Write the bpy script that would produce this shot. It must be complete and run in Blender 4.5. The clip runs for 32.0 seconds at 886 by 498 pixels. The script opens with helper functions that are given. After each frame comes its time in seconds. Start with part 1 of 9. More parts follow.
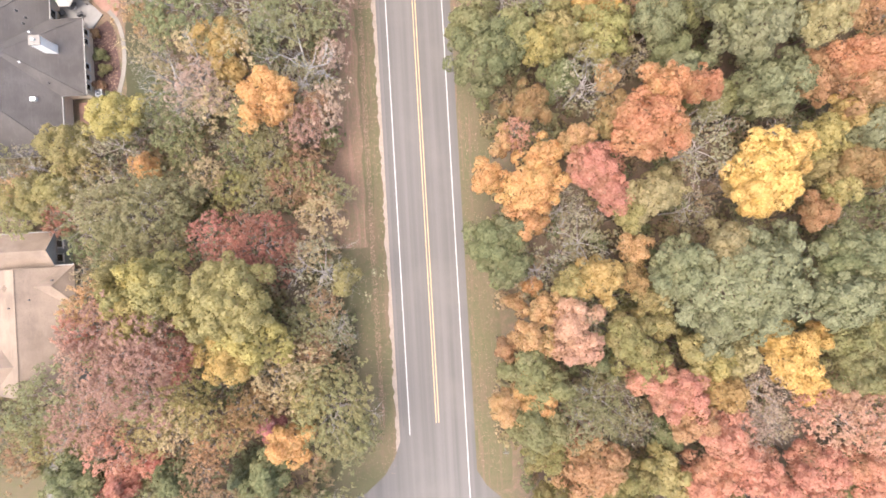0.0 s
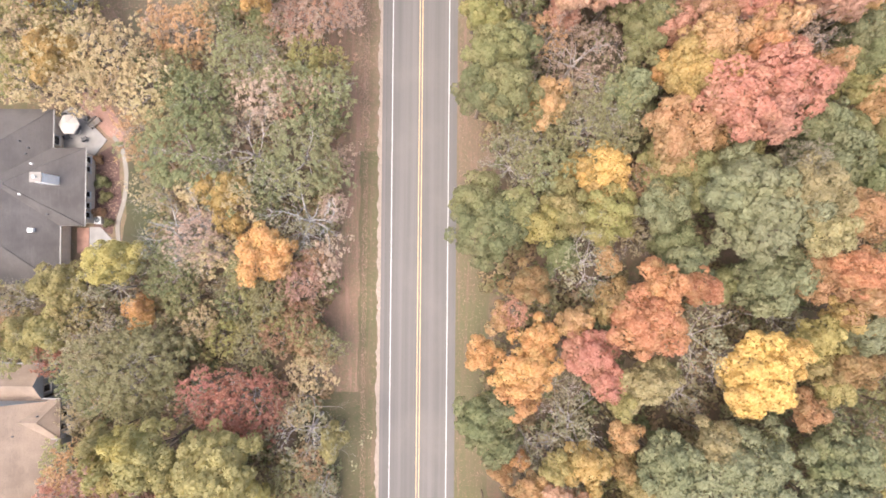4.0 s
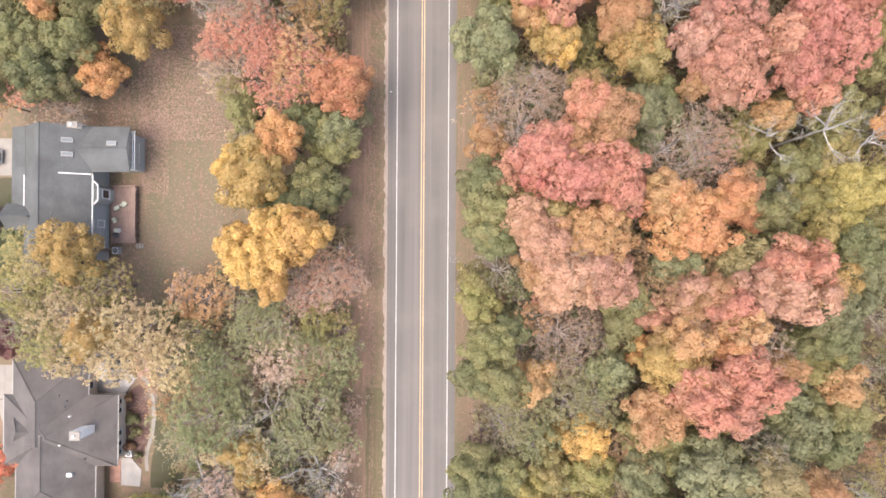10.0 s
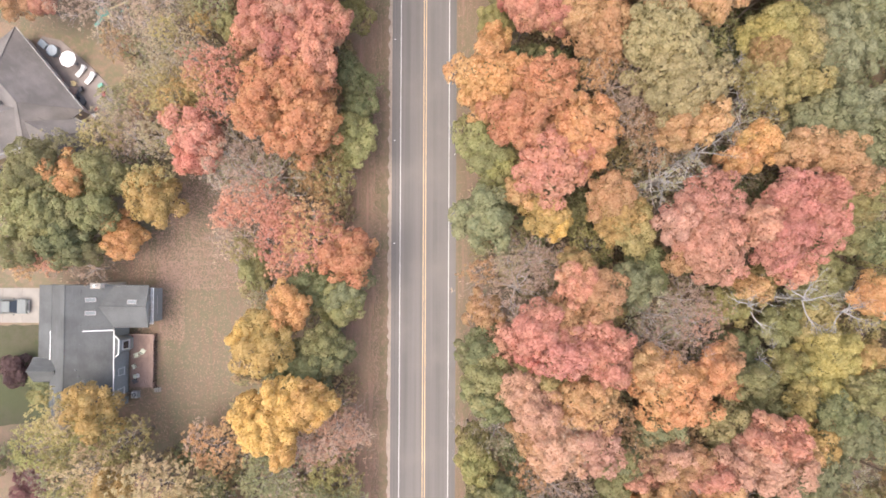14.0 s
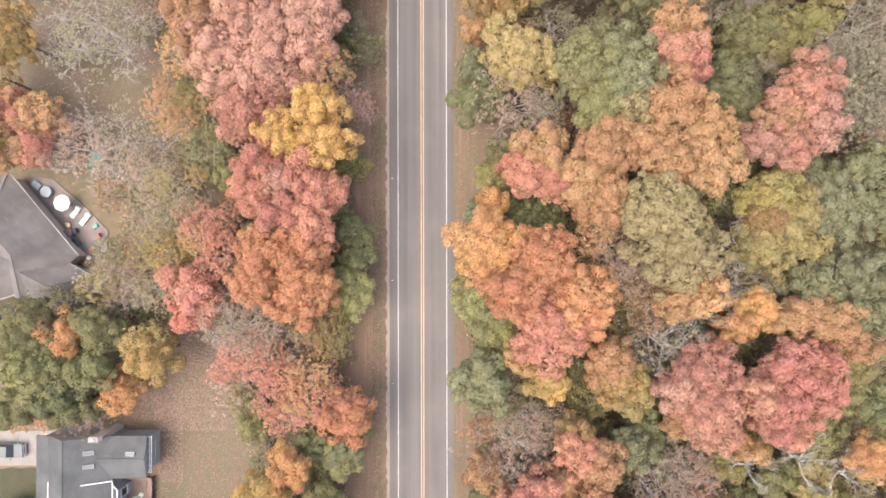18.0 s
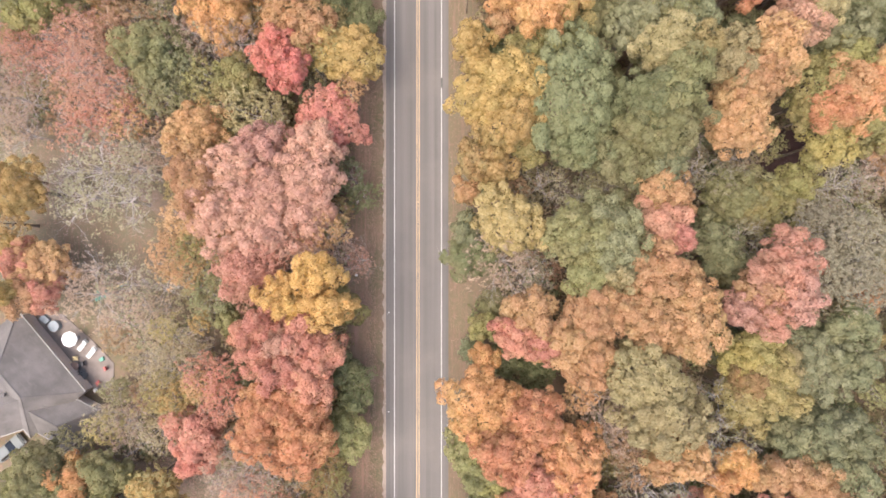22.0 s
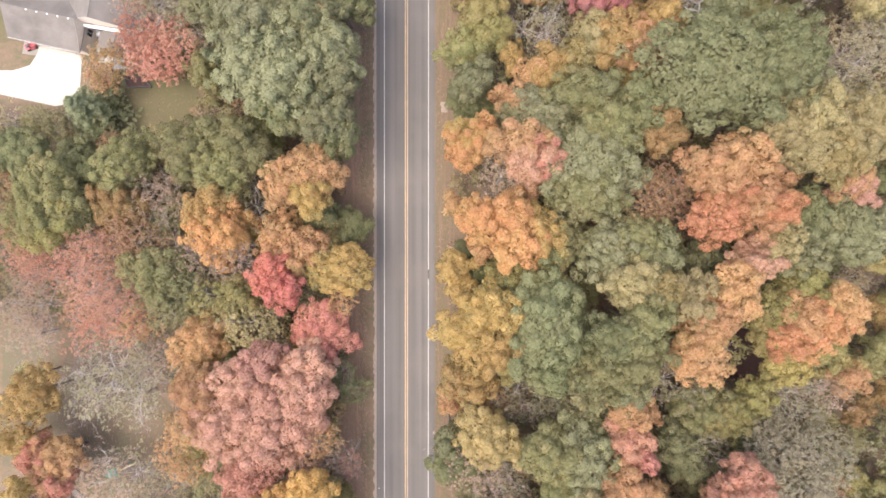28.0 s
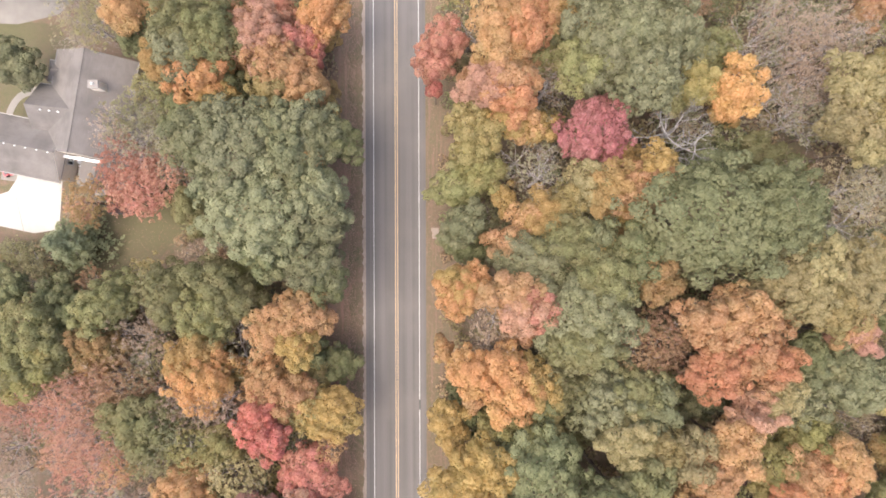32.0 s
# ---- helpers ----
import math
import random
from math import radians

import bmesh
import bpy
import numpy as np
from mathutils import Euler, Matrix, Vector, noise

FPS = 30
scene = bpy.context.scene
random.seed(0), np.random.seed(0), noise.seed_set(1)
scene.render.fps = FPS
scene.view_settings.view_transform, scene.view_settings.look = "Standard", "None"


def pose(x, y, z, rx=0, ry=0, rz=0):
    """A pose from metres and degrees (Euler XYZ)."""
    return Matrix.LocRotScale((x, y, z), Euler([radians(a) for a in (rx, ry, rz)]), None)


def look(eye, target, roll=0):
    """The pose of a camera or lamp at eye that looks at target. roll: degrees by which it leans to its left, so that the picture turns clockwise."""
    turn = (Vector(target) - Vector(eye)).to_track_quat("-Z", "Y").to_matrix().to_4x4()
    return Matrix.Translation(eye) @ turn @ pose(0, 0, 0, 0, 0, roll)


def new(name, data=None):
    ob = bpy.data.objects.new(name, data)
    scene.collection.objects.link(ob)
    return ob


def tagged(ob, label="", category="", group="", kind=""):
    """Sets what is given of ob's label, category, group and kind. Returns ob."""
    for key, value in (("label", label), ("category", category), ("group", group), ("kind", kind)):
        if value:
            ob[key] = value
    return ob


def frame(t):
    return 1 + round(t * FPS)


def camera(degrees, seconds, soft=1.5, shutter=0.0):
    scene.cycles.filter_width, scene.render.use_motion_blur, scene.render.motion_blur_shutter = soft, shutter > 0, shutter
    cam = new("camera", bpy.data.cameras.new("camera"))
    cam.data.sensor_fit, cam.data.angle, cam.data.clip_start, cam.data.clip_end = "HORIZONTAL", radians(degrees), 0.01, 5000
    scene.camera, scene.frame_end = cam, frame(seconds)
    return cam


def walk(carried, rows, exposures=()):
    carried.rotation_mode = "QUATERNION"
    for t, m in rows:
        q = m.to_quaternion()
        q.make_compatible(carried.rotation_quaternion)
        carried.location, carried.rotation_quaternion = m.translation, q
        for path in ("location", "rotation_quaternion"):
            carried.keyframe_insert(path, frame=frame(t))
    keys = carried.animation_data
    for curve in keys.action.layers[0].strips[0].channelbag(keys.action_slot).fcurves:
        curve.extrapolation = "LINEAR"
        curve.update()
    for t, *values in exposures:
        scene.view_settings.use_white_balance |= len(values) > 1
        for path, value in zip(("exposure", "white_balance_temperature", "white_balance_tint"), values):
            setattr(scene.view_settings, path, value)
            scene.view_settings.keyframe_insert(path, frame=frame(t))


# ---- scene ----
# the drone flies north over the road, looking straight down, and climbs on the way
cam = camera(69.98, 32.0, soft=1.7)
PATH = [
    # seconds, place, turn
    (0, 1.46, 0.04, 75.25, 0.60, -0.24, -3.30),
    (0.5, 1.76, 1.70, 74.97, 1.12, -0.24, -1.85),
    (1, 1.95, 3.40, 74.92, 1.38, -0.29, -0.84),
    (1.5, 2.21, 5.44, 74.97, 1.43, -0.38, -0.70),
    (2, 2.25, 7.64, 75.00, 1.34, -0.45, -0.15),
    (2.5, 2.12, 9.99, 75.04, 1.21, -0.51, 0.29),
    (3, 1.98, 12.47, 75.09, 1.07, -0.60, 0.54),
    (3.5, 1.89, 14.96, 75.09, 0.92, -0.68, 0.50),
    (5.5, 2.66, 25.24, 75.13, 0.31, -0.16, 0.51),
    (6, 2.64, 27.68, 75.53, 0.37, -0.15, 0.57),
    (6.5, 2.63, 30.04, 76.30, 0.44, -0.16, 0.56),
    (7, 2.59, 32.43, 77.23, 0.50, -0.21, 0.57),
    (7.5, 2.47, 34.85, 78.18, 0.52, -0.30, 0.56),
    (8, 2.33, 37.37, 79.12, 0.50, -0.40, 0.57),
    (8.5, 2.22, 39.92, 80.04, 0.42, -0.41, 0.52),
    (9, 2.22, 42.53, 80.83, 0.33, -0.38, 0.51),
    (9.5, 2.34, 45.14, 81.59, 0.26, -0.27, 0.41),
    (10, 2.54, 47.71, 82.39, 0.24, -0.12, 0.33),
    (10.5, 2.75, 50.14, 83.24, 0.28, 0.02, 0.32),
    (11, 2.96, 52.52, 84.07, 0.34, 0.18, 0.38),
    (11.5, 3.16, 54.90, 84.86, 0.41, 0.32, 0.28),
    (12, 3.33, 57.16, 85.58, 0.52, 0.43, 0.22),
    (12.5, 3.42, 59.37, 86.27, 0.70, 0.54, 0.17),
    (13, 3.53, 61.53, 86.84, 0.90, 0.60, 0.21),
    (13.5, 3.54, 63.73, 87.06, 1.05, 0.62, 0.21),
    (14, 3.49, 66.01, 87.16, 1.14, 0.60, 0.25),
    (14.5, 3.42, 68.33, 87.25, 1.18, 0.58, 0.14),
    (16.5, 3.31, 78.71, 87.41, 0.69, 0.38, 0.01),
    (17, 3.14, 81.27, 87.50, 0.68, 0.26, 0.18),
    (17.5, 3.00, 83.67, 87.51, 0.64, 0.11, -0.05),
    (18, 2.86, 86.14, 87.48, 0.57, 0.01, -0.11),
    (18.5, 2.79, 88.68, 87.40, 0.50, -0.07, -0.02),
    (19, 2.74, 91.24, 87.36, 0.41, -0.13, 0.08),
    (19.5, 2.72, 93.74, 87.46, 0.34, -0.17, 0.03),
    (20, 2.88, 96.27, 87.88, 0.28, -0.21, 0.16),
    (20.5, 2.99, 98.60, 88.41, 0.22, -0.16, 0.14),
    (21, 3.25, 100.93, 89.07, 0.20, -0.06, 0.08),
    (21.5, 3.54, 103.25, 89.75, 0.20, 0.06, 0.02),
    (22, 3.82, 105.61, 90.37, 0.19, 0.16, 0.01),
    (22.5, 4.06, 107.99, 91.07, 0.13, 0.26, 0.02),
    (23, 4.30, 110.50, 91.79, 0.04, 0.32, 0.07),
    (23.5, 4.41, 113.02, 92.52, -0.12, 0.35, 0.02),
    (24, 4.48, 115.64, 93.30, -0.27, 0.35, 0.01),
    (24.5, 4.59, 118.16, 94.05, -0.43, 0.34, -0.06),
    (25, 4.77, 120.70, 94.81, -0.55, 0.35, 0.02),
    (25.5, 4.92, 123.23, 95.52, -0.66, 0.39, -0.01),
    (27.5, 6.03, 132.54, 96.51, -0.81, 0.44, 0.03),
    (28, 6.26, 134.66, 96.37, -0.71, 0.41, 0.05),
    (28.5, 6.40, 136.68, 95.77, -0.58, 0.31, 0.01),
    (29, 6.50, 138.70, 94.91, -0.41, 0.15, -0.11),
    (29.5, 6.52, 140.78, 94.21, -0.23, 0.02, -0.17),
    (30, 6.46, 143.01, 93.96, -0.04, -0.07, -0.12),
    (30.5, 6.39, 145.25, 93.91, 0.08, -0.14, -0.19),
    (31, 6.40, 147.56, 93.90, 0.15, -0.17, -0.20),
    (31.5, 6.51, 149.91, 93.87, 0.22, -0.16, -0.22),
    (32, 6.66, 152.21, 93.84, 0.27, -0.13, -0.21),
]
walk(cam, [(t, pose(*p)) for t, *p in PATH], [(0, 2.40), (6, 2.34), (13, 2.22), (25, 2.20), (32, 2.08)])

# ---------------------------------------------------------------- world and light
world = bpy.data.worlds.new("overcast_sky")
scene.world = world
world.use_nodes = True
wn = world.node_tree
sky = wn.nodes.new("ShaderNodeTexSky")
sky.sky_type = "NISHITA"
sky.sun_disc = False
sky.sun_elevation, sky.sun_rotation = radians(72), radians(242)
sky.air_density, sky.dust_density, sky.ozone_density = 1.0, 6.0, 1.0
wn.nodes["Background"].inputs["Strength"].default_value = 0.15
wn.links.new(sky.outputs["Color"], wn.nodes["Background"].inputs["Color"])

sun_data = bpy.data.lights.new("sun", "SUN")
sun_data.energy, sun_data.angle, sun_data.color = 0.5, radians(50), (1.0, 0.95, 0.88)
sun = new("sun", sun_data)
sun.matrix_world = look((-26, -14, 90), (0, 0, 0))


# ---------------------------------------------------------------- materials
def material(name, rough=0.8, metal=0.0, spec=0.3):
    m = bpy.data.materials.new(name)
    m.use_nodes = True
    b = m.node_tree.nodes["Principled BSDF"]
    b.inputs["Roughness"].default_value, b.inputs["Metallic"].default_value = rough, metal
    b.inputs["Specular IOR Level"].default_value = spec
    return m, m.node_tree.nodes, m.node_tree.links, b


def noise_node(n, l, scale, detail=4.0, coord="Object", stretch=None, rough=0.55):
    c = n.new("ShaderNodeTexCoord")
    t = n.new("ShaderNodeTexNoise")
    t.inputs["Scale"].default_value, t.inputs["Detail"].default_value = scale, detail
    t.inputs["Roughness"].default_value = rough
    out = c.outputs[coord]
    if stretch:
        mp = n.new("ShaderNodeMapping")
        mp.inputs["Scale"].default_value = stretch
        l.new(out, mp.inputs["Vector"])
        out = mp.outputs["Vector"]
    l.new(out, t.inputs["Vector"])
    return t


def mixed(n, l, fac, a, b, lo=0.35, hi=0.65):
    """Mix of two colours or sockets by a factor socket, stretched between lo and hi."""
    r = n.new("ShaderNodeMapRange")
    r.inputs["From Min"].default_value, r.inputs["From Max"].default_value = lo, hi
    l.new(fac, r.inputs["Value"])
    m = n.new("ShaderNodeMix")
    m.data_type = "RGBA"
    l.new(r.outputs["Result"], m.inputs["Factor"])
    for sock, v in ((m.inputs["A"], a), (m.inputs["B"], b)):
        if isinstance(v, tuple):
            sock.default_value = (*v, 1)
        else:
            l.new(v, sock)
    return m.outputs["Result"]


def bumped(n, l, b, height, strength=0.3, dist=0.02):
    k = n.new("ShaderNodeBump")
    k.inputs["Strength"].default_value, k.inputs["Distance"].default_value = strength, dist
    l.new(height, k.inputs["Height"])
    l.new(k.outputs["Normal"], b.inputs["Normal"])


def shade(c, k):
    return tuple(min(1.0, v * k) for v in c)


def plain(name, c, rough=0.7, metal=0.0, spec=0.3, var=0.18, scale=2.5, fine=25.0):
    """A surface with broad stains and fine grain."""
    m, n, l, b = material(name, rough, metal, spec)
    a, f = noise_node(n, l, scale), noise_node(n, l, fine, 2.0)
    broad = mixed(n, l, a.outputs["Fac"], shade(c, 1 - var), shade(c, 1 + var))
    col = mixed(n, l, f.outputs["Fac"], broad, shade(c, 1 + var * 0.6), 0.45, 0.95)
    l.new(col, b.inputs["Base Color"])
    bumped(n, l, b, f.outputs["Fac"], 0.25, 0.01)
    return m


def leaf_material(name, c, c2, glow=0.64):
    """Foliage: every leaf spray a little different, every tree a little different, with patches of a second colour."""
    m, n, l, b = material(name, 0.75, 0.0, 0.25)
    geo, info = n.new("ShaderNodeNewGeometry"), n.new("ShaderNodeObjectInfo")
    patch = noise_node(n, l, 1.6, 2.0)
    base = mixed(n, l, patch.outputs["Fac"], c, c2, 0.42, 0.72)
    dark = n.new("ShaderNodeHueSaturation")
    dark.inputs["Value"].default_value = 0.82
    l.new(base, dark.inputs["Color"])
    light = n.new("ShaderNodeHueSaturation")
    light.inputs["Value"].default_value, light.inputs["Saturation"].default_value = 1.18, 0.92
    l.new(base, light.inputs["Color"])
    leafy = mixed(n, l, geo.outputs["Random Per Island"], dark.outputs["Color"], light.outputs["Color"], 0.0, 1.0)
    hs = n.new("ShaderNodeHueSaturation")
    hs.inputs["Saturation"].default_value = 0.89
    for sock, lo, hi in (("Hue", 0.493, 0.507), ("Value", 0.84, 1.02)):
        r = n.new("ShaderNodeMapRange")
        r.inputs["To Min"].default_value, r.inputs["To Max"].default_value = lo, hi
        l.new(info.outputs["Random"], r.inputs["Value"])
        l.new(r.outputs["Result"], hs.inputs[sock])
    l.new(leafy, hs.inputs["Color"])
    l.new(hs.outputs["Color"], b.inputs["Base Color"])
    tr, mx = n.new("ShaderNodeBsdfTranslucent"), n.new("ShaderNodeMixShader")
    l.new(hs.outputs["Color"], tr.inputs["Color"])
    mx.inputs["Fac"].default_value = glow
    l.new(b.outputs["BSDF"], mx.inputs[1])
    l.new(tr.outputs["BSDF"], mx.inputs[2])
    l.new(mx.outputs["Shader"], n["Material Output"].inputs["Surface"])
    return m


def shingles(name, c, course=0.28, var=0.2):
    m, n, l, b = material(name, 0.9, 0.0, 0.2)
    broad, speck = noise_node(n, l, 0.35), noise_node(n, l, 9.0, 3.0)
    streak = noise_node(n, l, 1.0, 3.0, stretch=(0.6, 3.0, 1.0))
    a = mixed(n, l, broad.outputs["Fac"], shade(c, 1 - var), shade(c, 1 + var))
    a = mixed(n, l, speck.outputs["Fac"], a, shade(c, 0.72), 0.5, 0.85)
    a = mixed(n, l, streak.outputs["Fac"], a, shade(c, 1.25), 0.55, 0.9)
    l.new(a, b.inputs["Base Color"])
    co, wv = n.new("ShaderNodeTexCoord"), n.new("ShaderNodeTexWave")
    wv.bands_direction, wv.wave_profile = "Z", "SAW"
    wv.inputs["Scale"].default_value = 1.0 / course / 2.0
    l.new(co.outputs["Object"], wv.inputs["Vector"])
    bumped(n, l, b, wv.outputs["Fac"], 0.35, 0.02)
    return m


def asphalt_material():
    """Worn grey asphalt: wheel tracks and faint streaks along the road, fine stone grain, crack sealing."""
    m, n, l, b = material("worn_asphalt", 0.85, 0.0, 0.3)
    grain, blotch = noise_node(n, l, 30.0, 3.0), noise_node(n, l, 0.12, 4.0)
    tracks = noise_node(n, l, 1.0, 3.0, stretch=(1.1, 0.012, 1.0))
    a = mixed(n, l, tracks.outputs["Fac"], (0.073, 0.067, 0.064), (0.105, 0.096, 0.091), 0.3, 0.7)
    a = mixed(n, l, blotch.outputs["Fac"], a, (0.114, 0.102, 0.094), 0.48, 0.85)
    a = mixed(n, l, grain.outputs["Fac"], a, (0.058, 0.054, 0.050), 0.55, 0.9)
    l.new(a, b.inputs["Base Color"])
    bumped(n, l, b, grain.outputs["Fac"], 0.3, 0.01)
    return m


def ground_material(name, a, b2, c, s1=0.18, s2=1.3, fleck=(0.42, 0.25, 0.14), amount=0.68, rows=False):
    """Earth or grass: broad patches, medium tufts, fine flecks of fallen leaves."""
    m, n, l, b = material(name, 0.95, 0.0, 0.1)
    n1, n2, n3, n4 = noise_node(n, l, s1, 5.0), noise_node(n, l, s2, 5.0), noise_node(n, l, 9.0, 4.0), noise_node(n, l, 5.0, 5.0, rough=0.75)
    x = mixed(n, l, n1.outputs["Fac"], a, b2, 0.38, 0.62)
    x = mixed(n, l, n2.outputs["Fac"], x, c, 0.45, 0.75)
    if rows:
        n5 = noise_node(n, l, 1.0, 4.0, stretch=(2.2, 0.10, 1.0), rough=0.65)
        x = mixed(n, l, n5.outputs["Fac"], x, shade(fleck, 0.75), 0.5, 0.72)
    x = mixed(n, l, n4.outputs["Fac"], x, fleck, amount - 0.1, amount + 0.06)
    h = n.new("ShaderNodeHueSaturation")
    r = n.new("ShaderNodeMapRange")
    r.inputs["To Min"].default_value, r.inputs["To Max"].default_value = 0.6, 1.4
    l.new(n3.outputs["Fac"], r.inputs["Value"])
    l.new(r.outputs["Result"], h.inputs["Value"])
    l.new(x, h.inputs["Color"])
    l.new(h.outputs["Color"], b.inputs["Base Color"])
    bumped(n, l, b, n3.outputs["Fac"], 0.6, 0.06)
    return m


def glass_material():
    m, n, l, b = material("window_glass", 0.08, 0.0, 0.5)
    b.inputs["Base Color"].default_value = (0.02, 0.022, 0.024, 1)
    return m


M_ASPHALT = asphalt_material()
M_GRAVEL = ground_material("shoulder_gravel", (0.215, 0.172, 0.146), (0.180, 0.148, 0.122), (0.245, 0.200, 0.170), 0.8, 4.0, (0.135, 0.109, 0.083), 0.66)
M_WHITE = plain("white_road_paint", (0.299, 0.294, 0.287), 0.6, var=0.08)
M_YELLOW = plain("yellow_road_paint", (0.364, 0.253, 0.140), 0.6, var=0.12)
M_FLOOR = ground_material("leaf_litter", (0.119, 0.088, 0.062), (0.084, 0.076, 0.045), (0.146, 0.095, 0.074), fleck=(0.222, 0.132, 0.090), amount=0.66)
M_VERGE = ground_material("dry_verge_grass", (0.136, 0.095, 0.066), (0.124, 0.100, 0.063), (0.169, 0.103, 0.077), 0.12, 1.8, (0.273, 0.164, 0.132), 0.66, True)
# browner copy for the east verge, its colour also dimmed against the open sky
M_VERGE_DIMMED = ground_material("dull_dimmed_verge_grass", (0.103, 0.078, 0.053), (0.094, 0.082, 0.050), (0.128, 0.085, 0.062), 0.12, 1.8, (0.207, 0.134, 0.106), 0.66, True)
M_GRASS = ground_material("mown_grass", (0.086, 0.079, 0.044), (0.097, 0.075, 0.049), (0.074, 0.071, 0.037), 0.15, 1.6, (0.157, 0.109, 0.080), 0.70, True)
M_LAWN = ground_material("lawn_with_leaves", (0.094, 0.079, 0.054), (0.078, 0.076, 0.045), (0.112, 0.082, 0.060), 0.09, 0.9, (0.150, 0.096, 0.071), 0.64, True)
M_TRAIL = ground_material("bare_trail", (0.136, 0.100, 0.076), (0.120, 0.092, 0.068), (0.152, 0.112, 0.084), 0.2, 1.2, (0.104, 0.072, 0.052), 0.66)
M_LAWN3 = ground_material("shaded_olive_lawn", (0.082, 0.076, 0.042), (0.092, 0.074, 0.048), (0.072, 0.070, 0.036), 0.15, 1.6, (0.165, 0.108, 0.078), 0.70)
M_LAWN2 = ground_material("green_lawn", (0.044, 0.047, 0.025), (0.052, 0.047, 0.031), (0.038, 0.042, 0.022), 0.12, 1.0, (0.082, 0.063, 0.043), 0.74)
M_SOIL = ground_material("dark_wet_soil", (0.048, 0.027, 0.025), (0.040, 0.025, 0.022), (0.060, 0.035, 0.029), 0.3, 1.2, (0.096, 0.056, 0.040), 0.74)
M_MULCH = ground_material("mulch_bed", (0.071, 0.044, 0.041), (0.054, 0.036, 0.032), (0.089, 0.053, 0.045), 0.5, 2.5, (0.162, 0.097, 0.080), 0.64)
M_CONCRETE = plain("pale_concrete", (0.156, 0.141, 0.125), 0.85, var=0.1, scale=0.6)
M_CONCRETE2 = plain("bright_concrete", (0.282, 0.267, 0.248), 0.85, var=0.07, scale=0.5)
M_PATIO = plain("taupe_pavers", (0.128, 0.106, 0.096), 0.85, var=0.16, scale=0.9)
M_FLAG = plain("grey_flagstone", (0.187, 0.177, 0.172), 0.85, var=0.14, scale=0.9)
M_BRICK = plain("red_brick_paving", (0.202, 0.116, 0.091), 0.9, var=0.2, scale=1.4)
M_BARK = plain("grey_brown_bark", (0.16, 0.125, 0.10), 0.95, var=0.3, scale=1.2, fine=14)
M_TWIG = plain("grey_twigs", (0.345, 0.305, 0.285), 0.95, var=0.2, scale=1.2, fine=14)
M_DEADWOOD = plain("bleached_deadwood", (0.273, 0.257, 0.241), 0.9, var=0.2, scale=1.2, fine=14)
M_ROOF_BROWN = shingles("tan_brown_shingles", (0.175, 0.133, 0.104))
M_ROOF_GREY = shingles("warm_grey_shingles", (0.068, 0.061, 0.058))
M_ROOF_DARK = shingles("dark_slate_shingles", (0.060, 0.0615, 0.0605))
M_ROOF_TAUPE = shingles("taupe_shingles", (0.094, 0.084, 0.079))
M_ROOF_TAN = shingles("grey_tan_shingles", (0.115, 0.102, 0.093))
M_WALL_BLUE = plain("blue_grey_siding", (0.23, 0.25, 0.26), 0.8, var=0.08)
M_WALL_GREEN = plain("grey_green_siding", (0.27, 0.285, 0.275), 0.8, var=0.08)
M_WALL_CREAM = plain("cream_siding", (0.599, 0.522, 0.435), 0.8, var=0.08)
M_CHIMNEY = plain("white_painted_brick", (0.72, 0.70, 0.67), 0.7, var=0.06)
M_TRIM = plain("white_trim", (0.501, 0.495, 0.482), 0.5, var=0.05)
M_GLASS = glass_material()
M_GUTTER = plain("grey_gutter_metal", (0.2, 0.19, 0.18), 0.5, var=0.1)
M_WALL_TAUPE = plain("taupe_siding", (0.456, 0.389, 0.342), 0.8, var=0.08)
M_DECK = plain("reddish_deck_boards", (0.160, 0.110, 0.092), 0.85, var=0.2, scale=1.0)
M_METAL = plain("grey_metal", (0.42, 0.42, 0.42), 0.45, 0.6, var=0.1)
M_DARK = plain("dark_grey_plastic", (0.06, 0.06, 0.065), 0.6, var=0.15)
M_CANVAS = plain("white_canvas", (0.482, 0.482, 0.476), 0.85, var=0.04)
M_CANVAS2 = plain("beige_grey_canvas", (0.260, 0.240, 0.220), 0.85, var=0.06)
M_CHAIR = plain("pale_green_plastic", (0.385, 0.406, 0.322), 0.6, var=0.08)
M_CUSHION = plain("red_cushion_cloth", (0.288, 0.081, 0.076), 0.9, var=0.1)
M_PLAYGREEN = plain("green_play_plastic", (0.08, 0.22, 0.17), 0.5, var=0.1)
M_PLAYWOOD = plain("yellow_play_wood", (0.55, 0.44, 0.24), 0.7, var=0.12)
M_CARDARK = plain("dark_green_grey_car_paint", (0.07, 0.078, 0.078), 0.45, 0.0, 0.3, var=0.05)
M_CARRED = plain("red_car_paint", (0.310, 0.069, 0.079), 0.3, 0.2, 0.5, var=0.05)
M_TAR = plain("faded_tar", (0.072, 0.068, 0.066), 0.8, var=0.2)
M_RUBBER = plain("black_rubber", (0.03, 0.03, 0.03), 0.85, var=0.1)


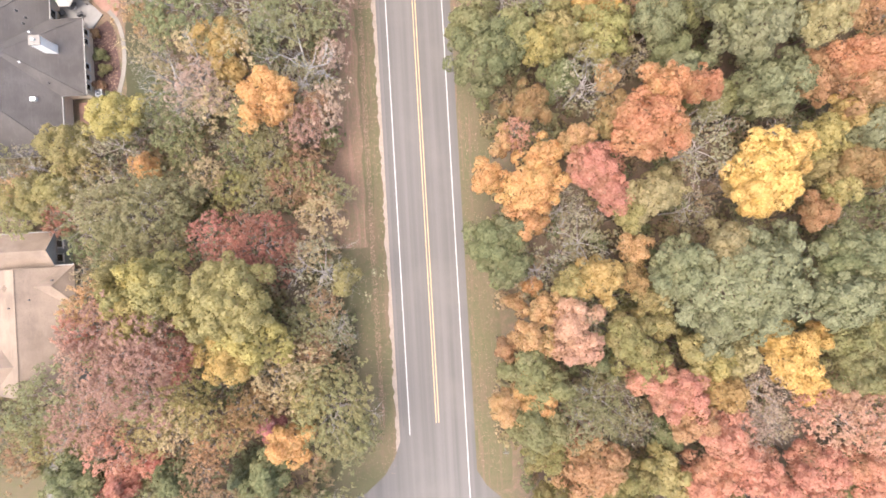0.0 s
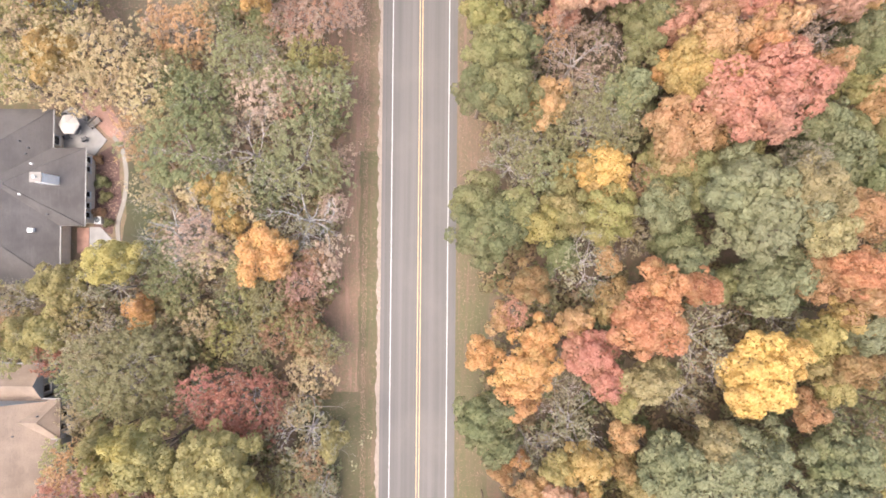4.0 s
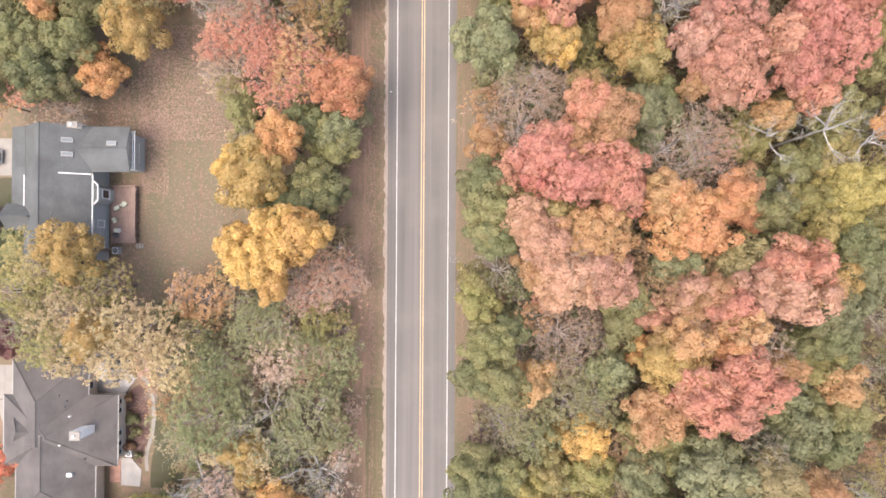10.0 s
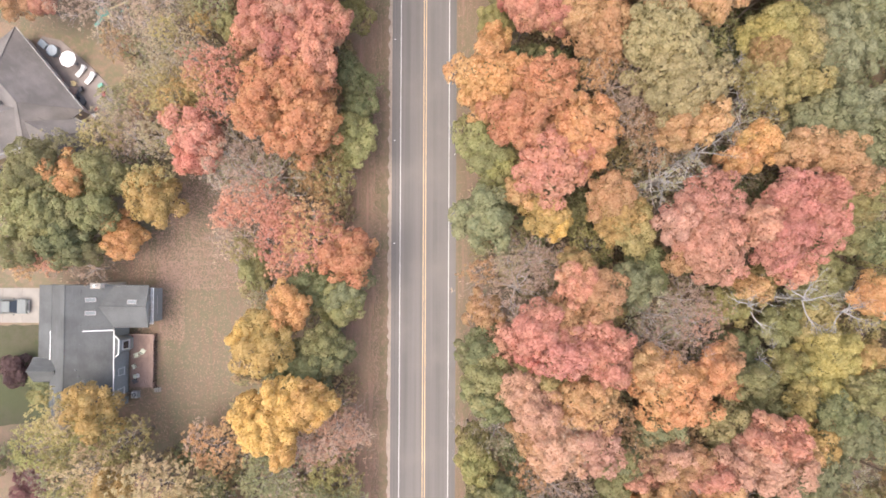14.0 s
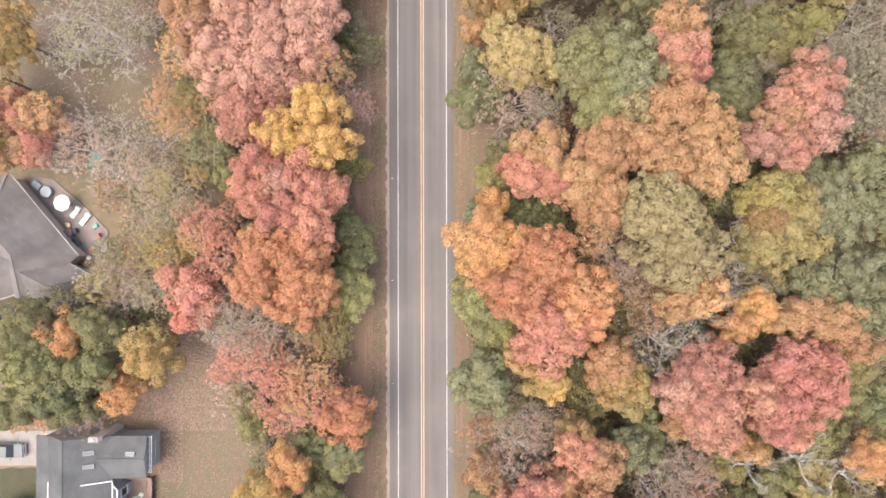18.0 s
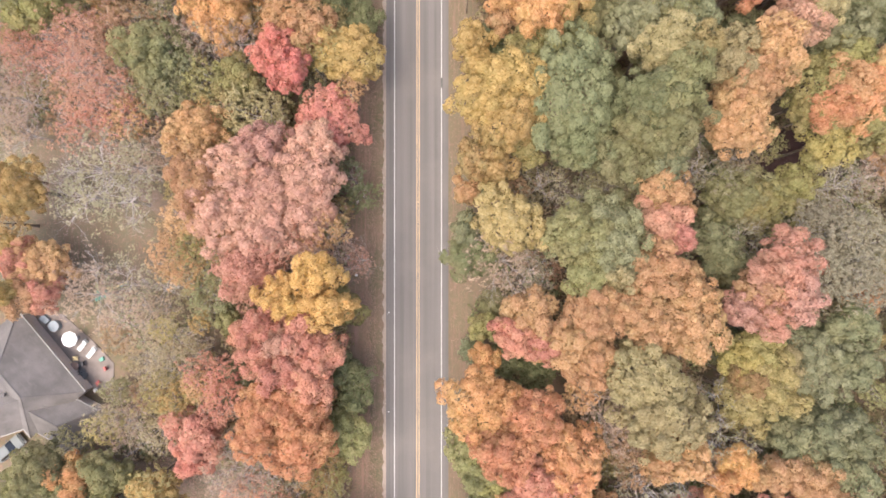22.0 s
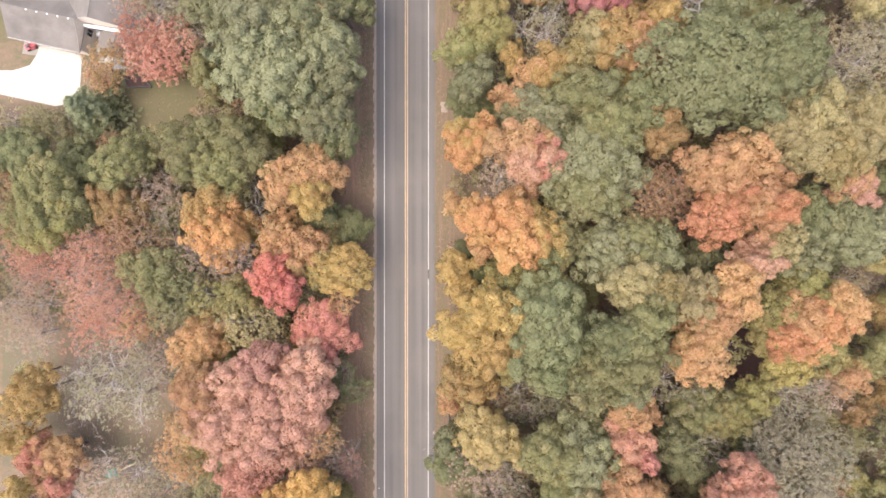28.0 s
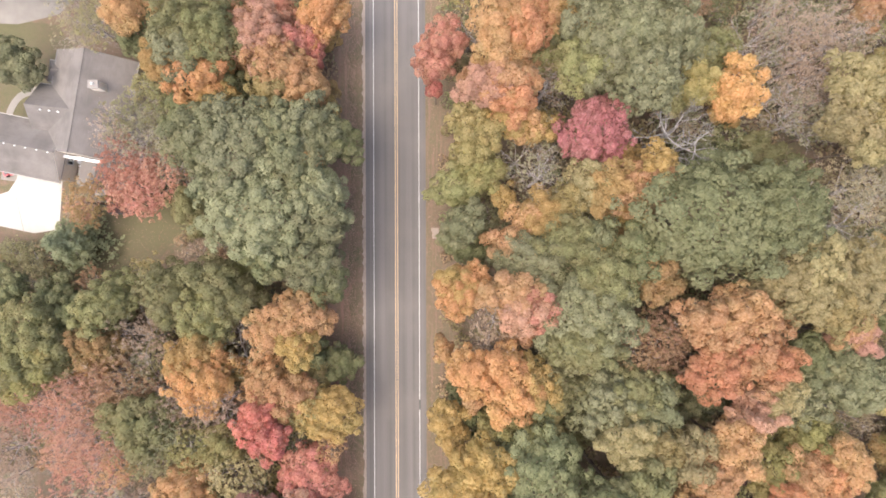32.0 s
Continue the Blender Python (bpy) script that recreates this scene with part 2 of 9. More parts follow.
# ---------------------------------------------------------------- mesh helpers
def box(bm, x0, y0, z0, x1, y1, z1, bevel=0.0, m=None):
    vs = [bm.verts.new((x, y, z)) for z in (z0, z1) for y in (y0, y1) for x in (x0, x1)]
    fs = [bm.faces.new([vs[i] for i in q]) for q in ((0, 2, 3, 1), (4, 5, 7, 6), (0, 1, 5, 4), (2, 6, 7, 3), (0, 4, 6, 2), (1, 3, 7, 5))]
    if bevel:
        bmesh.ops.bevel(bm, geom=list({e for f in fs for e in f.edges}), offset=bevel, segments=2, affect="EDGES", clamp_overlap=True)
    if m is not None:
        bmesh.ops.transform(bm, matrix=m, verts=[v for v in bm.verts if v in set(vs)] if not bevel else bm.verts)
    return bm


def tube(bm, p, q, r0, r1, sides=8):
    p, q = Vector(p), Vector(q)
    turn = (q - p).to_track_quat("Z", "Y")
    rings = []
    for o, r in ((p, r0), (q, r1)):
        rings.append([bm.verts.new(o + turn @ Vector((r * math.cos(a), r * math.sin(a), 0))) for a in (2 * math.pi * k / sides for k in range(sides))])
    for k in range(sides):
        bm.faces.new((rings[0][k], rings[0][(k + 1) % sides], rings[1][(k + 1) % sides], rings[1][k]))
    bm.faces.new(rings[0][::-1]), bm.faces.new(rings[1])
    return bm


def slab(points, z0, z1):
    """A flat prism over a plan outline, counted anticlockwise."""
    bm = bmesh.new()
    lo, hi = [bm.verts.new((x, y, z0)) for x, y in points], [bm.verts.new((x, y, z1)) for x, y in points]
    bm.faces.new(lo[::-1]), bm.faces.new(hi)
    for k in range(len(points)):
        j = (k + 1) % len(points)
        bm.faces.new((lo[k], lo[j], hi[j], hi[k]))
    bmesh.ops.recalc_face_normals(bm, faces=bm.faces)
    return bm


def mesh_of(name, bm, *mats):
    me = bpy.data.meshes.new(name)
    bm.to_mesh(me)
    bm.free()
    for m in mats:
        me.materials.append(m)
    return me


def thing(name, label, category, at=(0, 0, 0), turn=0.0, group="", kind=""):
    ob = new(name)
    ob.empty_display_size = 0.3
    ob.matrix_world = pose(*at, 0, 0, turn)
    return tagged(ob, label, category, group, kind)


def part(name, bm, mat, parent, label="", at=None):
    me = bm if isinstance(bm, bpy.types.Mesh) else mesh_of(name, bm, *(mat if isinstance(mat, (list, tuple)) else (mat,)))
    ob = new(name, me)
    ob.parent = parent
    if at is not None:
        ob.matrix_basis = at
    return tagged(ob, label)


def single(name, bm, mat, label, category, kind="", group="", at=None):
    ob = new(name, mesh_of(name, bm, mat))
    if at is not None:
        ob.matrix_world = at
    return tagged(ob, label, category, group, kind)


def raw_mesh(name, verts, quads, mat=None, smooth=False):
    """A mesh from numpy arrays of corners and of four-cornered faces."""
    me = bpy.data.meshes.new(name)
    k = quads.shape[1]
    me.vertices.add(len(verts))
    me.vertices.foreach_set("co", np.ascontiguousarray(verts, np.float32).ravel())
    me.loops.add(quads.size)
    me.loops.foreach_set("vertex_index", quads.astype(np.int32).ravel())
    me.polygons.add(len(quads))
    me.polygons.foreach_set("loop_start", np.arange(0, quads.size, k, dtype=np.int32))
    me.update(calc_edges=True)
    if mat:
        me.materials.append(mat)
    return me


# ---------------------------------------------------------------- ground and road
Y0, Y1 = -60.0, 260.0
bm = bmesh.new()
xs = [-2500, -400, -120, -60, -30, -10, 8, 30, 60, 120, 400, 2500]
ys = [-2500, -400, -120, -40, 0, 40, 80, 120, 160, 200, 300, 700, 2500]
grid = [[bm.verts.new((x, y, 0)) for x in xs] for y in ys]
for j in range(len(ys) - 1):
    for i in range(len(xs) - 1):
        bm.faces.new((grid[j][i], grid[j][i + 1], grid[j + 1][i + 1], grid[j + 1][i]))
single("ground", bm, M_FLOOR, "brown woodland floor covered with fallen autumn leaves", "ground", "structure")


def wavy(x0, x1, y0, y1, amp, step=1.5, seed=1):
    """A long strip along the road with uneven edges."""
    rng = random.Random(seed)
    n = int((y1 - y0) / step)
    right = [(x1 + rng.uniform(-amp, amp), y0 + k * step) for k in range(n + 1)]
    left = [(x0 + rng.uniform(-amp, amp), y0 + k * step) for k in range(n + 1)]
    bm = bmesh.new()
    r, l = [bm.verts.new((x, y, 0)) for x, y in right], [bm.verts.new((x, y, 0)) for x, y in left]
    for k in range(n):
        bm.faces.new((l[k], r[k], r[k + 1], l[k + 1]))
    return bm


def lay(name, bm, mat, z, label, category):
    return single(name, bm, mat, label, category, "structure", at=Matrix.Translation((0, 0, z)))


lay("grass_verge_west_outer", wavy(-11.0, -6.9, -27, Y1, 0.35, seed=2), M_VERGE, 0.012, "dry reddish brown grass strip littered with leaves", "verge")
lay("grass_verge_west", wavy(-7.1, -4.9, -27, 30, 0.18, seed=3), M_GRASS, 0.020, "mown olive grass verge beside the road", "verge")
lay("grass_verge_east", wavy(4.2, 8.0, -28, Y1, 0.3, seed=4), M_VERGE_DIMMED, 0.012, "dry brown and olive grass verge with leaves", "verge")
lay("grass_verge_corner", wavy(4.3, 8.4, -28, 24, 0.3, seed=14), M_GRASS, 0.017, "olive grass verge at the road corner", "verge")
lay("eroded_bank", wavy(6.9, 8.1, 22.6, 26.6, 0.25, 0.5, seed=15), M_MULCH, 0.024, "strip of rusty bare soil on the verge", "soil")
lay("sandy_patch", wavy(5.3, 6.3, 154.2, 155.8, 0.2, 0.4, seed=16), M_GRAVEL, 0.024, "small pale sandy patch on the verge", "soil")
lay("gravel_shoulder", wavy(-4.98, -4.3, -23.5, Y1, 0.17, 0.45, seed=5), M_GRAVEL, 0.030, "pinkish gravel shoulder with a ragged edge", "shoulder")
lay("road", slab([(-4.55, -60), (4.35, -60), (4.35, Y1), (-4.55, Y1)], 0, 0.05), M_ASPHALT, 0.0, "straight two-lane road of worn grey asphalt", "road")
# side roads that meet at the south end, with rounded corners
flare = [(-4.5, -21.5), (-5.3, -23.6), (-6.6, -25.6), (-9.0, -27.6), (-13, -28.9), (-40, -29.2), (-40, -36), (-4.5, -36)]
lay("side_road_west", slab(flare, 0, 0.044), M_ASPHALT, 0.0, "side road of pale asphalt with a rounded corner", "road")
flare = [(4.3, -36), (40, -36), (40, -30.2), (10, -30.0), (7.2, -29.1), (5.4, -27.4), (4.3, -25.5)]
lay("side_road_east", slab(flare, 0, 0.044), M_ASPHALT, 0.0, "side road of pale asphalt with a rounded corner", "road")
for name, x, y, w, mat, words in (
    ("edge_line_west", -3.35, -21.0, 0.115, M_WHITE, "solid white painted edge line"),
    ("edge_line_east", 3.35, -60.0, 0.115, M_WHITE, "solid white painted edge line"),
    ("centre_line", -0.16, -19.7, 0.10, M_YELLOW, "solid yellow painted centre line"),
    ("centre_line", 0.16, -19.7, 0.10, M_YELLOW, "solid yellow painted centre line"),
):
    lay(name, wavy(x - w / 2, x + w / 2, y, Y1, 0.008, 0.8, seed=int(x * 10)), mat, 0.0545, words, "road marking")
# dark sealed seam along the west edge of the asphalt
lay("road_seam", wavy(-4.06, -4.0, -20, Y1, 0.015, 0.9, seed=8), M_TAR, 0.0535, "thin dark tar seam along the asphalt", "road marking")


def patch(name, points, mat, z, label, category):
    rng = random.Random(len(points) * 7 + int(points[0][0]))
    fine = []
    for k, p in enumerate(points):
        q = points[(k + 1) % len(points)]
        n = max(1, int(math.dist(p, q) / 1.2))
        fine += [(p[0] + (q[0] - p[0]) * i / n + rng.uniform(-0.2, 0.2), p[1] + (q[1] - p[1]) * i / n + rng.uniform(-0.2, 0.2)) for i in range(n)]
    bm = bmesh.new()
    bm.faces.new([bm.verts.new((x, y, 0)) for x, y in fine])
    return lay(name, bm, mat, z, label, category)


patch("lawn_back", [(-41, 40), (-30, 38), (-23, 44), (-23.5, 60), (-25, 72), (-31, 78), (-42, 72), (-52, 66), (-52, 63), (-36, 63), (-36, 46)], M_LAWN, 0.008, "brown backyard lawn strewn with fallen leaves", "lawn")
patch("lawn_front", [(-80, 40), (-52, 44), (-49.5, 50), (-50.5, 57), (-53, 57), (-80, 57)], M_LAWN2, 0.008, "green front lawn", "lawn")
patch("lawn_play", [(-62, 100), (-45, 96), (-36, 98), (-33, 108), (-35, 120), (-44, 126), (-62, 124)], M_LAWN, 0.008, "brownish clearing with thin grass and leaves", "lawn")
patch("lawn_drive", [(-75, 140), (-56, 147), (-36, 150), (-31, 156), (-34, 164), (-44, 161), (-49, 155), (-60, 153), (-75, 153)], M_LAWN3, 0.008, "dull green lawn beside a driveway", "lawn")
patch("lawn_north", [(-80, 164), (-58, 165), (-56, 170), (-49, 172), (-47, 182), (-50, 186), (-80, 190)], M_LAWN3, 0.008, "grass lawn beside a curved path", "lawn")
patch("lawn_garden", [(-35, 17), (-31, 17), (-29.5, 24), (-30.5, 31), (-34, 33), (-34.6, 27)], M_LAWN2, 0.008, "narrow strip of green lawn beside a garden path", "lawn")
patch("lawn_corner", [(-60, -33), (-46.5, -28), (-47, -18), (-60, -12)], M_LAWN3, 0.008, "olive lawn by a driveway", "lawn")
patch("bare_soil", [(48, 114), (56, 113), (60, 119), (57, 124), (50, 123)], M_SOIL, 0.010, "dark wet hollow of bare soil between trees", "soil")
lay("grass_corner_west", wavy(-14.5, -6.6, -30, 2, 0.5, seed=31), M_LAWN3, 0.023, "olive grass at the road corner", "verge")
# ---------------------------------------------------------------- trees
def unit(v):
    return v / np.linalg.norm(v, axis=-1, keepdims=True)




def leaf_quads(rng, pos, normal, size):
    """Pointed sprays of leaves, one three-cornered face each, tilted at random."""
    n = len(pos)
    side = unit(np.cross(normal, rng.normal(size=(n, 3))))
    ahead = np.cross(normal, side)
    s = (size * rng.uniform(0.65, 1.35, n))[:, None]
    w = s * rng.uniform(0.7, 1.1, n)[:, None]
    dip = normal * s * rng.uniform(-0.3, 0.15, n)[:, None]
    v = np.stack([pos - side * s * 0.6 + dip, pos + side * s * 0.35 - ahead * w * 0.55, pos + side * s * 0.35 + ahead * w * 0.55], 1)
    return v.reshape(-1, 3), np.arange(3 * n).reshape(n, 3)


def crown_mesh(name, seed, lobes, leaves, size=0.36, ragged=0.15, swell=1.25):
    """A full crown of radius one: billowing lobes over a dome with creases between them, each lobe of many sprays of leaves."""
    rng = np.random.default_rng(seed)
    k = np.arange(lobes) + 0.5
    up, ang = 1 - 1.3 * k / lobes, k * 2.39996 + rng.uniform(0, 6.3)
    flat = np.sqrt(np.clip(1 - up**2, 0, 1))
    d = unit(np.stack([flat * np.cos(ang), flat * np.sin(ang), up], 1) + rng.normal(size=(lobes, 3)) * 0.75 / math.sqrt(lobes))
    phase = rng.uniform(0, 6.3, 4)

    def dome(d):
        a = np.arctan2(d[:, 1], d[:, 0])
        sway = 0.12 * np.sin(2 * a + phase[0]) + 0.11 * np.sin(3 * a + phase[1]) + 0.08 * np.sin(5 * a + phase[2]) + 0.06 * np.sin(8 * a + phase[3])
        return 0.82 * (1 + sway * (1 - d[:, 2] ** 2))

    squash = np.array([1, 1, 0.86])
    c = d * (dome(d) * (1 + ragged * rng.uniform(-1, 0.8, lobes)))[:, None] * squash
    lr = swell / math.sqrt(lobes) * rng.uniform(0.65, 1.25, lobes)
    count = np.maximum(12, leaves * (lr / lr.mean()) ** 2).astype(int)
    c, lr, d = np.repeat(c, count, 0), np.repeat(lr, count)[:, None], np.repeat(d, count, 0)
    g = unit(rng.normal(size=c.shape) + d * 0.8 + np.array([0, 0, 0.5]))
    wart = 1 + 0.16 * np.sin(9 * g[:, :1] + 7 * c[:, :1] * 3) * np.sin(8 * g[:, 1:2] + 5)
    pos = c + g * lr * wart * rng.uniform(0.86, 1.08, (len(c), 1)) * np.array([1, 1, 0.85])
    nor = unit(g + 0.28 * rng.normal(size=c.shape) + np.array([0, 0, 0.3]))
    v, f = leaf_quads(rng, pos, nor, size * 1.3 / math.sqrt(lobes))
    n = min(1200, lobes * 40) if lobes < 60 else 5000
    k = np.arange(n) + 0.5
    up, ang = 1 - 1.25 * k / n, k * 2.39996 + 1.0
    flat = np.sqrt(np.clip(1 - up**2, 0, 1))
    d = np.stack([flat * np.cos(ang), flat * np.sin(ang), up], 1)
    v2, f2 = leaf_quads(rng, d * (dome(d) * rng.uniform(0.76, 0.93, n))[:, None] * squash, unit(d + [0, 0, 0.5] + 0.4 * rng.normal(size=d.shape)), 3.4 / math.sqrt(n))
    return raw_mesh(name, np.concatenate([v, v2]), np.concatenate([f, f2 + len(v)]))


def thin_mesh(name, seed, lobes, puffs, leaves, size, keep=1.0, deep=0.10):
    """A see-through crown of radius one: scattered small tufts of leaf sprays round a lobed dome, with gaps."""
    rng = np.random.default_rng(seed)
    k = np.arange(lobes) + 0.5
    up, ang = 1 - 1.15 * k / lobes, k * 2.39996 + rng.uniform(0, 6.3) + rng.normal(0, 0.35, lobes)
    flat = np.sqrt(np.clip(1 - up**2, 0, 1))
    heads = unit(np.stack([flat * np.cos(ang), flat * np.sin(ang), up], 1) + 0.12 * rng.normal(size=(lobes, 3)))
    swell = rng.uniform(0.08, 0.5, lobes)
    phase = rng.uniform(0, 6.3, 3)

    def dome(d):
        near = np.exp(-(1 - d @ heads.T) * lobes * 0.9)
        a = np.arctan2(d[:, 1], d[:, 0])
        sway = 0.13 * np.sin(2 * a + phase[0]) + 0.11 * np.sin(3 * a + phase[1]) + 0.08 * np.sin(5 * a + phase[2])
        return (0.68 + np.max(near * swell, 1)) * (1 + sway * (1 - d[:, 2] ** 2))

    k = np.arange(puffs) + 0.5
    up, ang = 1 - 1.4 * k / puffs, k * 2.39996
    flat = np.sqrt(np.clip(1 - up**2, 0, 1))
    d = unit(np.stack([flat * np.cos(ang), flat * np.sin(ang), up], 1) + rng.normal(size=(puffs, 3)) * 1.2 / math.sqrt(puffs))
    squash = np.array([1, 1, 0.86])
    c = d * (dome(d) * (1 + (deep + 0.16 * (d[:, 2] < 0.35)) * rng.uniform(-1, 0.6, puffs)))[:, None] * squash
    pr = 1.5 / math.sqrt(puffs) * rng.uniform(0.65, 1.3, puffs)
    on = rng.random(puffs) < keep
    c, pr, d = np.repeat(c[on], leaves, 0), np.repeat(pr[on], leaves)[:, None], np.repeat(d[on], leaves, 0)
    g = unit(rng.normal(size=c.shape) + d * 0.6 + np.array([0, 0, 0.6]))
    pos = c + g * pr * rng.uniform(0.4, 1.25, (len(c), 1)) * np.array([1, 1, 0.85])
    nor = unit(g * 0.7 + 0.42 * rng.normal(size=c.shape) + np.array([0, 0, 0.8]))
    v, f = leaf_quads(rng, pos, nor, size * 1.5 / math.sqrt(puffs))
    return raw_mesh(name, v, f)


def conifer_mesh(name, seed, n=17, boughs=8, sprays=26, size=0.085):
    """Whorls of drooping boughs like flat fans, narrowing upwards, with gaps between them."""
    rng = np.random.default_rng(seed)
    pos, nor = [], []
    for tier in range(n):
        h = tier / n
        for a in rng.uniform(0, 6.3) + np.arange(boughs) * 6.2832 / boughs + rng.normal(0, 0.15, boughs):
            reach = (1 - h) ** 0.85 * rng.uniform(0.7, 1.15)
            t = rng.uniform(0.08, 1, sprays) ** 0.75
            wide = rng.normal(size=sprays) * (0.15 * np.sin(np.pi * np.clip(t, 0, 1) ** 0.8) + 0.03) * reach
            x = np.stack([np.cos(a) * t * reach - np.sin(a) * wide, np.sin(a) * t * reach + np.cos(a) * wide, -0.9 + 1.9 * h - 0.25 * t * reach + rng.normal(0, 0.012, sprays)], 1)
            pos.append(x)
            nor.append(unit(np.array([np.cos(a) * 0.3, np.sin(a) * 0.3, 1]) + 0.3 * rng.normal(size=(sprays, 3))))
    v, f = leaf_quads(rng, np.concatenate(pos), np.concatenate(nor), size)
    return raw_mesh(name, v, f)


def branch_mesh(name, seed, limbs=8, depth=3, spread=0.9, thick=0.05, forks=4, droop=0.0):
    """A bare crown of forking limbs and twigs, radius about one, from below the centre outwards."""
    rng = np.random.default_rng(seed)
    segs = []

    def grow(p, d, length, r, level):
        steps = 3 if level < 2 else 2
        for s in range(steps):
            d = unit(d + rng.normal(size=3) * 0.22 + np.array([0, 0, 0.10 - droop]))
            q = p + d * length / steps
            r2 = r * 0.82
            segs.append((p, q, r, r2, level))
            p, r = q, r2
            if level < depth and (s or level):
                for _ in range(forks - 2 if s == 0 else (forks + 1) // 2):
                    e = unit(d + rng.normal(size=3) * 0.75)
                    grow(p, e, length * rng.uniform(0.45, 0.68), r * 0.6, level + 1)

    for k in range(limbs):
        a = k * 2.39996 + rng.uniform(-0.4, 0.4)
        up = rng.uniform(0.25, 1.1)
        grow(np.array([0, 0, -0.7]) + np.array([0, 0, rng.uniform(0, 0.5)]), unit(np.array([np.cos(a) * spread, np.sin(a) * spread, up])), rng.uniform(0.75, 1.0), thick, 0)
    p, q = np.array([g[0] for g in segs]), np.array([g[1] for g in segs])
    r0, r1 = np.array([g[2] for g in segs])[:, None], np.array([g[3] for g in segs])[:, None]
    stout = np.array([g[4] < 2 for g in segs])
    d = unit(q - p)
    a = unit(np.cross(d, rng.normal(size=d.shape)))
    b = np.cross(d, a)
    verts, faces, total = [], [], 0
    for pick, sides, around in ((stout, 3, (0, 2.094, 4.189)), (~stout, 2, (0, 3.1416))):
        v = np.stack([(o + (a * math.cos(t) + b * math.sin(t)) * r)[pick] for o, r in ((p, r0), (q, r1)) for t in around], 1).reshape(-1, 3)
        base = total + np.arange(pick.sum())[:, None] * 2 * sides
        for i in range(sides if sides > 2 else 1):
            j = (i + 1) % sides
            faces.append(base + np.array([i, j, sides + j, sides + i]))
        verts.append(v)
        total += len(v)
    return raw_mesh(name, np.concatenate(verts), np.concatenate(faces))


def trunk_mesh(name, seed):
    """A tapered, slightly crooked trunk 15 m high with a flared foot and limbs that reach into a crown 4 m wide."""
    rng = random.Random(seed)
    bm = bmesh.new()
    rings, sides = [], 6
    px, py = 0.0, 0.0
    for h, r in ((0, 0.46), (0.5, 0.33), (3, 0.28), (6.5, 0.23), (9.5, 0.16), (13, 0.05)):
        px, py = px + rng.uniform(-0.025, 0.025) * h, py + rng.uniform(-0.025, 0.025) * h
        rings.append([bm.verts.new((px + r * math.cos(6.2832 * k / sides), py + r * math.sin(6.2832 * k / sides), h)) for k in range(sides)])
    for a, b in zip(rings, rings[1:]):
        for k in range(sides):
            bm.faces.new((a[k], a[(k + 1) % sides], b[(k + 1) % sides], b[k]))
    bm.faces.new(rings[-1])
    for k in range(5):
        a = k * 2.4 + rng.uniform(-0.3, 0.3)
        h, reach = 6.0 + 0.8 * k, rng.uniform(1.6, 2.9)
        mid = (math.cos(a) * reach * 0.5, math.sin(a) * reach * 0.5, h + 1.2)
        tube(bm, (0, 0, h), mid, 0.12, 0.08, 4)
        tube(bm, mid, (math.cos(a + 0.2) * reach, math.sin(a + 0.2) * reach, h + rng.uniform(2.0, 3.2)), 0.08, 0.03, 4)
    return mesh_of(name, bm)


CROWNS = {
    "S": [crown_mesh("crown", 10 + k, 8, 100, 0.38) for k in range(4)],
    "SM": [crown_mesh("crown", 50 + k, 13, 130, 0.33) for k in range(6)],
    "M": [crown_mesh("crown", 20 + k, 22, 160, 0.28) for k in range(7)],
    "L": [crown_mesh("crown", 30 + k, 42, 150, 0.25, 0.2, 1.1) for k in range(6)],
    "XL": [crown_mesh("crown", 40 + k, 80, 150, 0.23, 0.2, 1.05) for k in range(3)],
}
THIN = {
    "S": [thin_mesh("thin_crown", 60 + k, 6, 80, 9, 0.8, 0.75, 0.3) for k in range(3)],
    "SM": [thin_mesh("thin_crown", 66 + k, 8, 170, 11, 0.7, 0.75, 0.3) for k in range(4)],
    "M": [thin_mesh("thin_crown", 70 + k, 12, 320, 11, 0.7, 0.72, 0.3) for k in range(4)],
    "L": [thin_mesh("thin_crown", 80 + k, 18, 620, 12, 0.7, 0.72, 0.3) for k in range(3)],
}
WISPY = {
    "S": [thin_mesh("wispy_crown", 63 + k, 6, 110, 10, 0.42, 0.62, 0.5) for k in range(2)],
    "SM": [thin_mesh("wispy_crown", 163 + k, 8, 190, 15, 0.42, 0.66, 0.5) for k in range(3)],
    "M": [thin_mesh("wispy_crown", 73 + k, 12, 300, 17, 0.42, 0.66, 0.5) for k in range(3)],
    "L": [thin_mesh("wispy_crown", 83 + k, 18, 600, 17, 0.40, 0.66, 0.5) for k in range(2)],
}
WISPY["XL"] = WISPY["L"]
THIN["XL"] = THIN["L"]
BARE = [branch_mesh("branches", 90 + k, 8, 3, 0.9, 0.0165, 3) for k in range(4)]
THIN_LIMBS = [branch_mesh("branches", 290 + k, 7, 2, 0.9, 0.015, 4) for k in range(4)]
DEAD = [branch_mesh("branches", 190 + k, 5, 3, 1.0, 0.036, 3) for k in range(4)]
CONIFERS = [conifer_mesh("boughs", 120 + k) for k in range(3)]
TRUNKS = [trunk_mesh("trunk", 130 + k) for k in range(4)]

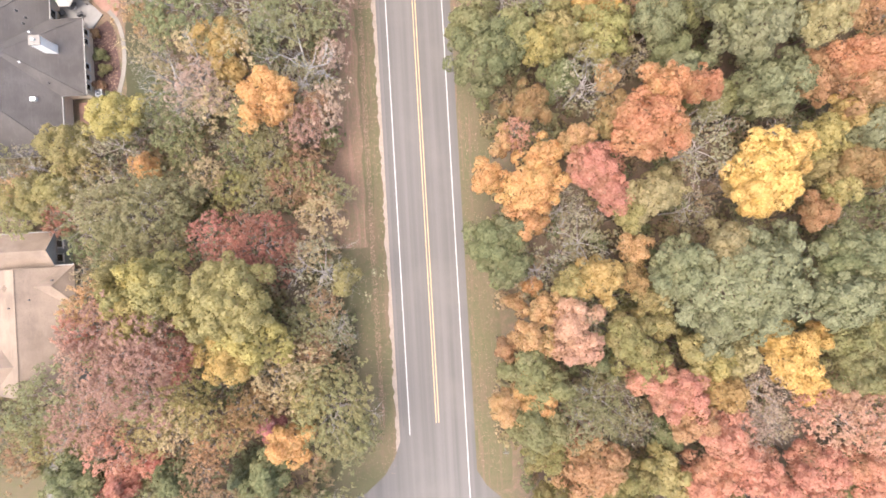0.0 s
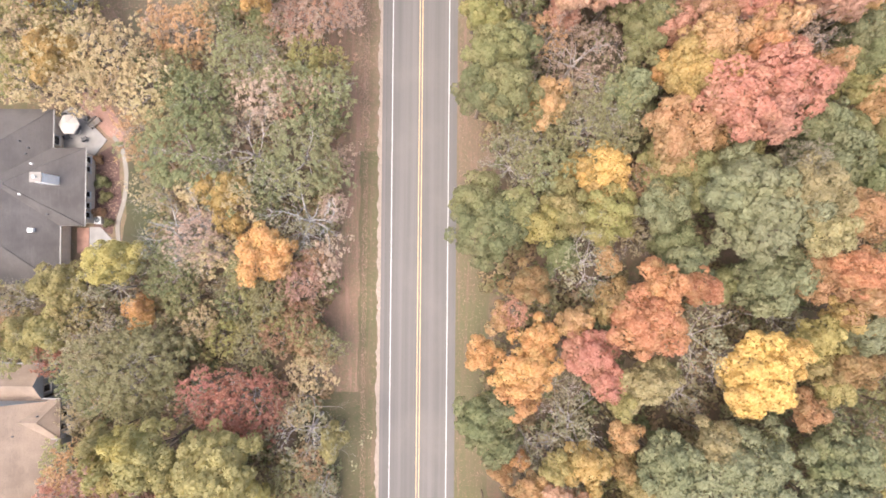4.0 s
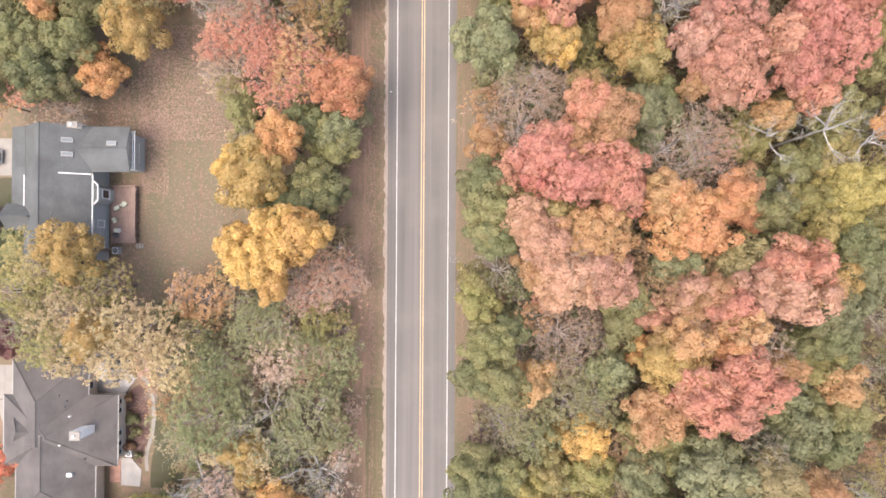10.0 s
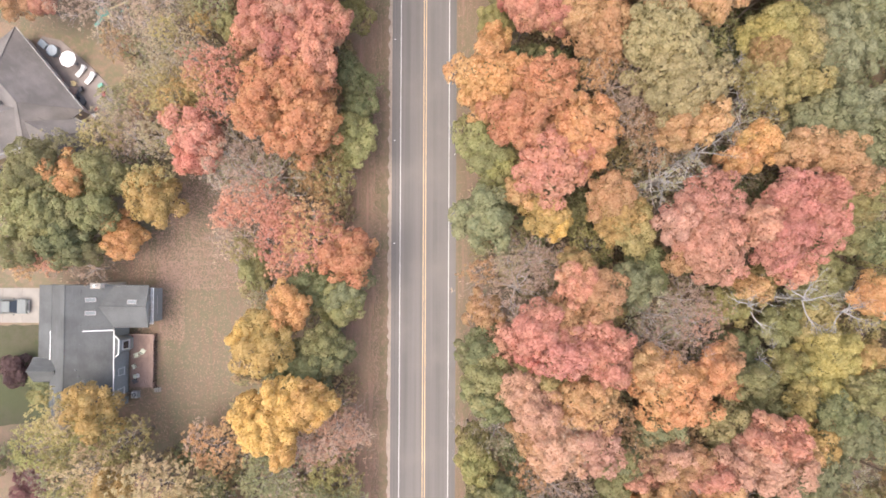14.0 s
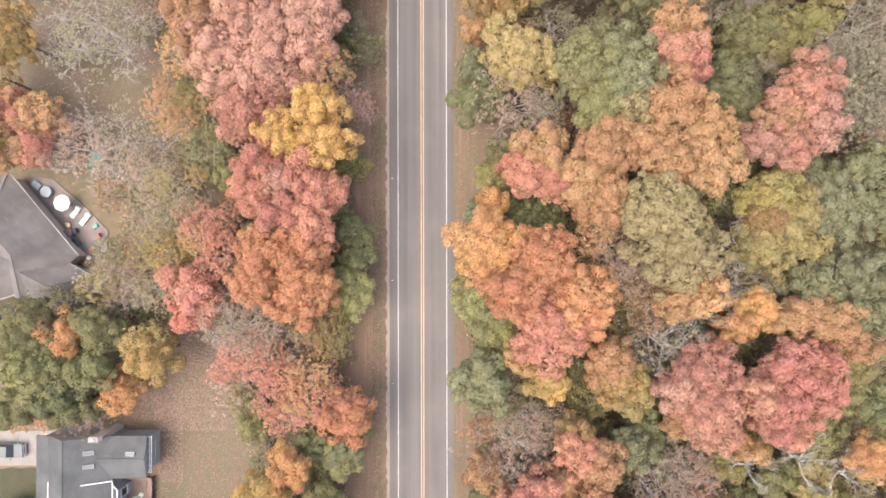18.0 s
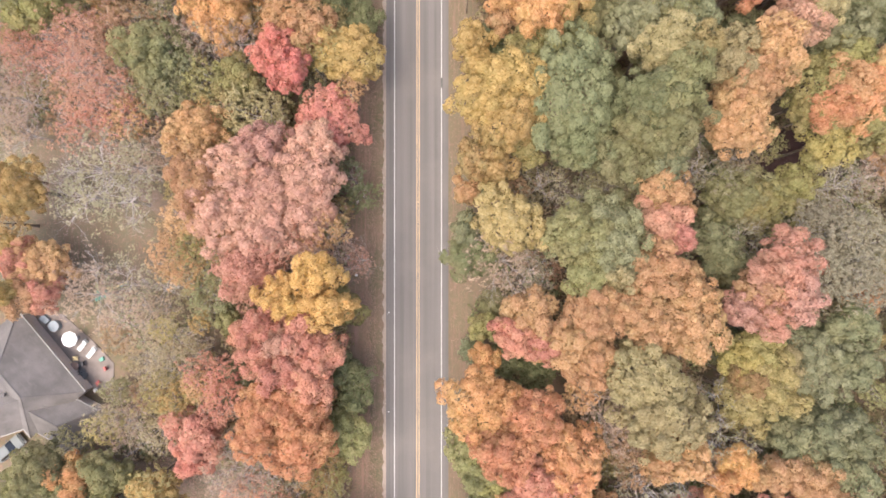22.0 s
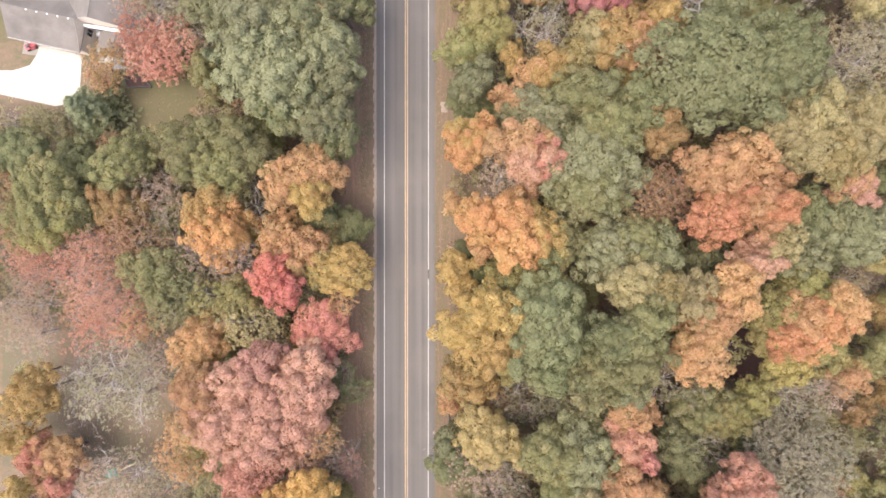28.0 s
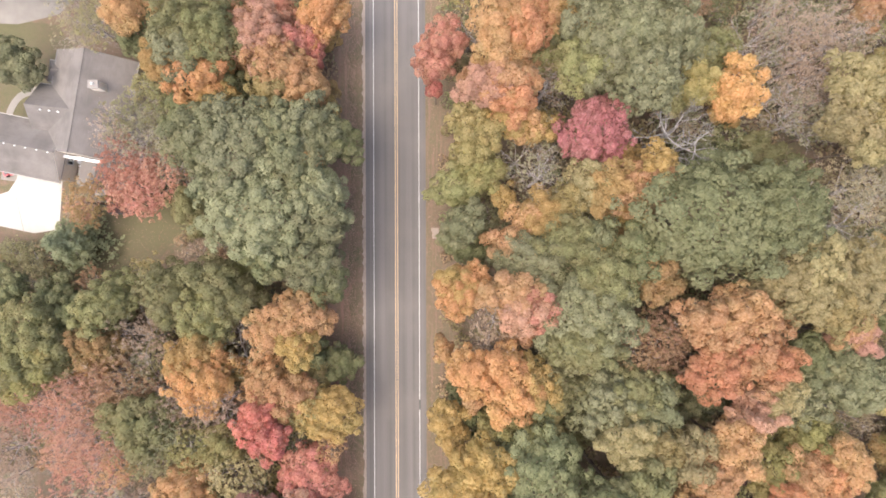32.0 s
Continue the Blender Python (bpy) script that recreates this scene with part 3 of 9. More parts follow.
# kind: style, colour, second colour, label
KINDS = {
    "or": ("full", (0.582, 0.299, 0.095), (0.560, 0.351, 0.106), "broad maple tree with bright orange autumn leaves"),
    "or2": ("full", (0.528, 0.231, 0.093), (0.512, 0.286, 0.103), "maple tree with salmon orange autumn leaves"),
    "or3": ("full", (0.509, 0.283, 0.115), (0.467, 0.309, 0.122), "broadleaf tree with pale apricot autumn leaves"),
    "ob": ("full", (0.356, 0.208, 0.072), (0.304, 0.227, 0.081), "tree with rusty brown orange leaves"),
    "yo": ("full", (0.465, 0.300, 0.085), (0.390, 0.285, 0.085), "tree with golden yellow autumn leaves"),
    "yo2": ("full", (0.400, 0.312, 0.110), (0.330, 0.285, 0.100), "tree with dull olive gold leaves"),
    "ye": ("full", (0.630, 0.406, 0.097), (0.588, 0.362, 0.092), "maple tree with brilliant yellow autumn leaves"),
    "ye2": ("full", (0.440, 0.350, 0.100), (0.360, 0.310, 0.095), "tree with yellow and green turning leaves"),
    "ye3": ("full", (0.500, 0.385, 0.140), (0.440, 0.345, 0.125), "tree with pale lemon yellow leaves"),
    "yb": ("full", (0.400, 0.340, 0.120), (0.350, 0.300, 0.112), "tree with yellow green leaves"),
    "yg": ("full", (0.310, 0.280, 0.090), (0.345, 0.265, 0.092), "tree with olive green and yellowing leaves"),
    "gl": ("full", (0.300, 0.285, 0.110), (0.330, 0.282, 0.115), "tree with light green leaves"),
    "gl2": ("thin", (0.259, 0.264, 0.123), (0.297, 0.262, 0.123), "thin tree with pale green leaves"),
    "gr": ("full", (0.144, 0.150, 0.058), (0.176, 0.162, 0.066), "tree with dark green leaves"),
    "gd": ("full", (0.162, 0.163, 0.074), (0.191, 0.175, 0.078), "oak tree with grey green leaves"),
    "gs": ("full", (0.205, 0.202, 0.099), (0.171, 0.171, 0.076), "large oak tree with silvery green leaves"),
    "gs2": ("full", (0.152, 0.158, 0.065), (0.178, 0.174, 0.074), "very large oak tree with dense green leaves"),
    "bg": ("conifer", (0.255, 0.280, 0.145), (0.290, 0.300, 0.155), "dark blue green spruce tree"),
    "os": ("full", (0.204, 0.196, 0.095), (0.182, 0.177, 0.072), "large tree with silvery olive leaves"),
    "ol": ("full", (0.250, 0.238, 0.095), (0.280, 0.243, 0.105), "tree with dull olive green leaves"),
    "ol2": ("thin", (0.280, 0.249, 0.115), (0.262, 0.246, 0.106), "thinning tree with brownish olive leaves"),
    "ta": ("full", (0.400, 0.325, 0.145), (0.350, 0.295, 0.130), "tree with pale tan yellow leaves"),
    "pl": ("thin", (0.334, 0.289, 0.185), (0.290, 0.261, 0.165), "thin tree with pale silvery tan leaves"),
    "pk": ("full", (0.541, 0.231, 0.142), (0.507, 0.265, 0.141), "maple tree with coral pink autumn leaves"),
    "pk2": ("full", (0.517, 0.286, 0.184), (0.487, 0.277, 0.153), "maple tree with pale salmon pink leaves"),
    "po": ("full", (0.487, 0.273, 0.118), (0.438, 0.281, 0.110), "maple tree with pinkish orange leaves"),
    "rd": ("full", (0.573, 0.203, 0.128), (0.534, 0.250, 0.135), "maple tree with vivid red autumn leaves"),
    "rd2": ("full", (0.544, 0.225, 0.153), (0.505, 0.253, 0.152), "maple tree with soft red autumn leaves"),
    "rd3": ("full", (0.525, 0.184, 0.140), (0.508, 0.221, 0.144), "maple tree with glowing pink red leaves"),
    "rs": ("full", (0.524, 0.249, 0.157), (0.466, 0.253, 0.152), "tree with dusty red autumn leaves"),
    "rs2": ("full", (0.533, 0.290, 0.204), (0.495, 0.285, 0.183), "broad tree with dusty salmon leaves"),
    # yellow tan lightened: the haze over the west woods is mixed into hz
    "hz": ("thin", (0.470, 0.365, 0.180), (0.500, 0.350, 0.190), "thin tree with sparse yellow tan leaves paled by haze"),
    "hp": ("thin", (0.480, 0.335, 0.250), (0.440, 0.325, 0.215), "thin tree with sparse pinkish beige leaves"),
    "dr": ("thin", (0.400, 0.225, 0.160), (0.350, 0.205, 0.135), "thinning tree with dusty reddish brown leaves"),
    "rr": ("thin", (0.353, 0.125, 0.078), (0.298, 0.134, 0.078), "small tree with dull crimson leaves"),
    "cr": ("full", (0.558, 0.165, 0.114), (0.514, 0.203, 0.118), "small maple tree with crimson leaves"),
    "mg": ("full", (0.454, 0.154, 0.146), (0.416, 0.178, 0.150), "round tree with deep magenta red leaves"),
    "rb": ("thin", (0.363, 0.202, 0.106), (0.306, 0.215, 0.097), "thin shrubby tree with reddish brown leaves"),
    "pb": ("thin", (0.361, 0.216, 0.103), (0.323, 0.224, 0.097), "small thin tree with pale brown leaves"),
    "pg": ("bare", (0.420, 0.290, 0.200), (0.387, 0.289, 0.198), "nearly bare tree with pinkish grey twigs"),
    "pg2": ("bare", (0.477, 0.244, 0.156), (0.434, 0.243, 0.154), "half bare tree with thin pink leaves"),
    "pg3": ("bare", (0.382, 0.308, 0.182), (0.416, 0.326, 0.160), "nearly bare tree with a few tan leaves"),
    "gy": ("bare", (0.298, 0.274, 0.156), (0.334, 0.274, 0.174), "nearly bare tree with fine grey twigs"),
    "dead": ("dead", (0.240, 0.245, 0.202), (0.240, 0.245, 0.202), "dead tree with bleached bare branches"),
}
SPECIES = {k: "maple_tree" for k in KINDS}
SPECIES |= {k: "red_maple_tree" for k in KINDS if k[:2] in ("pk", "po", "rd", "rs", "rr", "cr", "mg", "dr")}
SPECIES |= {k: "oak_tree" for k in ("gr", "gd", "gs", "gs2", "os")}
SPECIES |= {k: "hickory_tree" for k in ("ol", "ol2", "ta", "pl")}
SPECIES |= {k: "elm_tree" for k in ("gl", "gl2", "yg", "yb")}
SPECIES |= {k: "beech_tree" for k in ("ob", "rb", "pb", "hz", "hp")}
SPECIES |= {k: "ash_tree" for k in ("yo", "yo2", "ye2", "ye3")}
SPECIES |= {k: "bare_tree" for k in ("pg", "pg2", "pg3", "gy")}
SPECIES |= {"bg": "spruce_tree", "dead": "dead_tree"}
LEAF = {k: leaf_material("leaves_" + k, v[1], v[2], 0.42 if k in ("gs2", "gs", "gd", "gr", "os") else 0.64) for k, v in KINDS.items() if v[0] != "dead"}
tree_rng = random.Random(5)


def with_material(ob, mat):
    """Gives the object, not its shared mesh, a material of its own."""
    if not ob.data.materials:
        ob.data.materials.append(None)
    ob.material_slots[0].link = "OBJECT"
    ob.material_slots[0].material = mat


def tree(kind, x, y, r, h):
    """A tree whose crown has the radius r and whose top is at the height h. A kind that ends in ~ has a thin crown, in - a nearly bare one."""
    colour = kind.rstrip("~-")
    style, _, _, words = KINDS[colour]
    if kind[-1] == "~":
        style, words = "thin", "thinning " + words
    elif kind[-1] == "-":
        style, words = "bare", "nearly bare " + words
    size = "S" if r < 1.6 else "SM" if r < 2.6 else "M" if r < 3.9 else "L" if r < 6 else "XL"
    if colour == "gy":
        size = "S"
    elif x < -62 or x > 72:
        size = "S" if r < 4.2 else "SM"
    k = tree_rng.randrange(60)
    ob = thing("sapling" if h < 9 and style == "full" else SPECIES[colour], words, "tree", (x, y, 0), tree_rng.uniform(0, 360), "trees along the road")
    deep = 0.88 if style == "conifer" else min(0.65, max(0.4, 2.3 * r / h))
    low = h * (1 - deep)
    half, mid = (h - low) / 2, (h + low) / 2
    girth = 6.5 if style == "bare" else 4.6
    stem = part("trunk", TRUNKS[k % 4], None, ob, at=Matrix.Diagonal((r / girth, r / girth, h / 17, 1)))
    with_material(stem, M_DEADWOOD if style == "dead" else M_TWIG if style == "bare" else M_BARK)
    place = Matrix.Translation((0, 0, mid))
    if style == "conifer":
        crown = part("crown", CONIFERS[k % 3], None, ob, at=place @ Matrix.Diagonal((r * 1.1, r * 1.1, half, 1)))
        with_material(crown, LEAF[colour])
        return ob
    if style in ("bare", "dead"):
        pool = DEAD if style == "dead" else BARE
        limbs = part("branchwork", pool[k % len(pool)], None, ob, at=Matrix.Translation((0, 0, mid - half * 0.1)) @ Matrix.Diagonal((r, r, half * 0.95, 1)))
        with_material(limbs, M_DEADWOOD if style == "dead" else M_TWIG)
        if style == "dead":
            return ob
    pool = (CROWNS if style == "full" else WISPY if style == "bare" else THIN)[size]
    squeeze = tree_rng.uniform(0.9, 1.11)
    full = 1.02 if style == "full" else 1.0 if style == "bare" else 1.1
    crown = part("crown", pool[k % len(pool)], None, ob, at=place @ Matrix.Diagonal((r * full * squeeze, r * full / squeeze, half * 1.15, 1)))
    with_material(crown, LEAF[colour])
    if style == "thin":
        limbs = part("branchwork", THIN_LIMBS[k % 4], None, ob, at=Matrix.Translation((0, 0, mid - half * 0.1)) @ Matrix.Diagonal((r * 0.9, r * 0.9, half * 0.9, 1)))
        with_material(limbs, M_TWIG)
    return ob


tree("gl", -16.6, -32.0, 2.1, 8.9)
tree("ol", 42.4, -31.8, 3.1, 10.9)
tree("yo2", 16.0, -31.7, 2.3, 9.4)
tree("ol", 57.8, -31.6, 4.2, 15.9)
tree("ol", 75.2, -31.3, 4.2, 15.9)
tree("ob", 36.2, -30.7, 2.2, 9.1)
tree("gr", 64.5, -30.6, 3.1, 13.0)
tree("ob", 51.8, -30.5, 2.5, 11.6)
tree("gr", -25.9, -30.3, 2.0, 8.7)
tree("yo2", 27.0, -30.2, 2.8, 10.4)
tree("yg", 31.7, -30.1, 2.5, 9.7)
tree("rb", -31.4, -30.1, 4.2, 13.0)
tree("ol", -20.2, -29.9, 1.9, 8.6)
tree("rb", 47.6, -29.7, 2.1, 9.0)
tree("gl", 21.4, -29.2, 2.1, 9.0)
tree("ol", 39.2, -29.1, 1.8, 8.4)
tree("gy", 68.4, -28.8, 1.9, 10.0)
tree("yo2", 18.0, -28.8, 1.9, 8.5)
tree("yo2", -39.2, -28.0, 4.2, 13.0)
tree("ol2", -12.9, -27.9, 4.2, 13.0)
tree("yg", 11.9, -27.8, 3.8, 12.2)
tree("ol", 43.5, -27.5, 1.8, 9.0)
tree("gl", 61.4, -27.5, 1.9, 10.0)
tree("pk", 35.6, -26.8, 2.4, 10.5)
tree("ol2", -18.7, -26.7, 2.3, 9.5)
tree("yg", -27.3, -26.5, 1.9, 8.7)
tree("gy", -23.0, -26.2, 2.2, 9.1)
tree("pk", 45.4, -25.9, 2.9, 11.7)
tree("gl", 58.2, -25.6, 2.4, 11.3)
tree("yg", 19.8, -25.4, 2.7, 11.3)
tree("pk", 28.1, -25.2, 2.9, 11.7)
tree("rb", 50.4, -25.0, 2.8, 12.4)
tree("gy", 54.4, -24.8, 1.9, 9.9)
tree("yo2", 23.9, -24.6, 2.5, 10.8)
tree("ol2", -31.1, -24.4, 2.0, 8.8)
tree("pk", 39.1, -24.4, 3.2, 12.6)
tree("pk", 32.3, -23.7, 3.2, 12.6)
tree("gy", 73.6, -23.4, 4.2, 15.9)
tree("bg", -21.6, -22.6, 2.3, 10.2)
tree("or3", 16.0, -22.5, 3.4, 13.2)
tree("pk", -34.2, -22.3, 2.1, 9.6)
tree("gr", -27.8, -22.3, 2.6, 11.1)
tree("gr", -18.4, -22.1, 2.4, 10.5)
tree("gy", 65.5, -21.8, 4.2, 15.9)
tree("rb", -13.5, -21.7, 1.1, 7.0)
tree("rb", -25.0, -21.6, 2.6, 11.1)
tree("gr", -38.5, -21.4, 2.9, 10.5)
tree("yg", 11.7, -20.7, 2.7, 11.3)
tree("ob", 60.2, -20.7, 2.0, 10.1)
tree("gr", 24.6, -20.7, 2.0, 8.7)
tree("rs~", 44.0, -20.5, 2.3, 14.2)
tree("pk~", -33.0, -20.4, 1.3, 9.0)
tree("rs", 14.4, -20.4, 2.1, 9.6)
tree("cr", -29.4, -20.2, 1.5, 9.0)
tree("gl2", -49.7, -20.0, 1.9, 7.8)
tree("pk~", -30.2, -19.9, 1.8, 10.0)
tree("gl2", 49.9, -19.8, 2.0, 11.0)
tree("pk", 28.8, -19.6, 2.3, 14.2)
tree("pg3", 35.5, -19.5, 2.0, 11.2)
tree("pg", -54.6, -19.5, 1.9, 8.8)
tree("rb", -45.5, -19.3, 2.5, 7.1)
tree("gy", 21.2, -19.3, 2.1, 10.3)
tree("pg", 31.7, -19.2, 2.8, 14.0)
tree("or", -15.9, -19.0, 2.4, 10.0)
tree("gl2", -8.9, -19.0, 2.7, 10.0)
tree("gy", -26.7, -18.8, 2.4, 10.0)
tree("rs~", 30.1, -18.7, 2.0, 13.8)
tree("pk2~", 39.7, -18.5, 2.8, 15.0)
tree("ol", 10.1, -18.1, 2.5, 14.6)
tree("pk2~", 43.9, -18.1, 2.5, 14.6)
tree("po~", -23.4, -18.0, 2.6, 11.0)
tree("po", 26.0, -17.9, 2.3, 14.2)
tree("yg~", -41.4, -17.9, 2.6, 8.4)
tree("pk~", -33.0, -17.8, 2.3, 13.0)
tree("yo2~", -21.9, -17.7, 2.1, 10.0)
tree("mg", -17.7, -17.4, 1.3, 9.0)
tree("yg~", 55.6, -17.2, 2.7, 9.8)
tree("ol", 47.6, -17.1, 1.8, 12.3)
tree("ol2", 14.6, -17.0, 2.8, 15.0)
tree("rs~", 37.9, -17.0, 2.3, 14.2)
tree("dr", -34.3, -16.9, 2.0, 12.0)
tree("ol", -63.9, -16.9, 4.2, 15.9)
tree("gy", 75.9, -16.8, 1.8, 9.7)
tree("pg", -49.2, -16.7, 2.1, 7.3)
tree("yo2~", -30.0, -16.4, 2.6, 12.0)
tree("pk2", 41.7, -16.1, 1.7, 13.4)
tree("ol-", 16.8, -15.9, 3.9, 15.0)
tree("gl~", -10.7, -15.8, 4.7, 11.0)
tree("ye2", 45.2, -15.6, 1.7, 13.4)
tree("pg", 32.5, -15.6, 2.8, 15.0)
tree("or3", 7.4, -15.5, 2.0, 13.8)
tree("pk", 24.7, -15.5, 2.8, 15.0)
tree("gl~", -43.0, -15.5, 2.4, 10.3)
tree("yo2~", -24.2, -15.4, 2.3, 12.0)
tree("hz", -27.1, -15.3, 2.9, 12.0)
tree("yo", 28.9, -15.2, 2.3, 14.2)
tree("ob", 70.8, -15.2, 4.2, 15.9)
tree("ob~", -19.3, -15.1, 2.6, 11.0)
tree("or", 10.3, -15.0, 2.0, 13.8)
tree("dr", -37.0, -15.0, 2.6, 13.0)
tree("ye", 37.7, -14.9, 1.8, 13.6)
tree("yg", 63.9, -14.9, 3.3, 13.5)
tree("pg3", 52.6, -14.6, 1.7, 12.2)
tree("rb", 59.2, -14.4, 2.1, 10.5)
tree("yo2~", -13.6, -14.3, 2.7, 10.0)
tree("yg", -56.3, -14.3, 4.2, 15.9)
tree("gl", 42.7, -14.1, 2.9, 14.6)
tree("gl", 11.4, -13.8, 2.3, 14.2)
tree("pk", 21.7, -13.5, 2.0, 13.8)
tree("gr~", 47.7, -13.5, 2.2, 10.9)
tree("gr~", -23.4, -13.1, 2.4, 9.0)
tree("ye2", 28.5, -13.0, 2.0, 13.8)
tree("pg2", -33.2, -12.9, 2.8, 15.0)
tree("gl2", -40.9, -12.8, 3.5, 12.0)
tree("ol2", -30.2, -12.8, 2.3, 13.0)
tree("yo2~", -25.9, -12.5, 2.6, 12.0)
tree("yg", 21.7, -12.3, 2.0, 13.8)
tree("ye", 36.0, -12.3, 2.9, 15.0)
tree("ol", 9.7, -12.0, 2.4, 14.4)
tree("ta", 30.8, -11.9, 2.0, 13.8)
tree("hz", -16.9, -11.7, 3.2, 11.0)
tree("pg", 23.3, -11.5, 1.7, 12.0)
tree("gr", 16.8, -11.3, 1.2, 12.6)
tree("yo2", 27.0, -11.2, 2.3, 14.2)
tree("gl", 41.7, -11.0, 2.0, 13.8)
tree("gy", 57.6, -10.7, 1.8, 9.7)
tree("gl", 76.0, -10.6, 2.4, 11.4)
tree("ye", 39.2, -10.5, 1.4, 13.0)
tree("gl", 44.9, -10.4, 2.3, 14.2)
tree("ye", 34.6, -10.4, 1.4, 13.0)
tree("hz", -13.6, -10.1, 2.4, 10.0)
tree("or3", 7.6, -10.0, 1.2, 12.6)
tree("pk2", 14.8, -9.9, 2.3, 14.2)
tree("dr", -27.8, -9.5, 4.2, 20.0)
tree("or3", 10.1, -9.3, 2.0, 13.8)
tree("yg", 19.6, -9.3, 2.5, 14.6)
tree("yg", 67.6, -9.3, 1.8, 9.7)
tree("rb", -12.6, -9.1, 2.1, 9.0)
tree("yg", 63.2, -9.1, 2.8, 12.2)
tree("gl~", -37.2, -8.9, 2.5, 6.3)
tree("os", 27.9, -8.7, 2.2, 16.0)
tree("yo", -20.5, -8.7, 2.8, 15.0)
tree("yo2~", 51.5, -8.5, 2.6, 11.3)
tree("dr", -32.0, -8.4, 2.6, 19.0)
tree("yo2", 23.6, -7.9, 1.7, 13.4)
tree("rr", -24.8, -7.7, 2.7, 17.0)
tree("pk2", 14.3, -7.3, 2.5, 14.6)
tree("ye2", -18.7, -7.3, 3.7, 15.0)
tree("gy", -10.0, -7.2, 2.1, 10.0)
tree("gd", 44.2, -6.9, 2.5, 14.6)
tree("gs", 40.7, -6.7, 3.0, 16.0)
tree("gy", 15.5, -6.6, 2.3, 14.0)
tree("ol2", -13.0, -6.6, 2.7, 10.0)
tree("dr", -27.4, -6.2, 3.7, 20.0)
tree("or3", 11.6, -6.0, 1.7, 13.4)
tree("ob", 66.5, -5.9, 2.4, 11.3)
tree("yb", -22.7, -5.8, 2.5, 15.0)
tree("yo2", 22.5, -5.6, 1.7, 13.4)
tree("gl", 72.6, -5.6, 4.2, 15.9)
tree("po", 9.1, -5.5, 1.1, 10.0)
tree("gl~", 20.1, -5.5, 2.2, 9.3)
tree("pk~", -33.0, -5.3, 1.9, 18.0)
tree("yo2~", 49.2, -5.3, 1.8, 11.8)
tree("dr", -30.9, -5.2, 3.2, 19.0)
tree("gs", 31.4, -4.6, 6.7, 18.0)
tree("rb", -11.3, -4.4, 1.8, 9.0)
tree("yg", 57.6, -4.4, 4.2, 15.9)
tree("gl~", -38.0, -4.3, 1.9, 8.9)
tree("yo2", 14.5, -3.8, 1.7, 13.4)
tree("or", 10.9, -3.7, 1.0, 10.0)
tree("ye2", -27.2, -3.7, 2.7, 19.0)
tree("gl~", 38.2, -3.5, 2.6, 9.1)
tree("ob", 20.8, -3.3, 1.7, 13.4)
tree("yo", 17.2, -3.2, 2.4, 14.4)
tree("ob", 62.7, -3.2, 1.8, 9.7)
tree("yb", -19.5, -3.0, 4.6, 19.0)
tree("po~", -31.9, -2.7, 2.4, 18.0)
tree("gd", 24.7, -2.6, 3.0, 16.0)
tree("gr", 41.2, -2.4, 2.3, 14.2)
tree("gd", 44.1, -2.4, 2.8, 15.0)
tree("yb", -28.3, -2.1, 1.6, 19.0)
tree("gy", 11.7, -2.1, 2.7, 11.9)
tree("yb", -8.6, -1.9, 1.5, 11.0)
tree("yb", -25.1, -1.6, 2.9, 19.0)
tree("ol2", 65.4, -1.6, 1.9, 10.0)
tree("gr", 8.3, -1.4, 2.3, 13.0)
tree("gy", -11.3, -1.0, 3.9, 13.0)
tree("ol2", 68.9, -1.0, 2.3, 10.9)
tree("ye2", -26.2, -0.5, 2.1, 19.0)
tree("gr~", 49.5, -0.5, 2.6, 10.2)
tree("or3", 21.2, -0.4, 1.6, 13.2)
tree("ta", 29.7, -0.4, 2.2, 16.0)
tree("pg3", -37.6, -0.3, 2.3, 6.1)
tree("yb", -29.7, -0.0, 1.3, 18.0)
tree("yg", 73.4, 0.2, 2.1, 10.5)
tree("ob", 76.9, 0.2, 2.0, 10.3)
tree("ob", 61.5, 0.3, 2.6, 11.6)
tree("ol2", -32.6, 0.4, 1.9, 6.5)
tree("gy", 16.2, 0.5, 3.3, 14.0)
tree("gr~", 42.9, 0.7, 2.0, 12.0)
tree("gr", 6.9, 0.9, 2.8, 13.0)
tree("hz", -13.0, 1.1, 1.8, 9.6)
tree("gr~", 56.4, 1.2, 2.6, 11.9)
tree("rd2~", -20.1, 1.3, 2.6, 12.0)
tree("yo2~", 52.8, 1.5, 1.9, 8.9)
tree("gd~", -34.8, 1.7, 1.7, 8.0)
tree("ol2", 35.0, 1.9, 1.9, 8.9)
tree("or3", 40.0, 2.2, 1.7, 13.4)
tree("rr", -17.4, 2.2, 3.9, 13.0)
tree("gy", -21.8, 2.5, 2.3, 12.0)
tree("gd", 8.9, 2.6, 1.7, 13.4)
tree("yb", 21.0, 3.0, 1.6, 13.2)
tree("yg", 69.6, 3.0, 2.2, 10.7)
tree("or", 10.3, 3.2, 2.0, 13.8)
tree("gr~", 46.0, 3.3, 1.8, 8.5)
tree("gy", 27.7, 3.4, 2.2, 12.0)
tree("yg", 63.6, 3.4, 1.9, 9.8)
tree("rd2~", -22.4, 3.6, 2.0, 12.0)
tree("gr~", -36.8, 4.1, 2.4, 9.0)
tree("gy", 14.5, 4.1, 2.6, 12.2)
tree("gl~", 50.5, 4.2, 2.1, 9.2)
tree("yo2", 42.3, 4.4, 1.7, 13.4)
tree("ye", 33.2, 4.5, 2.5, 16.0)
tree("ta", 22.8, 4.7, 2.3, 14.2)
tree("gl", 58.1, 4.7, 2.0, 10.1)
tree("yo", 32.1, 5.2, 1.4, 13.0)
tree("pk", 19.2, 5.3, 2.0, 13.8)
tree("hz", -11.2, 5.3, 2.4, 9.0)
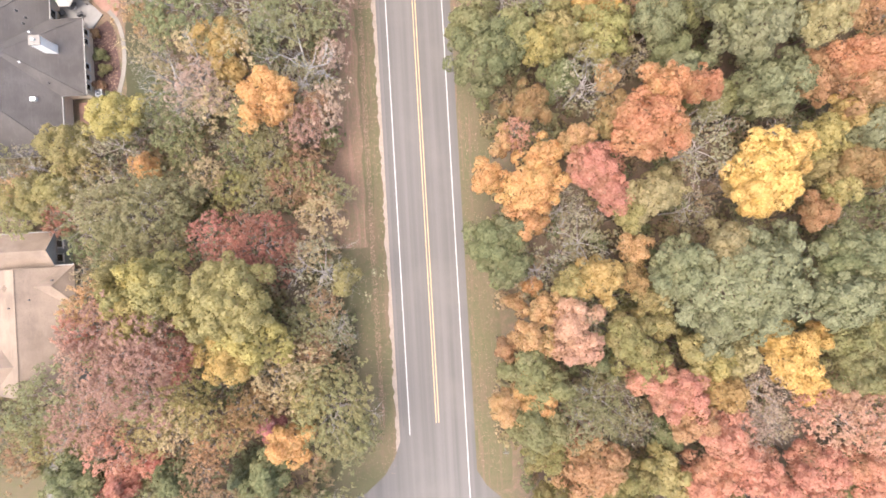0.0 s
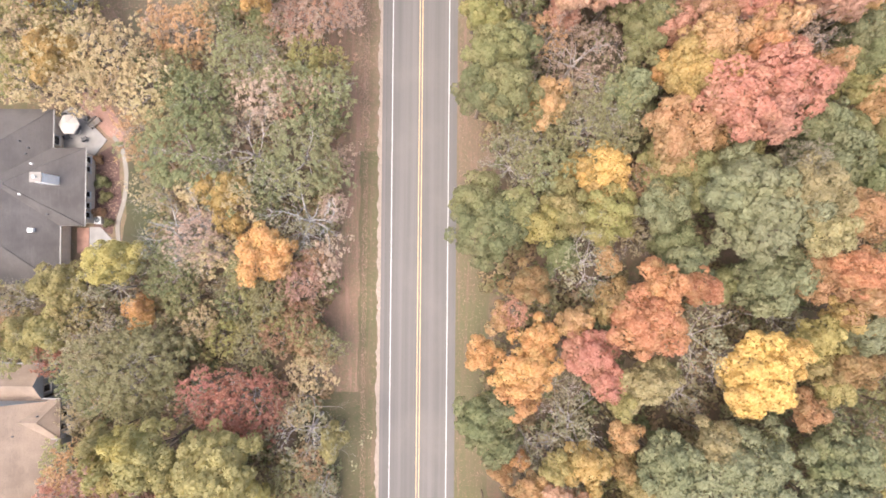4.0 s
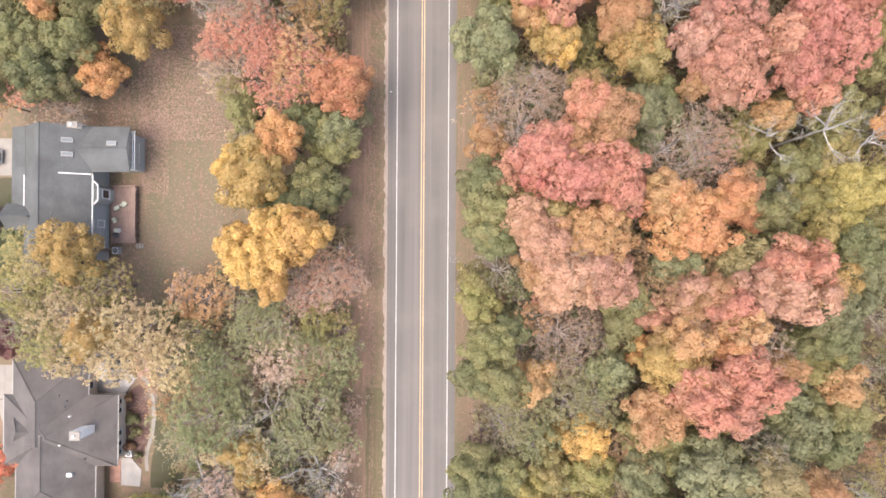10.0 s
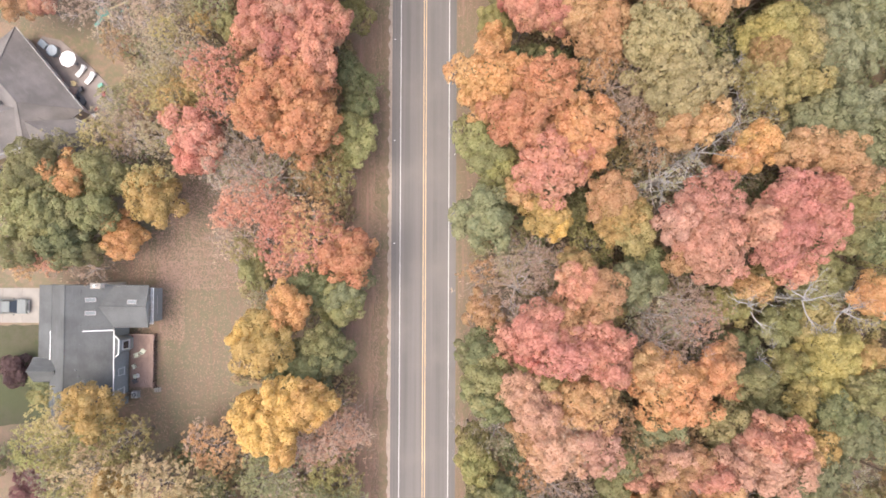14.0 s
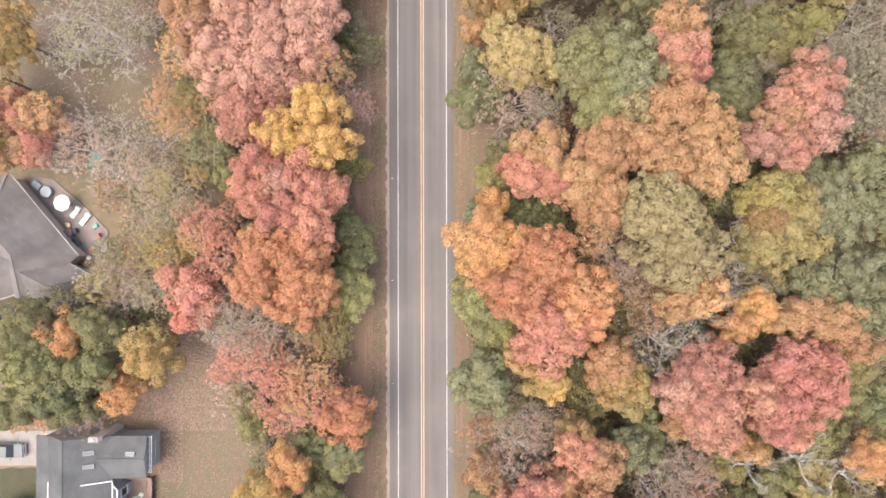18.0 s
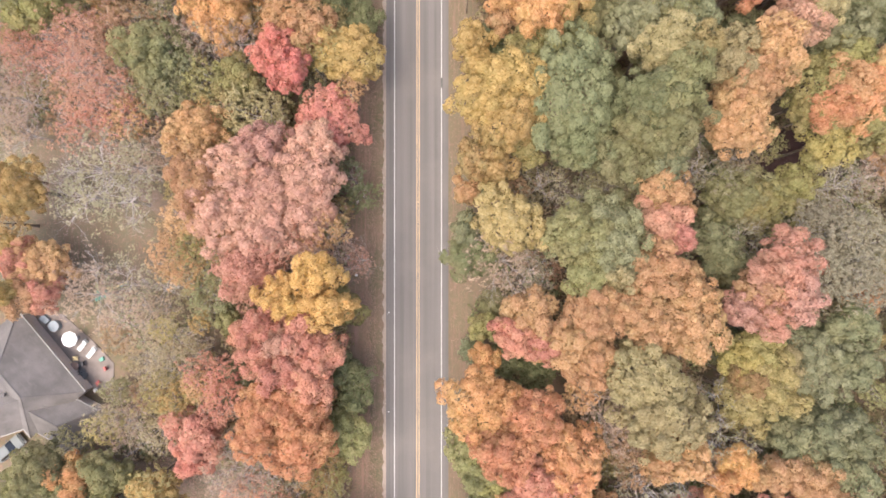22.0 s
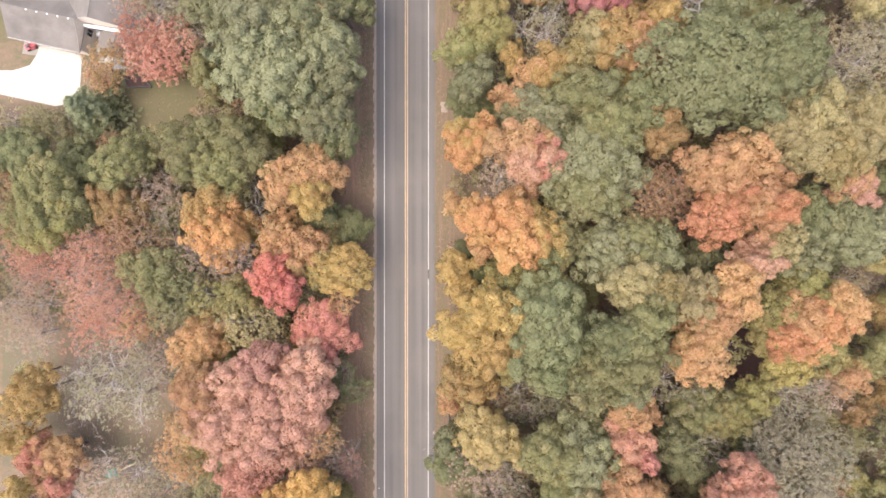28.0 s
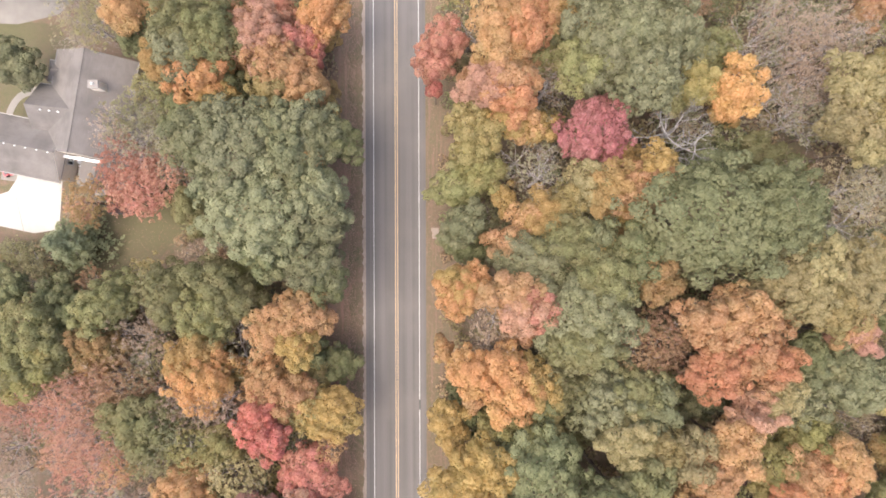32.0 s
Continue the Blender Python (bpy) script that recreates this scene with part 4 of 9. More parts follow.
tree("ol2", -28.0, 5.4, 4.5, 14.0)
tree("yg", 75.6, 5.6, 4.2, 15.9)
tree("ta", 25.1, 5.8, 1.7, 13.4)
tree("yg", -63.6, 5.9, 3.0, 12.7)
tree("or", 10.8, 6.0, 2.8, 15.0)
tree("ol2", -29.9, 6.0, 5.3, 15.0)
tree("gl~", -43.4, 6.3, 1.8, 9.6)
tree("rr", -38.9, 6.3, 1.8, 9.0)
tree("gl2", 53.9, 6.4, 1.8, 8.9)
tree("ob", 43.1, 6.7, 2.3, 14.2)
tree("ob", 46.1, 6.7, 1.7, 13.4)
tree("yo2", 40.1, 6.8, 1.7, 13.4)
tree("ye", 34.0, 6.9, 3.7, 17.0)
tree("yg", 60.7, 7.1, 2.2, 10.7)
tree("ol2", -9.5, 7.7, 1.8, 8.0)
tree("or", 6.7, 7.8, 1.7, 13.4)
tree("pg3", -33.0, 7.8, 3.5, 13.0)
tree("rb", -11.3, 7.8, 2.1, 8.0)
tree("pk", 17.3, 7.9, 2.7, 14.8)
tree("ol2", -18.1, 7.9, 2.8, 8.0)
tree("ol", 66.9, 8.0, 4.2, 15.9)
tree("ye", 36.2, 8.3, 1.9, 17.0)
tree("pg3", -46.6, 8.4, 2.4, 6.8)
tree("yg~", -21.1, 8.5, 2.4, 8.0)
tree("yb", -42.0, 8.7, 2.7, 10.0)
tree("gy", -50.5, 8.8, 2.4, 6.3)
tree("rb", -15.0, 9.0, 2.4, 8.0)
tree("ol2", -26.0, 9.2, 2.4, 8.0)
tree("yb", -39.1, 9.3, 2.1, 9.9)
tree("ob", 57.9, 9.3, 2.0, 10.2)
tree("or", 12.4, 9.4, 2.0, 13.8)
tree("gy", 28.5, 9.4, 3.9, 16.0)
tree("ye2", 40.6, 9.5, 2.4, 14.4)
tree("gl~", -12.6, 9.6, 2.1, 8.0)
tree("yo2~", 47.9, 9.7, 2.5, 10.0)
tree("gr", -57.8, 9.7, 4.2, 15.9)
tree("po-", -43.4, 9.9, 1.8, 9.6)
tree("hz", -23.2, 10.3, 2.1, 9.0)
tree("gs", 45.3, 10.4, 2.3, 14.2)
tree("gr", -63.6, 10.5, 2.3, 10.9)
tree("rb", -12.5, 10.8, 2.1, 8.0)
tree("yg~", -16.2, 10.9, 2.1, 8.0)
tree("po", 16.0, 11.1, 1.7, 13.4)
tree("or2", 22.2, 11.1, 3.5, 18.0)
tree("or", -30.0, 11.1, 1.8, 8.0)
tree("yo2", 76.9, 11.2, 2.1, 10.5)
tree("ol", 61.5, 11.2, 2.7, 11.9)
tree("or3", 8.5, 11.3, 1.3, 12.8)
tree("gy", 37.9, 11.3, 2.3, 12.0)
tree("yo2~", -36.7, 11.6, 2.7, 10.0)
tree("ol2", 73.5, 11.7, 1.9, 10.0)
tree("rs~", 9.9, 12.1, 1.7, 13.4)
tree("yo", 43.9, 12.1, 2.3, 14.2)
tree("gr~", -19.9, 12.2, 1.8, 8.0)
tree("ol2", 53.1, 12.3, 2.6, 12.0)
tree("gy", -43.1, 12.4, 2.4, 9.0)
tree("yg~", -52.0, 12.4, 2.3, 8.5)
tree("ol2", 12.6, 12.6, 2.4, 10.3)
tree("ob", 19.9, 12.7, 2.3, 14.2)
tree("ol~", -25.0, 12.7, 2.4, 9.0)
tree("gl~", -47.0, 12.9, 2.1, 7.8)
tree("ol2", -16.0, 13.2, 2.4, 9.0)
tree("rb", -61.6, 13.7, 1.9, 10.0)
tree("gr", 35.0, 13.8, 1.4, 13.0)
tree("gy", -32.7, 13.8, 3.2, 11.0)
tree("gl~", -18.4, 13.9, 2.1, 9.0)
tree("gy", -21.7, 13.9, 1.9, 6.9)
tree("yb", -37.8, 14.0, 2.7, 10.0)
tree("gl", 64.8, 14.0, 2.3, 11.0)
tree("po", 43.9, 14.4, 2.2, 18.0)
tree("gr~", -26.8, 14.6, 2.4, 9.0)
tree("gl", 68.7, 14.6, 1.9, 9.8)
tree("ol", 31.3, 14.7, 2.2, 11.4)
tree("ob", 11.4, 14.9, 2.0, 13.8)
tree("or2", 24.0, 14.9, 2.2, 18.0)
tree("or2", 27.2, 14.9, 1.7, 18.0)
tree("dr", -12.2, 14.9, 2.4, 10.0)
tree("gd", 35.7, 15.4, 3.6, 15.4)
tree("rb", 46.6, 15.7, 2.4, 9.5)
tree("or3", 40.3, 15.8, 2.6, 14.6)
tree("gl2", -18.3, 16.2, 1.9, 9.6)
tree("gy", 55.9, 16.2, 2.4, 8.9)
tree("or2", 43.1, 16.3, 2.7, 18.0)
tree("gs", 38.2, 16.3, 2.1, 13.8)
tree("or3~", -14.3, 16.5, 1.5, 11.0)
tree("ye2", -32.2, 16.6, 2.8, 11.0)
tree("rb", -11.1, 16.8, 1.8, 9.0)
tree("hp", -10.3, 16.8, 2.5, 9.0)
tree("gl", 60.4, 16.8, 1.9, 10.0)
tree("gy", 17.2, 16.9, 3.3, 15.0)
tree("gd", 27.4, 16.9, 2.4, 14.2)
tree("gr", 75.2, 16.9, 4.2, 15.9)
tree("gd~", -28.7, 17.1, 1.8, 9.0)
tree("po", 19.4, 17.3, 1.3, 12.8)
tree("po~", -14.7, 17.4, 1.6, 9.2)
tree("gr~", -25.6, 17.6, 2.7, 9.0)
tree("pg3", -22.0, 17.8, 2.4, 11.0)
tree("or", -15.9, 17.8, 3.1, 12.0)
tree("gr", 14.9, 18.0, 2.1, 11.0)
tree("gy", -25.0, 18.0, 3.1, 10.0)
tree("hz", -20.7, 18.1, 2.5, 10.0)
tree("gl~", 51.2, 18.4, 2.6, 11.8)
tree("gr", 26.6, 19.0, 3.0, 13.0)
tree("gl", 67.3, 19.1, 3.6, 14.3)
tree("hp", -22.9, 19.4, 3.3, 11.0)
tree("gy", -12.7, 20.0, 3.1, 10.0)
tree("pg3", 22.8, 20.1, 2.3, 10.8)
tree("dead", -26.2, 20.2, 3.3, 12.0)
tree("pg3", 54.5, 20.5, 1.8, 9.3)
tree("gr", 7.6, 20.6, 4.2, 14.0)
tree("ye2", 12.8, 20.7, 1.8, 13.4)
tree("dead", -23.2, 20.8, 3.0, 12.0)
tree("ta", 38.7, 21.2, 2.8, 19.0)
tree("yo", -19.5, 21.2, 1.5, 10.0)
tree("dead", -11.9, 21.4, 3.8, 11.0)
tree("ob", 59.6, 21.6, 2.4, 11.1)
tree("ol2", 71.4, 22.0, 2.1, 10.4)
tree("yg", 19.5, 22.1, 3.2, 13.0)
tree("or3", 43.6, 22.1, 2.6, 17.0)
tree("dead", 46.2, 22.1, 2.3, 17.0)
tree("rb", 63.4, 22.2, 2.0, 10.3)
tree("gl", 10.4, 22.4, 2.4, 13.0)
tree("yg", 15.2, 22.5, 2.7, 13.0)
tree("yo2", 14.6, 22.5, 1.8, 13.0)
tree("os", 33.8, 22.6, 5.5, 20.0)
tree("gd", 25.1, 22.7, 2.9, 14.0)
tree("gr~", -16.6, 22.9, 2.2, 9.0)
tree("hp", -9.3, 22.9, 1.9, 8.0)
tree("ol", 6.3, 23.6, 2.4, 13.0)
tree("hz", -18.7, 23.7, 2.1, 11.0)
tree("gs", 30.2, 23.8, 2.5, 18.0)
tree("dead", -22.0, 23.8, 2.4, 12.0)
tree("yo2~", 54.9, 23.9, 2.4, 10.9)
tree("ta", 37.1, 24.1, 3.0, 20.0)
tree("ta", 24.8, 24.3, 1.5, 13.0)
tree("hz", -23.5, 24.3, 1.8, 11.0)
tree("yo", -20.5, 24.3, 2.6, 11.0)
tree("pg3", -29.1, 24.4, 2.4, 8.3)
tree("gl", 75.2, 24.5, 2.9, 12.4)
tree("yo", 18.4, 24.8, 1.8, 12.0)
tree("gl", 28.9, 25.0, 2.7, 13.0)
tree("yg", 67.8, 25.3, 3.1, 13.1)
tree("gl2", -15.8, 25.5, 2.8, 10.0)
tree("rb", 50.9, 25.5, 2.4, 10.9)
tree("pb", 23.2, 26.0, 2.1, 12.0)
tree("gl", 25.0, 26.1, 2.4, 12.0)
tree("ol2", 62.4, 26.3, 2.9, 12.4)
tree("gr", 45.1, 26.4, 2.4, 14.2)
tree("gs", 31.7, 26.5, 2.3, 17.0)
tree("yg", 58.2, 26.5, 2.1, 10.4)
tree("gl2", 13.4, 26.6, 2.7, 13.0)
tree("ye", 19.1, 26.7, 2.9, 13.0)
tree("pl", 36.5, 26.7, 2.2, 19.0)
tree("ol2", -10.0, 26.7, 2.2, 8.0)
tree("ol", 28.1, 26.8, 2.1, 13.8)
tree("yo", 16.5, 26.9, 1.5, 12.0)
tree("gr", 47.4, 27.0, 2.4, 14.2)
tree("gy", 9.8, 27.2, 3.0, 13.0)
tree("ol", 32.1, 27.5, 2.4, 14.2)
tree("gd", 41.2, 27.7, 3.5, 16.0)
tree("hp", -8.9, 27.9, 1.9, 7.0)
tree("yo2", 25.7, 28.0, 2.1, 13.8)
tree("gl2", -12.3, 28.0, 4.5, 11.0)
tree("gr~", -24.0, 28.2, 5.0, 13.0)
tree("gy", -17.8, 28.3, 4.6, 12.0)
tree("pb", -29.3, 28.5, 2.5, 8.0)
tree("ol2", 12.2, 29.0, 3.3, 13.0)
tree("yg", 33.5, 29.2, 1.8, 13.4)
tree("yo2~", 53.8, 29.6, 2.3, 9.3)
tree("ol2", 20.5, 29.7, 2.4, 13.0)
tree("or3", 30.0, 29.8, 1.8, 13.4)
tree("ol", 43.9, 29.9, 2.4, 14.2)
tree("gl", 47.8, 30.0, 2.6, 14.6)
tree("or3", 26.0, 30.1, 3.7, 17.0)
tree("gy", 10.4, 30.2, 2.4, 13.0)
tree("gd~", -21.6, 30.4, 1.9, 9.6)
tree("gr", 67.4, 30.4, 2.5, 11.4)
tree("ol2", 16.8, 30.8, 3.5, 14.0)
tree("ol", 58.6, 30.8, 1.9, 9.9)
tree("ol", 74.2, 31.0, 4.2, 15.9)
tree("rs", 33.7, 31.1, 2.5, 19.0)
tree("gd", 40.5, 31.1, 2.9, 15.0)
tree("or3-", -31.1, 31.5, 1.9, 9.0)
tree("gy", 18.5, 32.0, 2.4, 14.0)
tree("pg", -19.9, 32.5, 2.4, 6.0)
tree("pk", 30.0, 32.7, 3.5, 20.0)
tree("gr~", -10.5, 33.0, 2.5, 9.0)
tree("ol-", 20.1, 33.2, 3.5, 15.0)
tree("or3", 12.6, 33.3, 2.5, 14.0)
tree("or3", 46.4, 33.5, 2.3, 16.0)
tree("pg3", 15.7, 33.8, 2.7, 13.0)
tree("gl", 8.7, 33.9, 3.1, 17.0)
tree("ob", 58.3, 33.9, 1.9, 10.0)
tree("gr~", -23.4, 34.0, 2.7, 12.0)
tree("gr", 6.6, 34.2, 2.9, 16.0)
tree("pg2", -13.7, 34.2, 2.5, 9.0)
tree("gy", 52.5, 34.3, 1.9, 11.6)
tree("gd", 21.4, 34.4, 2.4, 14.2)
tree("pk", 34.7, 34.5, 3.7, 20.0)
tree("hp", -16.0, 34.8, 3.4, 10.0)
tree("hz", -28.7, 34.9, 3.6, 12.0)
tree("gl", 69.1, 35.0, 2.0, 10.2)
tree("hz", -35.4, 35.1, 3.0, 12.0)
tree("hz", -40.8, 35.1, 2.4, 12.0)
tree("gy", 63.6, 35.1, 4.2, 15.9)
tree("yg", 45.0, 35.3, 2.4, 14.2)
tree("gr~", -25.8, 35.3, 2.5, 10.0)
tree("yo", 29.0, 35.5, 2.2, 18.0)
tree("gl2", -9.2, 35.5, 2.5, 10.0)
tree("hp", -11.1, 35.5, 1.6, 9.2)
tree("ol", 41.1, 35.5, 2.5, 11.2)
tree("or3", 38.7, 35.6, 1.7, 19.0)
tree("gl2", -13.4, 36.0, 2.8, 10.7)
tree("yo", 26.2, 36.1, 2.8, 18.0)
tree("yo2", 76.2, 36.1, 1.9, 10.1)
tree("yg~", -42.6, 36.2, 2.7, 12.0)
tree("ol2", 49.6, 36.3, 1.9, 10.5)
tree("gy", 12.3, 36.3, 2.1, 9.5)
tree("gy", 73.0, 36.3, 1.9, 10.0)
tree("gl~", 54.6, 36.8, 1.7, 10.7)
tree("or", 25.2, 36.9, 1.8, 13.4)
tree("gl", 7.7, 37.6, 2.8, 17.0)
tree("gr", 45.8, 37.6, 2.9, 15.0)
tree("ol", 42.8, 37.6, 2.1, 13.8)
tree("gl2", -46.1, 37.6, 2.5, 8.9)
tree("gl~", -26.8, 37.8, 1.9, 9.0)
tree("gy", -50.2, 37.8, 1.9, 6.8)
tree("hz", -32.4, 37.9, 4.3, 13.0)
tree("or3", 28.7, 38.0, 3.7, 18.0)
tree("yo", -37.4, 38.0, 2.4, 13.0)
tree("yg~", -10.0, 38.0, 2.5, 9.0)
tree("pg", 36.0, 38.3, 2.7, 20.0)
tree("pg", 16.4, 38.3, 4.6, 15.0)
tree("or2", 33.5, 38.4, 2.0, 18.0)
tree("yo2", 68.3, 38.5, 2.0, 10.2)
tree("hz", -36.2, 38.6, 3.6, 13.0)
tree("gl2", -19.1, 38.6, 3.9, 10.0)
tree("pg", 29.4, 38.9, 2.2, 18.3)
tree("gr", 9.6, 39.0, 2.4, 14.2)
tree("gy", -17.2, 39.1, 2.5, 10.3)
tree("yg~", -12.5, 39.2, 2.2, 9.0)
tree("ob", 58.9, 39.4, 2.5, 11.4)
tree("ol2", -59.5, 39.5, 4.2, 15.9)
tree("rb", 41.0, 39.6, 2.0, 9.7)
tree("ol", 22.6, 39.7, 2.4, 14.2)
tree("ol2", 77.0, 39.9, 2.6, 11.7)
tree("po", 34.2, 40.0, 2.5, 19.0)
tree("hz", -41.1, 40.3, 3.7, 12.0)
tree("rs~", 29.1, 40.3, 2.7, 15.0)
tree("po~", 13.3, 40.4, 2.1, 13.0)
tree("gy", 52.6, 40.6, 2.0, 12.3)
tree("rs", 25.9, 40.9, 1.8, 15.0)
tree("gd", 46.3, 40.9, 3.9, 16.0)
tree("yg", 6.6, 41.9, 2.4, 14.2)
tree("or3~", -26.3, 41.9, 3.6, 8.0)
tree("gl~", -44.3, 41.9, 2.5, 10.3)
tree("gy", -21.8, 41.9, 2.3, 7.8)
tree("gd", 24.4, 42.2, 2.1, 13.8)
tree("pk", 33.1, 42.2, 2.8, 19.0)
tree("pg2", -14.1, 42.2, 2.5, 10.3)
tree("gy", 63.5, 42.5, 3.7, 14.6)
tree("yg~", -47.3, 42.6, 3.1, 12.0)
tree("gl", 23.0, 42.7, 2.6, 14.6)
tree("rs", 14.7, 42.7, 1.8, 13.4)
tree("po", 31.2, 42.9, 2.8, 18.0)
tree("pb", 25.8, 42.9, 2.7, 15.0)
tree("ol", 71.6, 42.9, 4.2, 15.9)
tree("hp", -28.8, 43.0, 1.9, 7.0)
tree("yg~", -37.2, 43.1, 3.1, 11.0)
tree("pk2", 35.3, 43.4, 2.5, 19.0)
tree("pk2", 39.0, 43.5, 3.8, 20.0)
tree("hp", -12.4, 43.5, 3.1, 10.0)
tree("pk2", 29.3, 43.6, 2.3, 17.0)
tree("ol", 57.8, 43.6, 2.1, 10.7)
tree("gr~", 11.4, 43.9, 1.8, 13.4)
tree("or3", 44.5, 43.9, 2.3, 15.8)
tree("pb", 29.8, 44.1, 4.3, 16.0)
tree("ye", -15.9, 44.2, 2.2, 16.0)
tree("yg", 6.0, 44.3, 2.1, 13.8)
tree("gl~", -41.8, 44.3, 2.5, 10.3)
tree("hp", -8.3, 44.4, 1.9, 8.0)
tree("yo", 46.7, 44.5, 2.9, 14.2)
tree("pg2", -10.4, 44.6, 4.0, 11.0)
tree("pk2", 15.8, 44.9, 3.5, 18.0)
tree("pk2", 20.1, 45.1, 3.4, 18.0)
tree("gy", 9.3, 45.5, 4.1, 15.0)
tree("po", 12.5, 45.6, 2.0, 15.4)
tree("hz", -43.4, 45.9, 2.1, 12.0)
tree("os", 27.4, 46.1, 2.1, 13.8)
tree("pg", 16.7, 46.1, 2.9, 18.4)
tree("gy", 66.8, 46.1, 1.9, 9.9)
tree("ta", 36.2, 46.2, 3.3, 16.0)
tree("yo2~", -44.0, 46.2, 3.4, 13.0)
tree("ye", -18.4, 46.3, 2.7, 17.0)
tree("pk", 38.1, 46.5, 2.5, 20.0)
tree("gd", 50.2, 46.5, 4.2, 16.0)
tree("pk", 40.9, 46.6, 2.2, 20.0)
tree("gd", 29.0, 46.8, 2.9, 15.0)
tree("gl~", 54.8, 47.1, 1.9, 11.2)
tree("or3", 48.0, 47.3, 1.5, 13.0)
tree("pb", 23.8, 47.6, 1.7, 15.0)
tree("ye", -16.4, 47.6, 3.2, 17.0)
tree("yo", -40.5, 47.7, 3.4, 13.0)
tree("gl", 38.8, 47.7, 2.0, 15.4)
tree("yo2", 63.0, 47.9, 2.4, 11.2)
tree("rb", 58.5, 48.2, 2.6, 10.7)
tree("yg", 76.7, 48.3, 2.5, 11.6)
tree("gr", 48.3, 48.5, 2.6, 16.2)
tree("pk2", 13.5, 48.6, 3.2, 18.0)
tree("ye", -19.9, 48.8, 1.9, 16.0)
tree("rb", 72.3, 48.9, 2.5, 11.5)
tree("gl", 41.5, 49.3, 2.7, 12.0)
tree("gr", 8.5, 49.5, 2.7, 15.0)
tree("yo2", 68.5, 49.5, 2.0, 10.2)
tree("ye", -13.1, 49.6, 2.9, 17.0)
tree("ye", -11.2, 49.6, 1.9, 17.0)
tree("or3", 19.3, 49.9, 4.3, 18.0)
tree("ye2", 45.4, 50.2, 2.3, 14.0)
tree("ye2", 48.7, 50.2, 2.7, 14.0)
tree("ye", -15.8, 50.3, 2.4, 17.0)
tree("ol2", 24.5, 50.8, 2.5, 10.7)
tree("yg", 60.9, 50.8, 1.9, 9.9)
tree("or2", 29.3, 51.0, 4.8, 19.0)
tree("gl", 52.2, 51.2, 2.6, 16.2)
tree("pk2", 11.6, 51.2, 2.6, 18.0)
tree("gy", 56.0, 51.6, 2.3, 8.8)
tree("gl", 7.8, 52.2, 3.3, 16.0)
tree("gr", -17.4, 52.2, 2.1, 9.6)
tree("or2", 35.6, 52.3, 2.0, 15.4)
tree("ol", 38.7, 52.4, 2.3, 15.8)
tree("yo2", 15.1, 52.9, 2.3, 15.8)
tree("gr", -14.1, 53.1, 3.4, 12.0)
tree("yg", 44.5, 53.5, 2.7, 13.0)
tree("ob", 66.1, 53.6, 3.3, 13.7)
tree("or2", 33.4, 53.8, 2.6, 18.0)
tree("po", 26.3, 53.8, 2.6, 18.0)
tree("yg", 13.2, 54.1, 3.0, 15.0)
tree("dead", 41.4, 54.2, 2.3, 14.0)
tree("gr", -10.8, 54.4, 2.4, 11.0)
tree("ye2", 49.0, 54.8, 3.9, 15.0)
tree("yo", 52.7, 54.9, 2.3, 14.0)
tree("yg", 59.7, 54.9, 2.5, 11.5)
tree("po", 35.4, 55.0, 2.0, 16.0)
tree("gl", -12.0, 55.2, 2.8, 12.0)
tree("gr", 39.5, 55.3, 2.8, 10.0)
tree("gr", 7.2, 55.4, 3.0, 15.0)
tree("pk", 20.9, 55.7, 3.7, 19.0)
tree("rd", 12.2, 55.7, 1.9, 18.0)
tree("rd2", 16.6, 55.8, 3.5, 19.0)
tree("gl", 73.7, 55.8, 4.2, 15.9)
tree("rs", 9.9, 56.1, 2.4, 14.0)
tree("yo", -18.5, 56.2, 3.8, 16.0)
tree("pg", 28.8, 56.5, 4.3, 17.0)
tree("ye", -20.9, 57.3, 1.7, 15.0)
tree("yo2", 68.0, 57.8, 1.9, 9.8)
tree("yo2~", 54.3, 57.9, 2.4, 11.1)
tree("ol", 44.0, 58.1, 2.8, 11.0)
tree("rd2", 13.4, 58.3, 3.2, 19.0)
tree("yo2", 48.1, 58.8, 3.5, 11.0)
tree("or3", 16.9, 58.9, 2.9, 17.0)
tree("pg2", 32.8, 58.9, 2.6, 16.0)
tree("yo2~", 23.1, 59.4, 1.9, 11.1)
tree("gy", 28.2, 59.6, 3.6, 16.0)
tree("gr", 63.1, 60.0, 4.2, 15.9)
tree("po", 7.9, 60.1, 2.0, 14.0)
tree("dead", 49.9, 60.3, 2.6, 17.0)
tree("or", -15.9, 60.5, 2.9, 14.0)
tree("yg", 69.9, 60.5, 2.1, 10.4)
tree("gl", -10.3, 60.7, 3.2, 10.0)
tree("or3", 7.2, 60.8, 1.7, 15.0)
tree("dead", 39.3, 60.9, 3.0, 16.0)
tree("yg", 37.4, 60.9, 2.7, 12.0)
tree("gy", -20.8, 61.4, 2.1, 6.9)
tree("bg", 27.2, 61.5, 3.1, 12.0)
tree("pg", 31.5, 61.5, 3.3, 16.0)
tree("dead", 45.4, 61.6, 3.2, 17.0)
tree("gl~", 56.9, 61.7, 2.1, 10.6)
tree("gd", -9.4, 62.1, 2.8, 11.0)
tree("po", 20.5, 62.2, 3.1, 18.0)
tree("or", 52.7, 62.3, 2.6, 16.0)
tree("pg", 11.7, 62.8, 5.1, 16.0)
tree("gr", -13.1, 62.8, 2.8, 10.3)
tree("ol", 67.6, 62.8, 1.8, 9.7)
tree("or3", 39.0, 62.9, 1.7, 15.0)
tree("pk", 18.0, 63.4, 2.6, 18.0)
tree("gd", 24.9, 63.5, 2.6, 16.2)
tree("yo2", 40.9, 63.6, 2.7, 12.0)
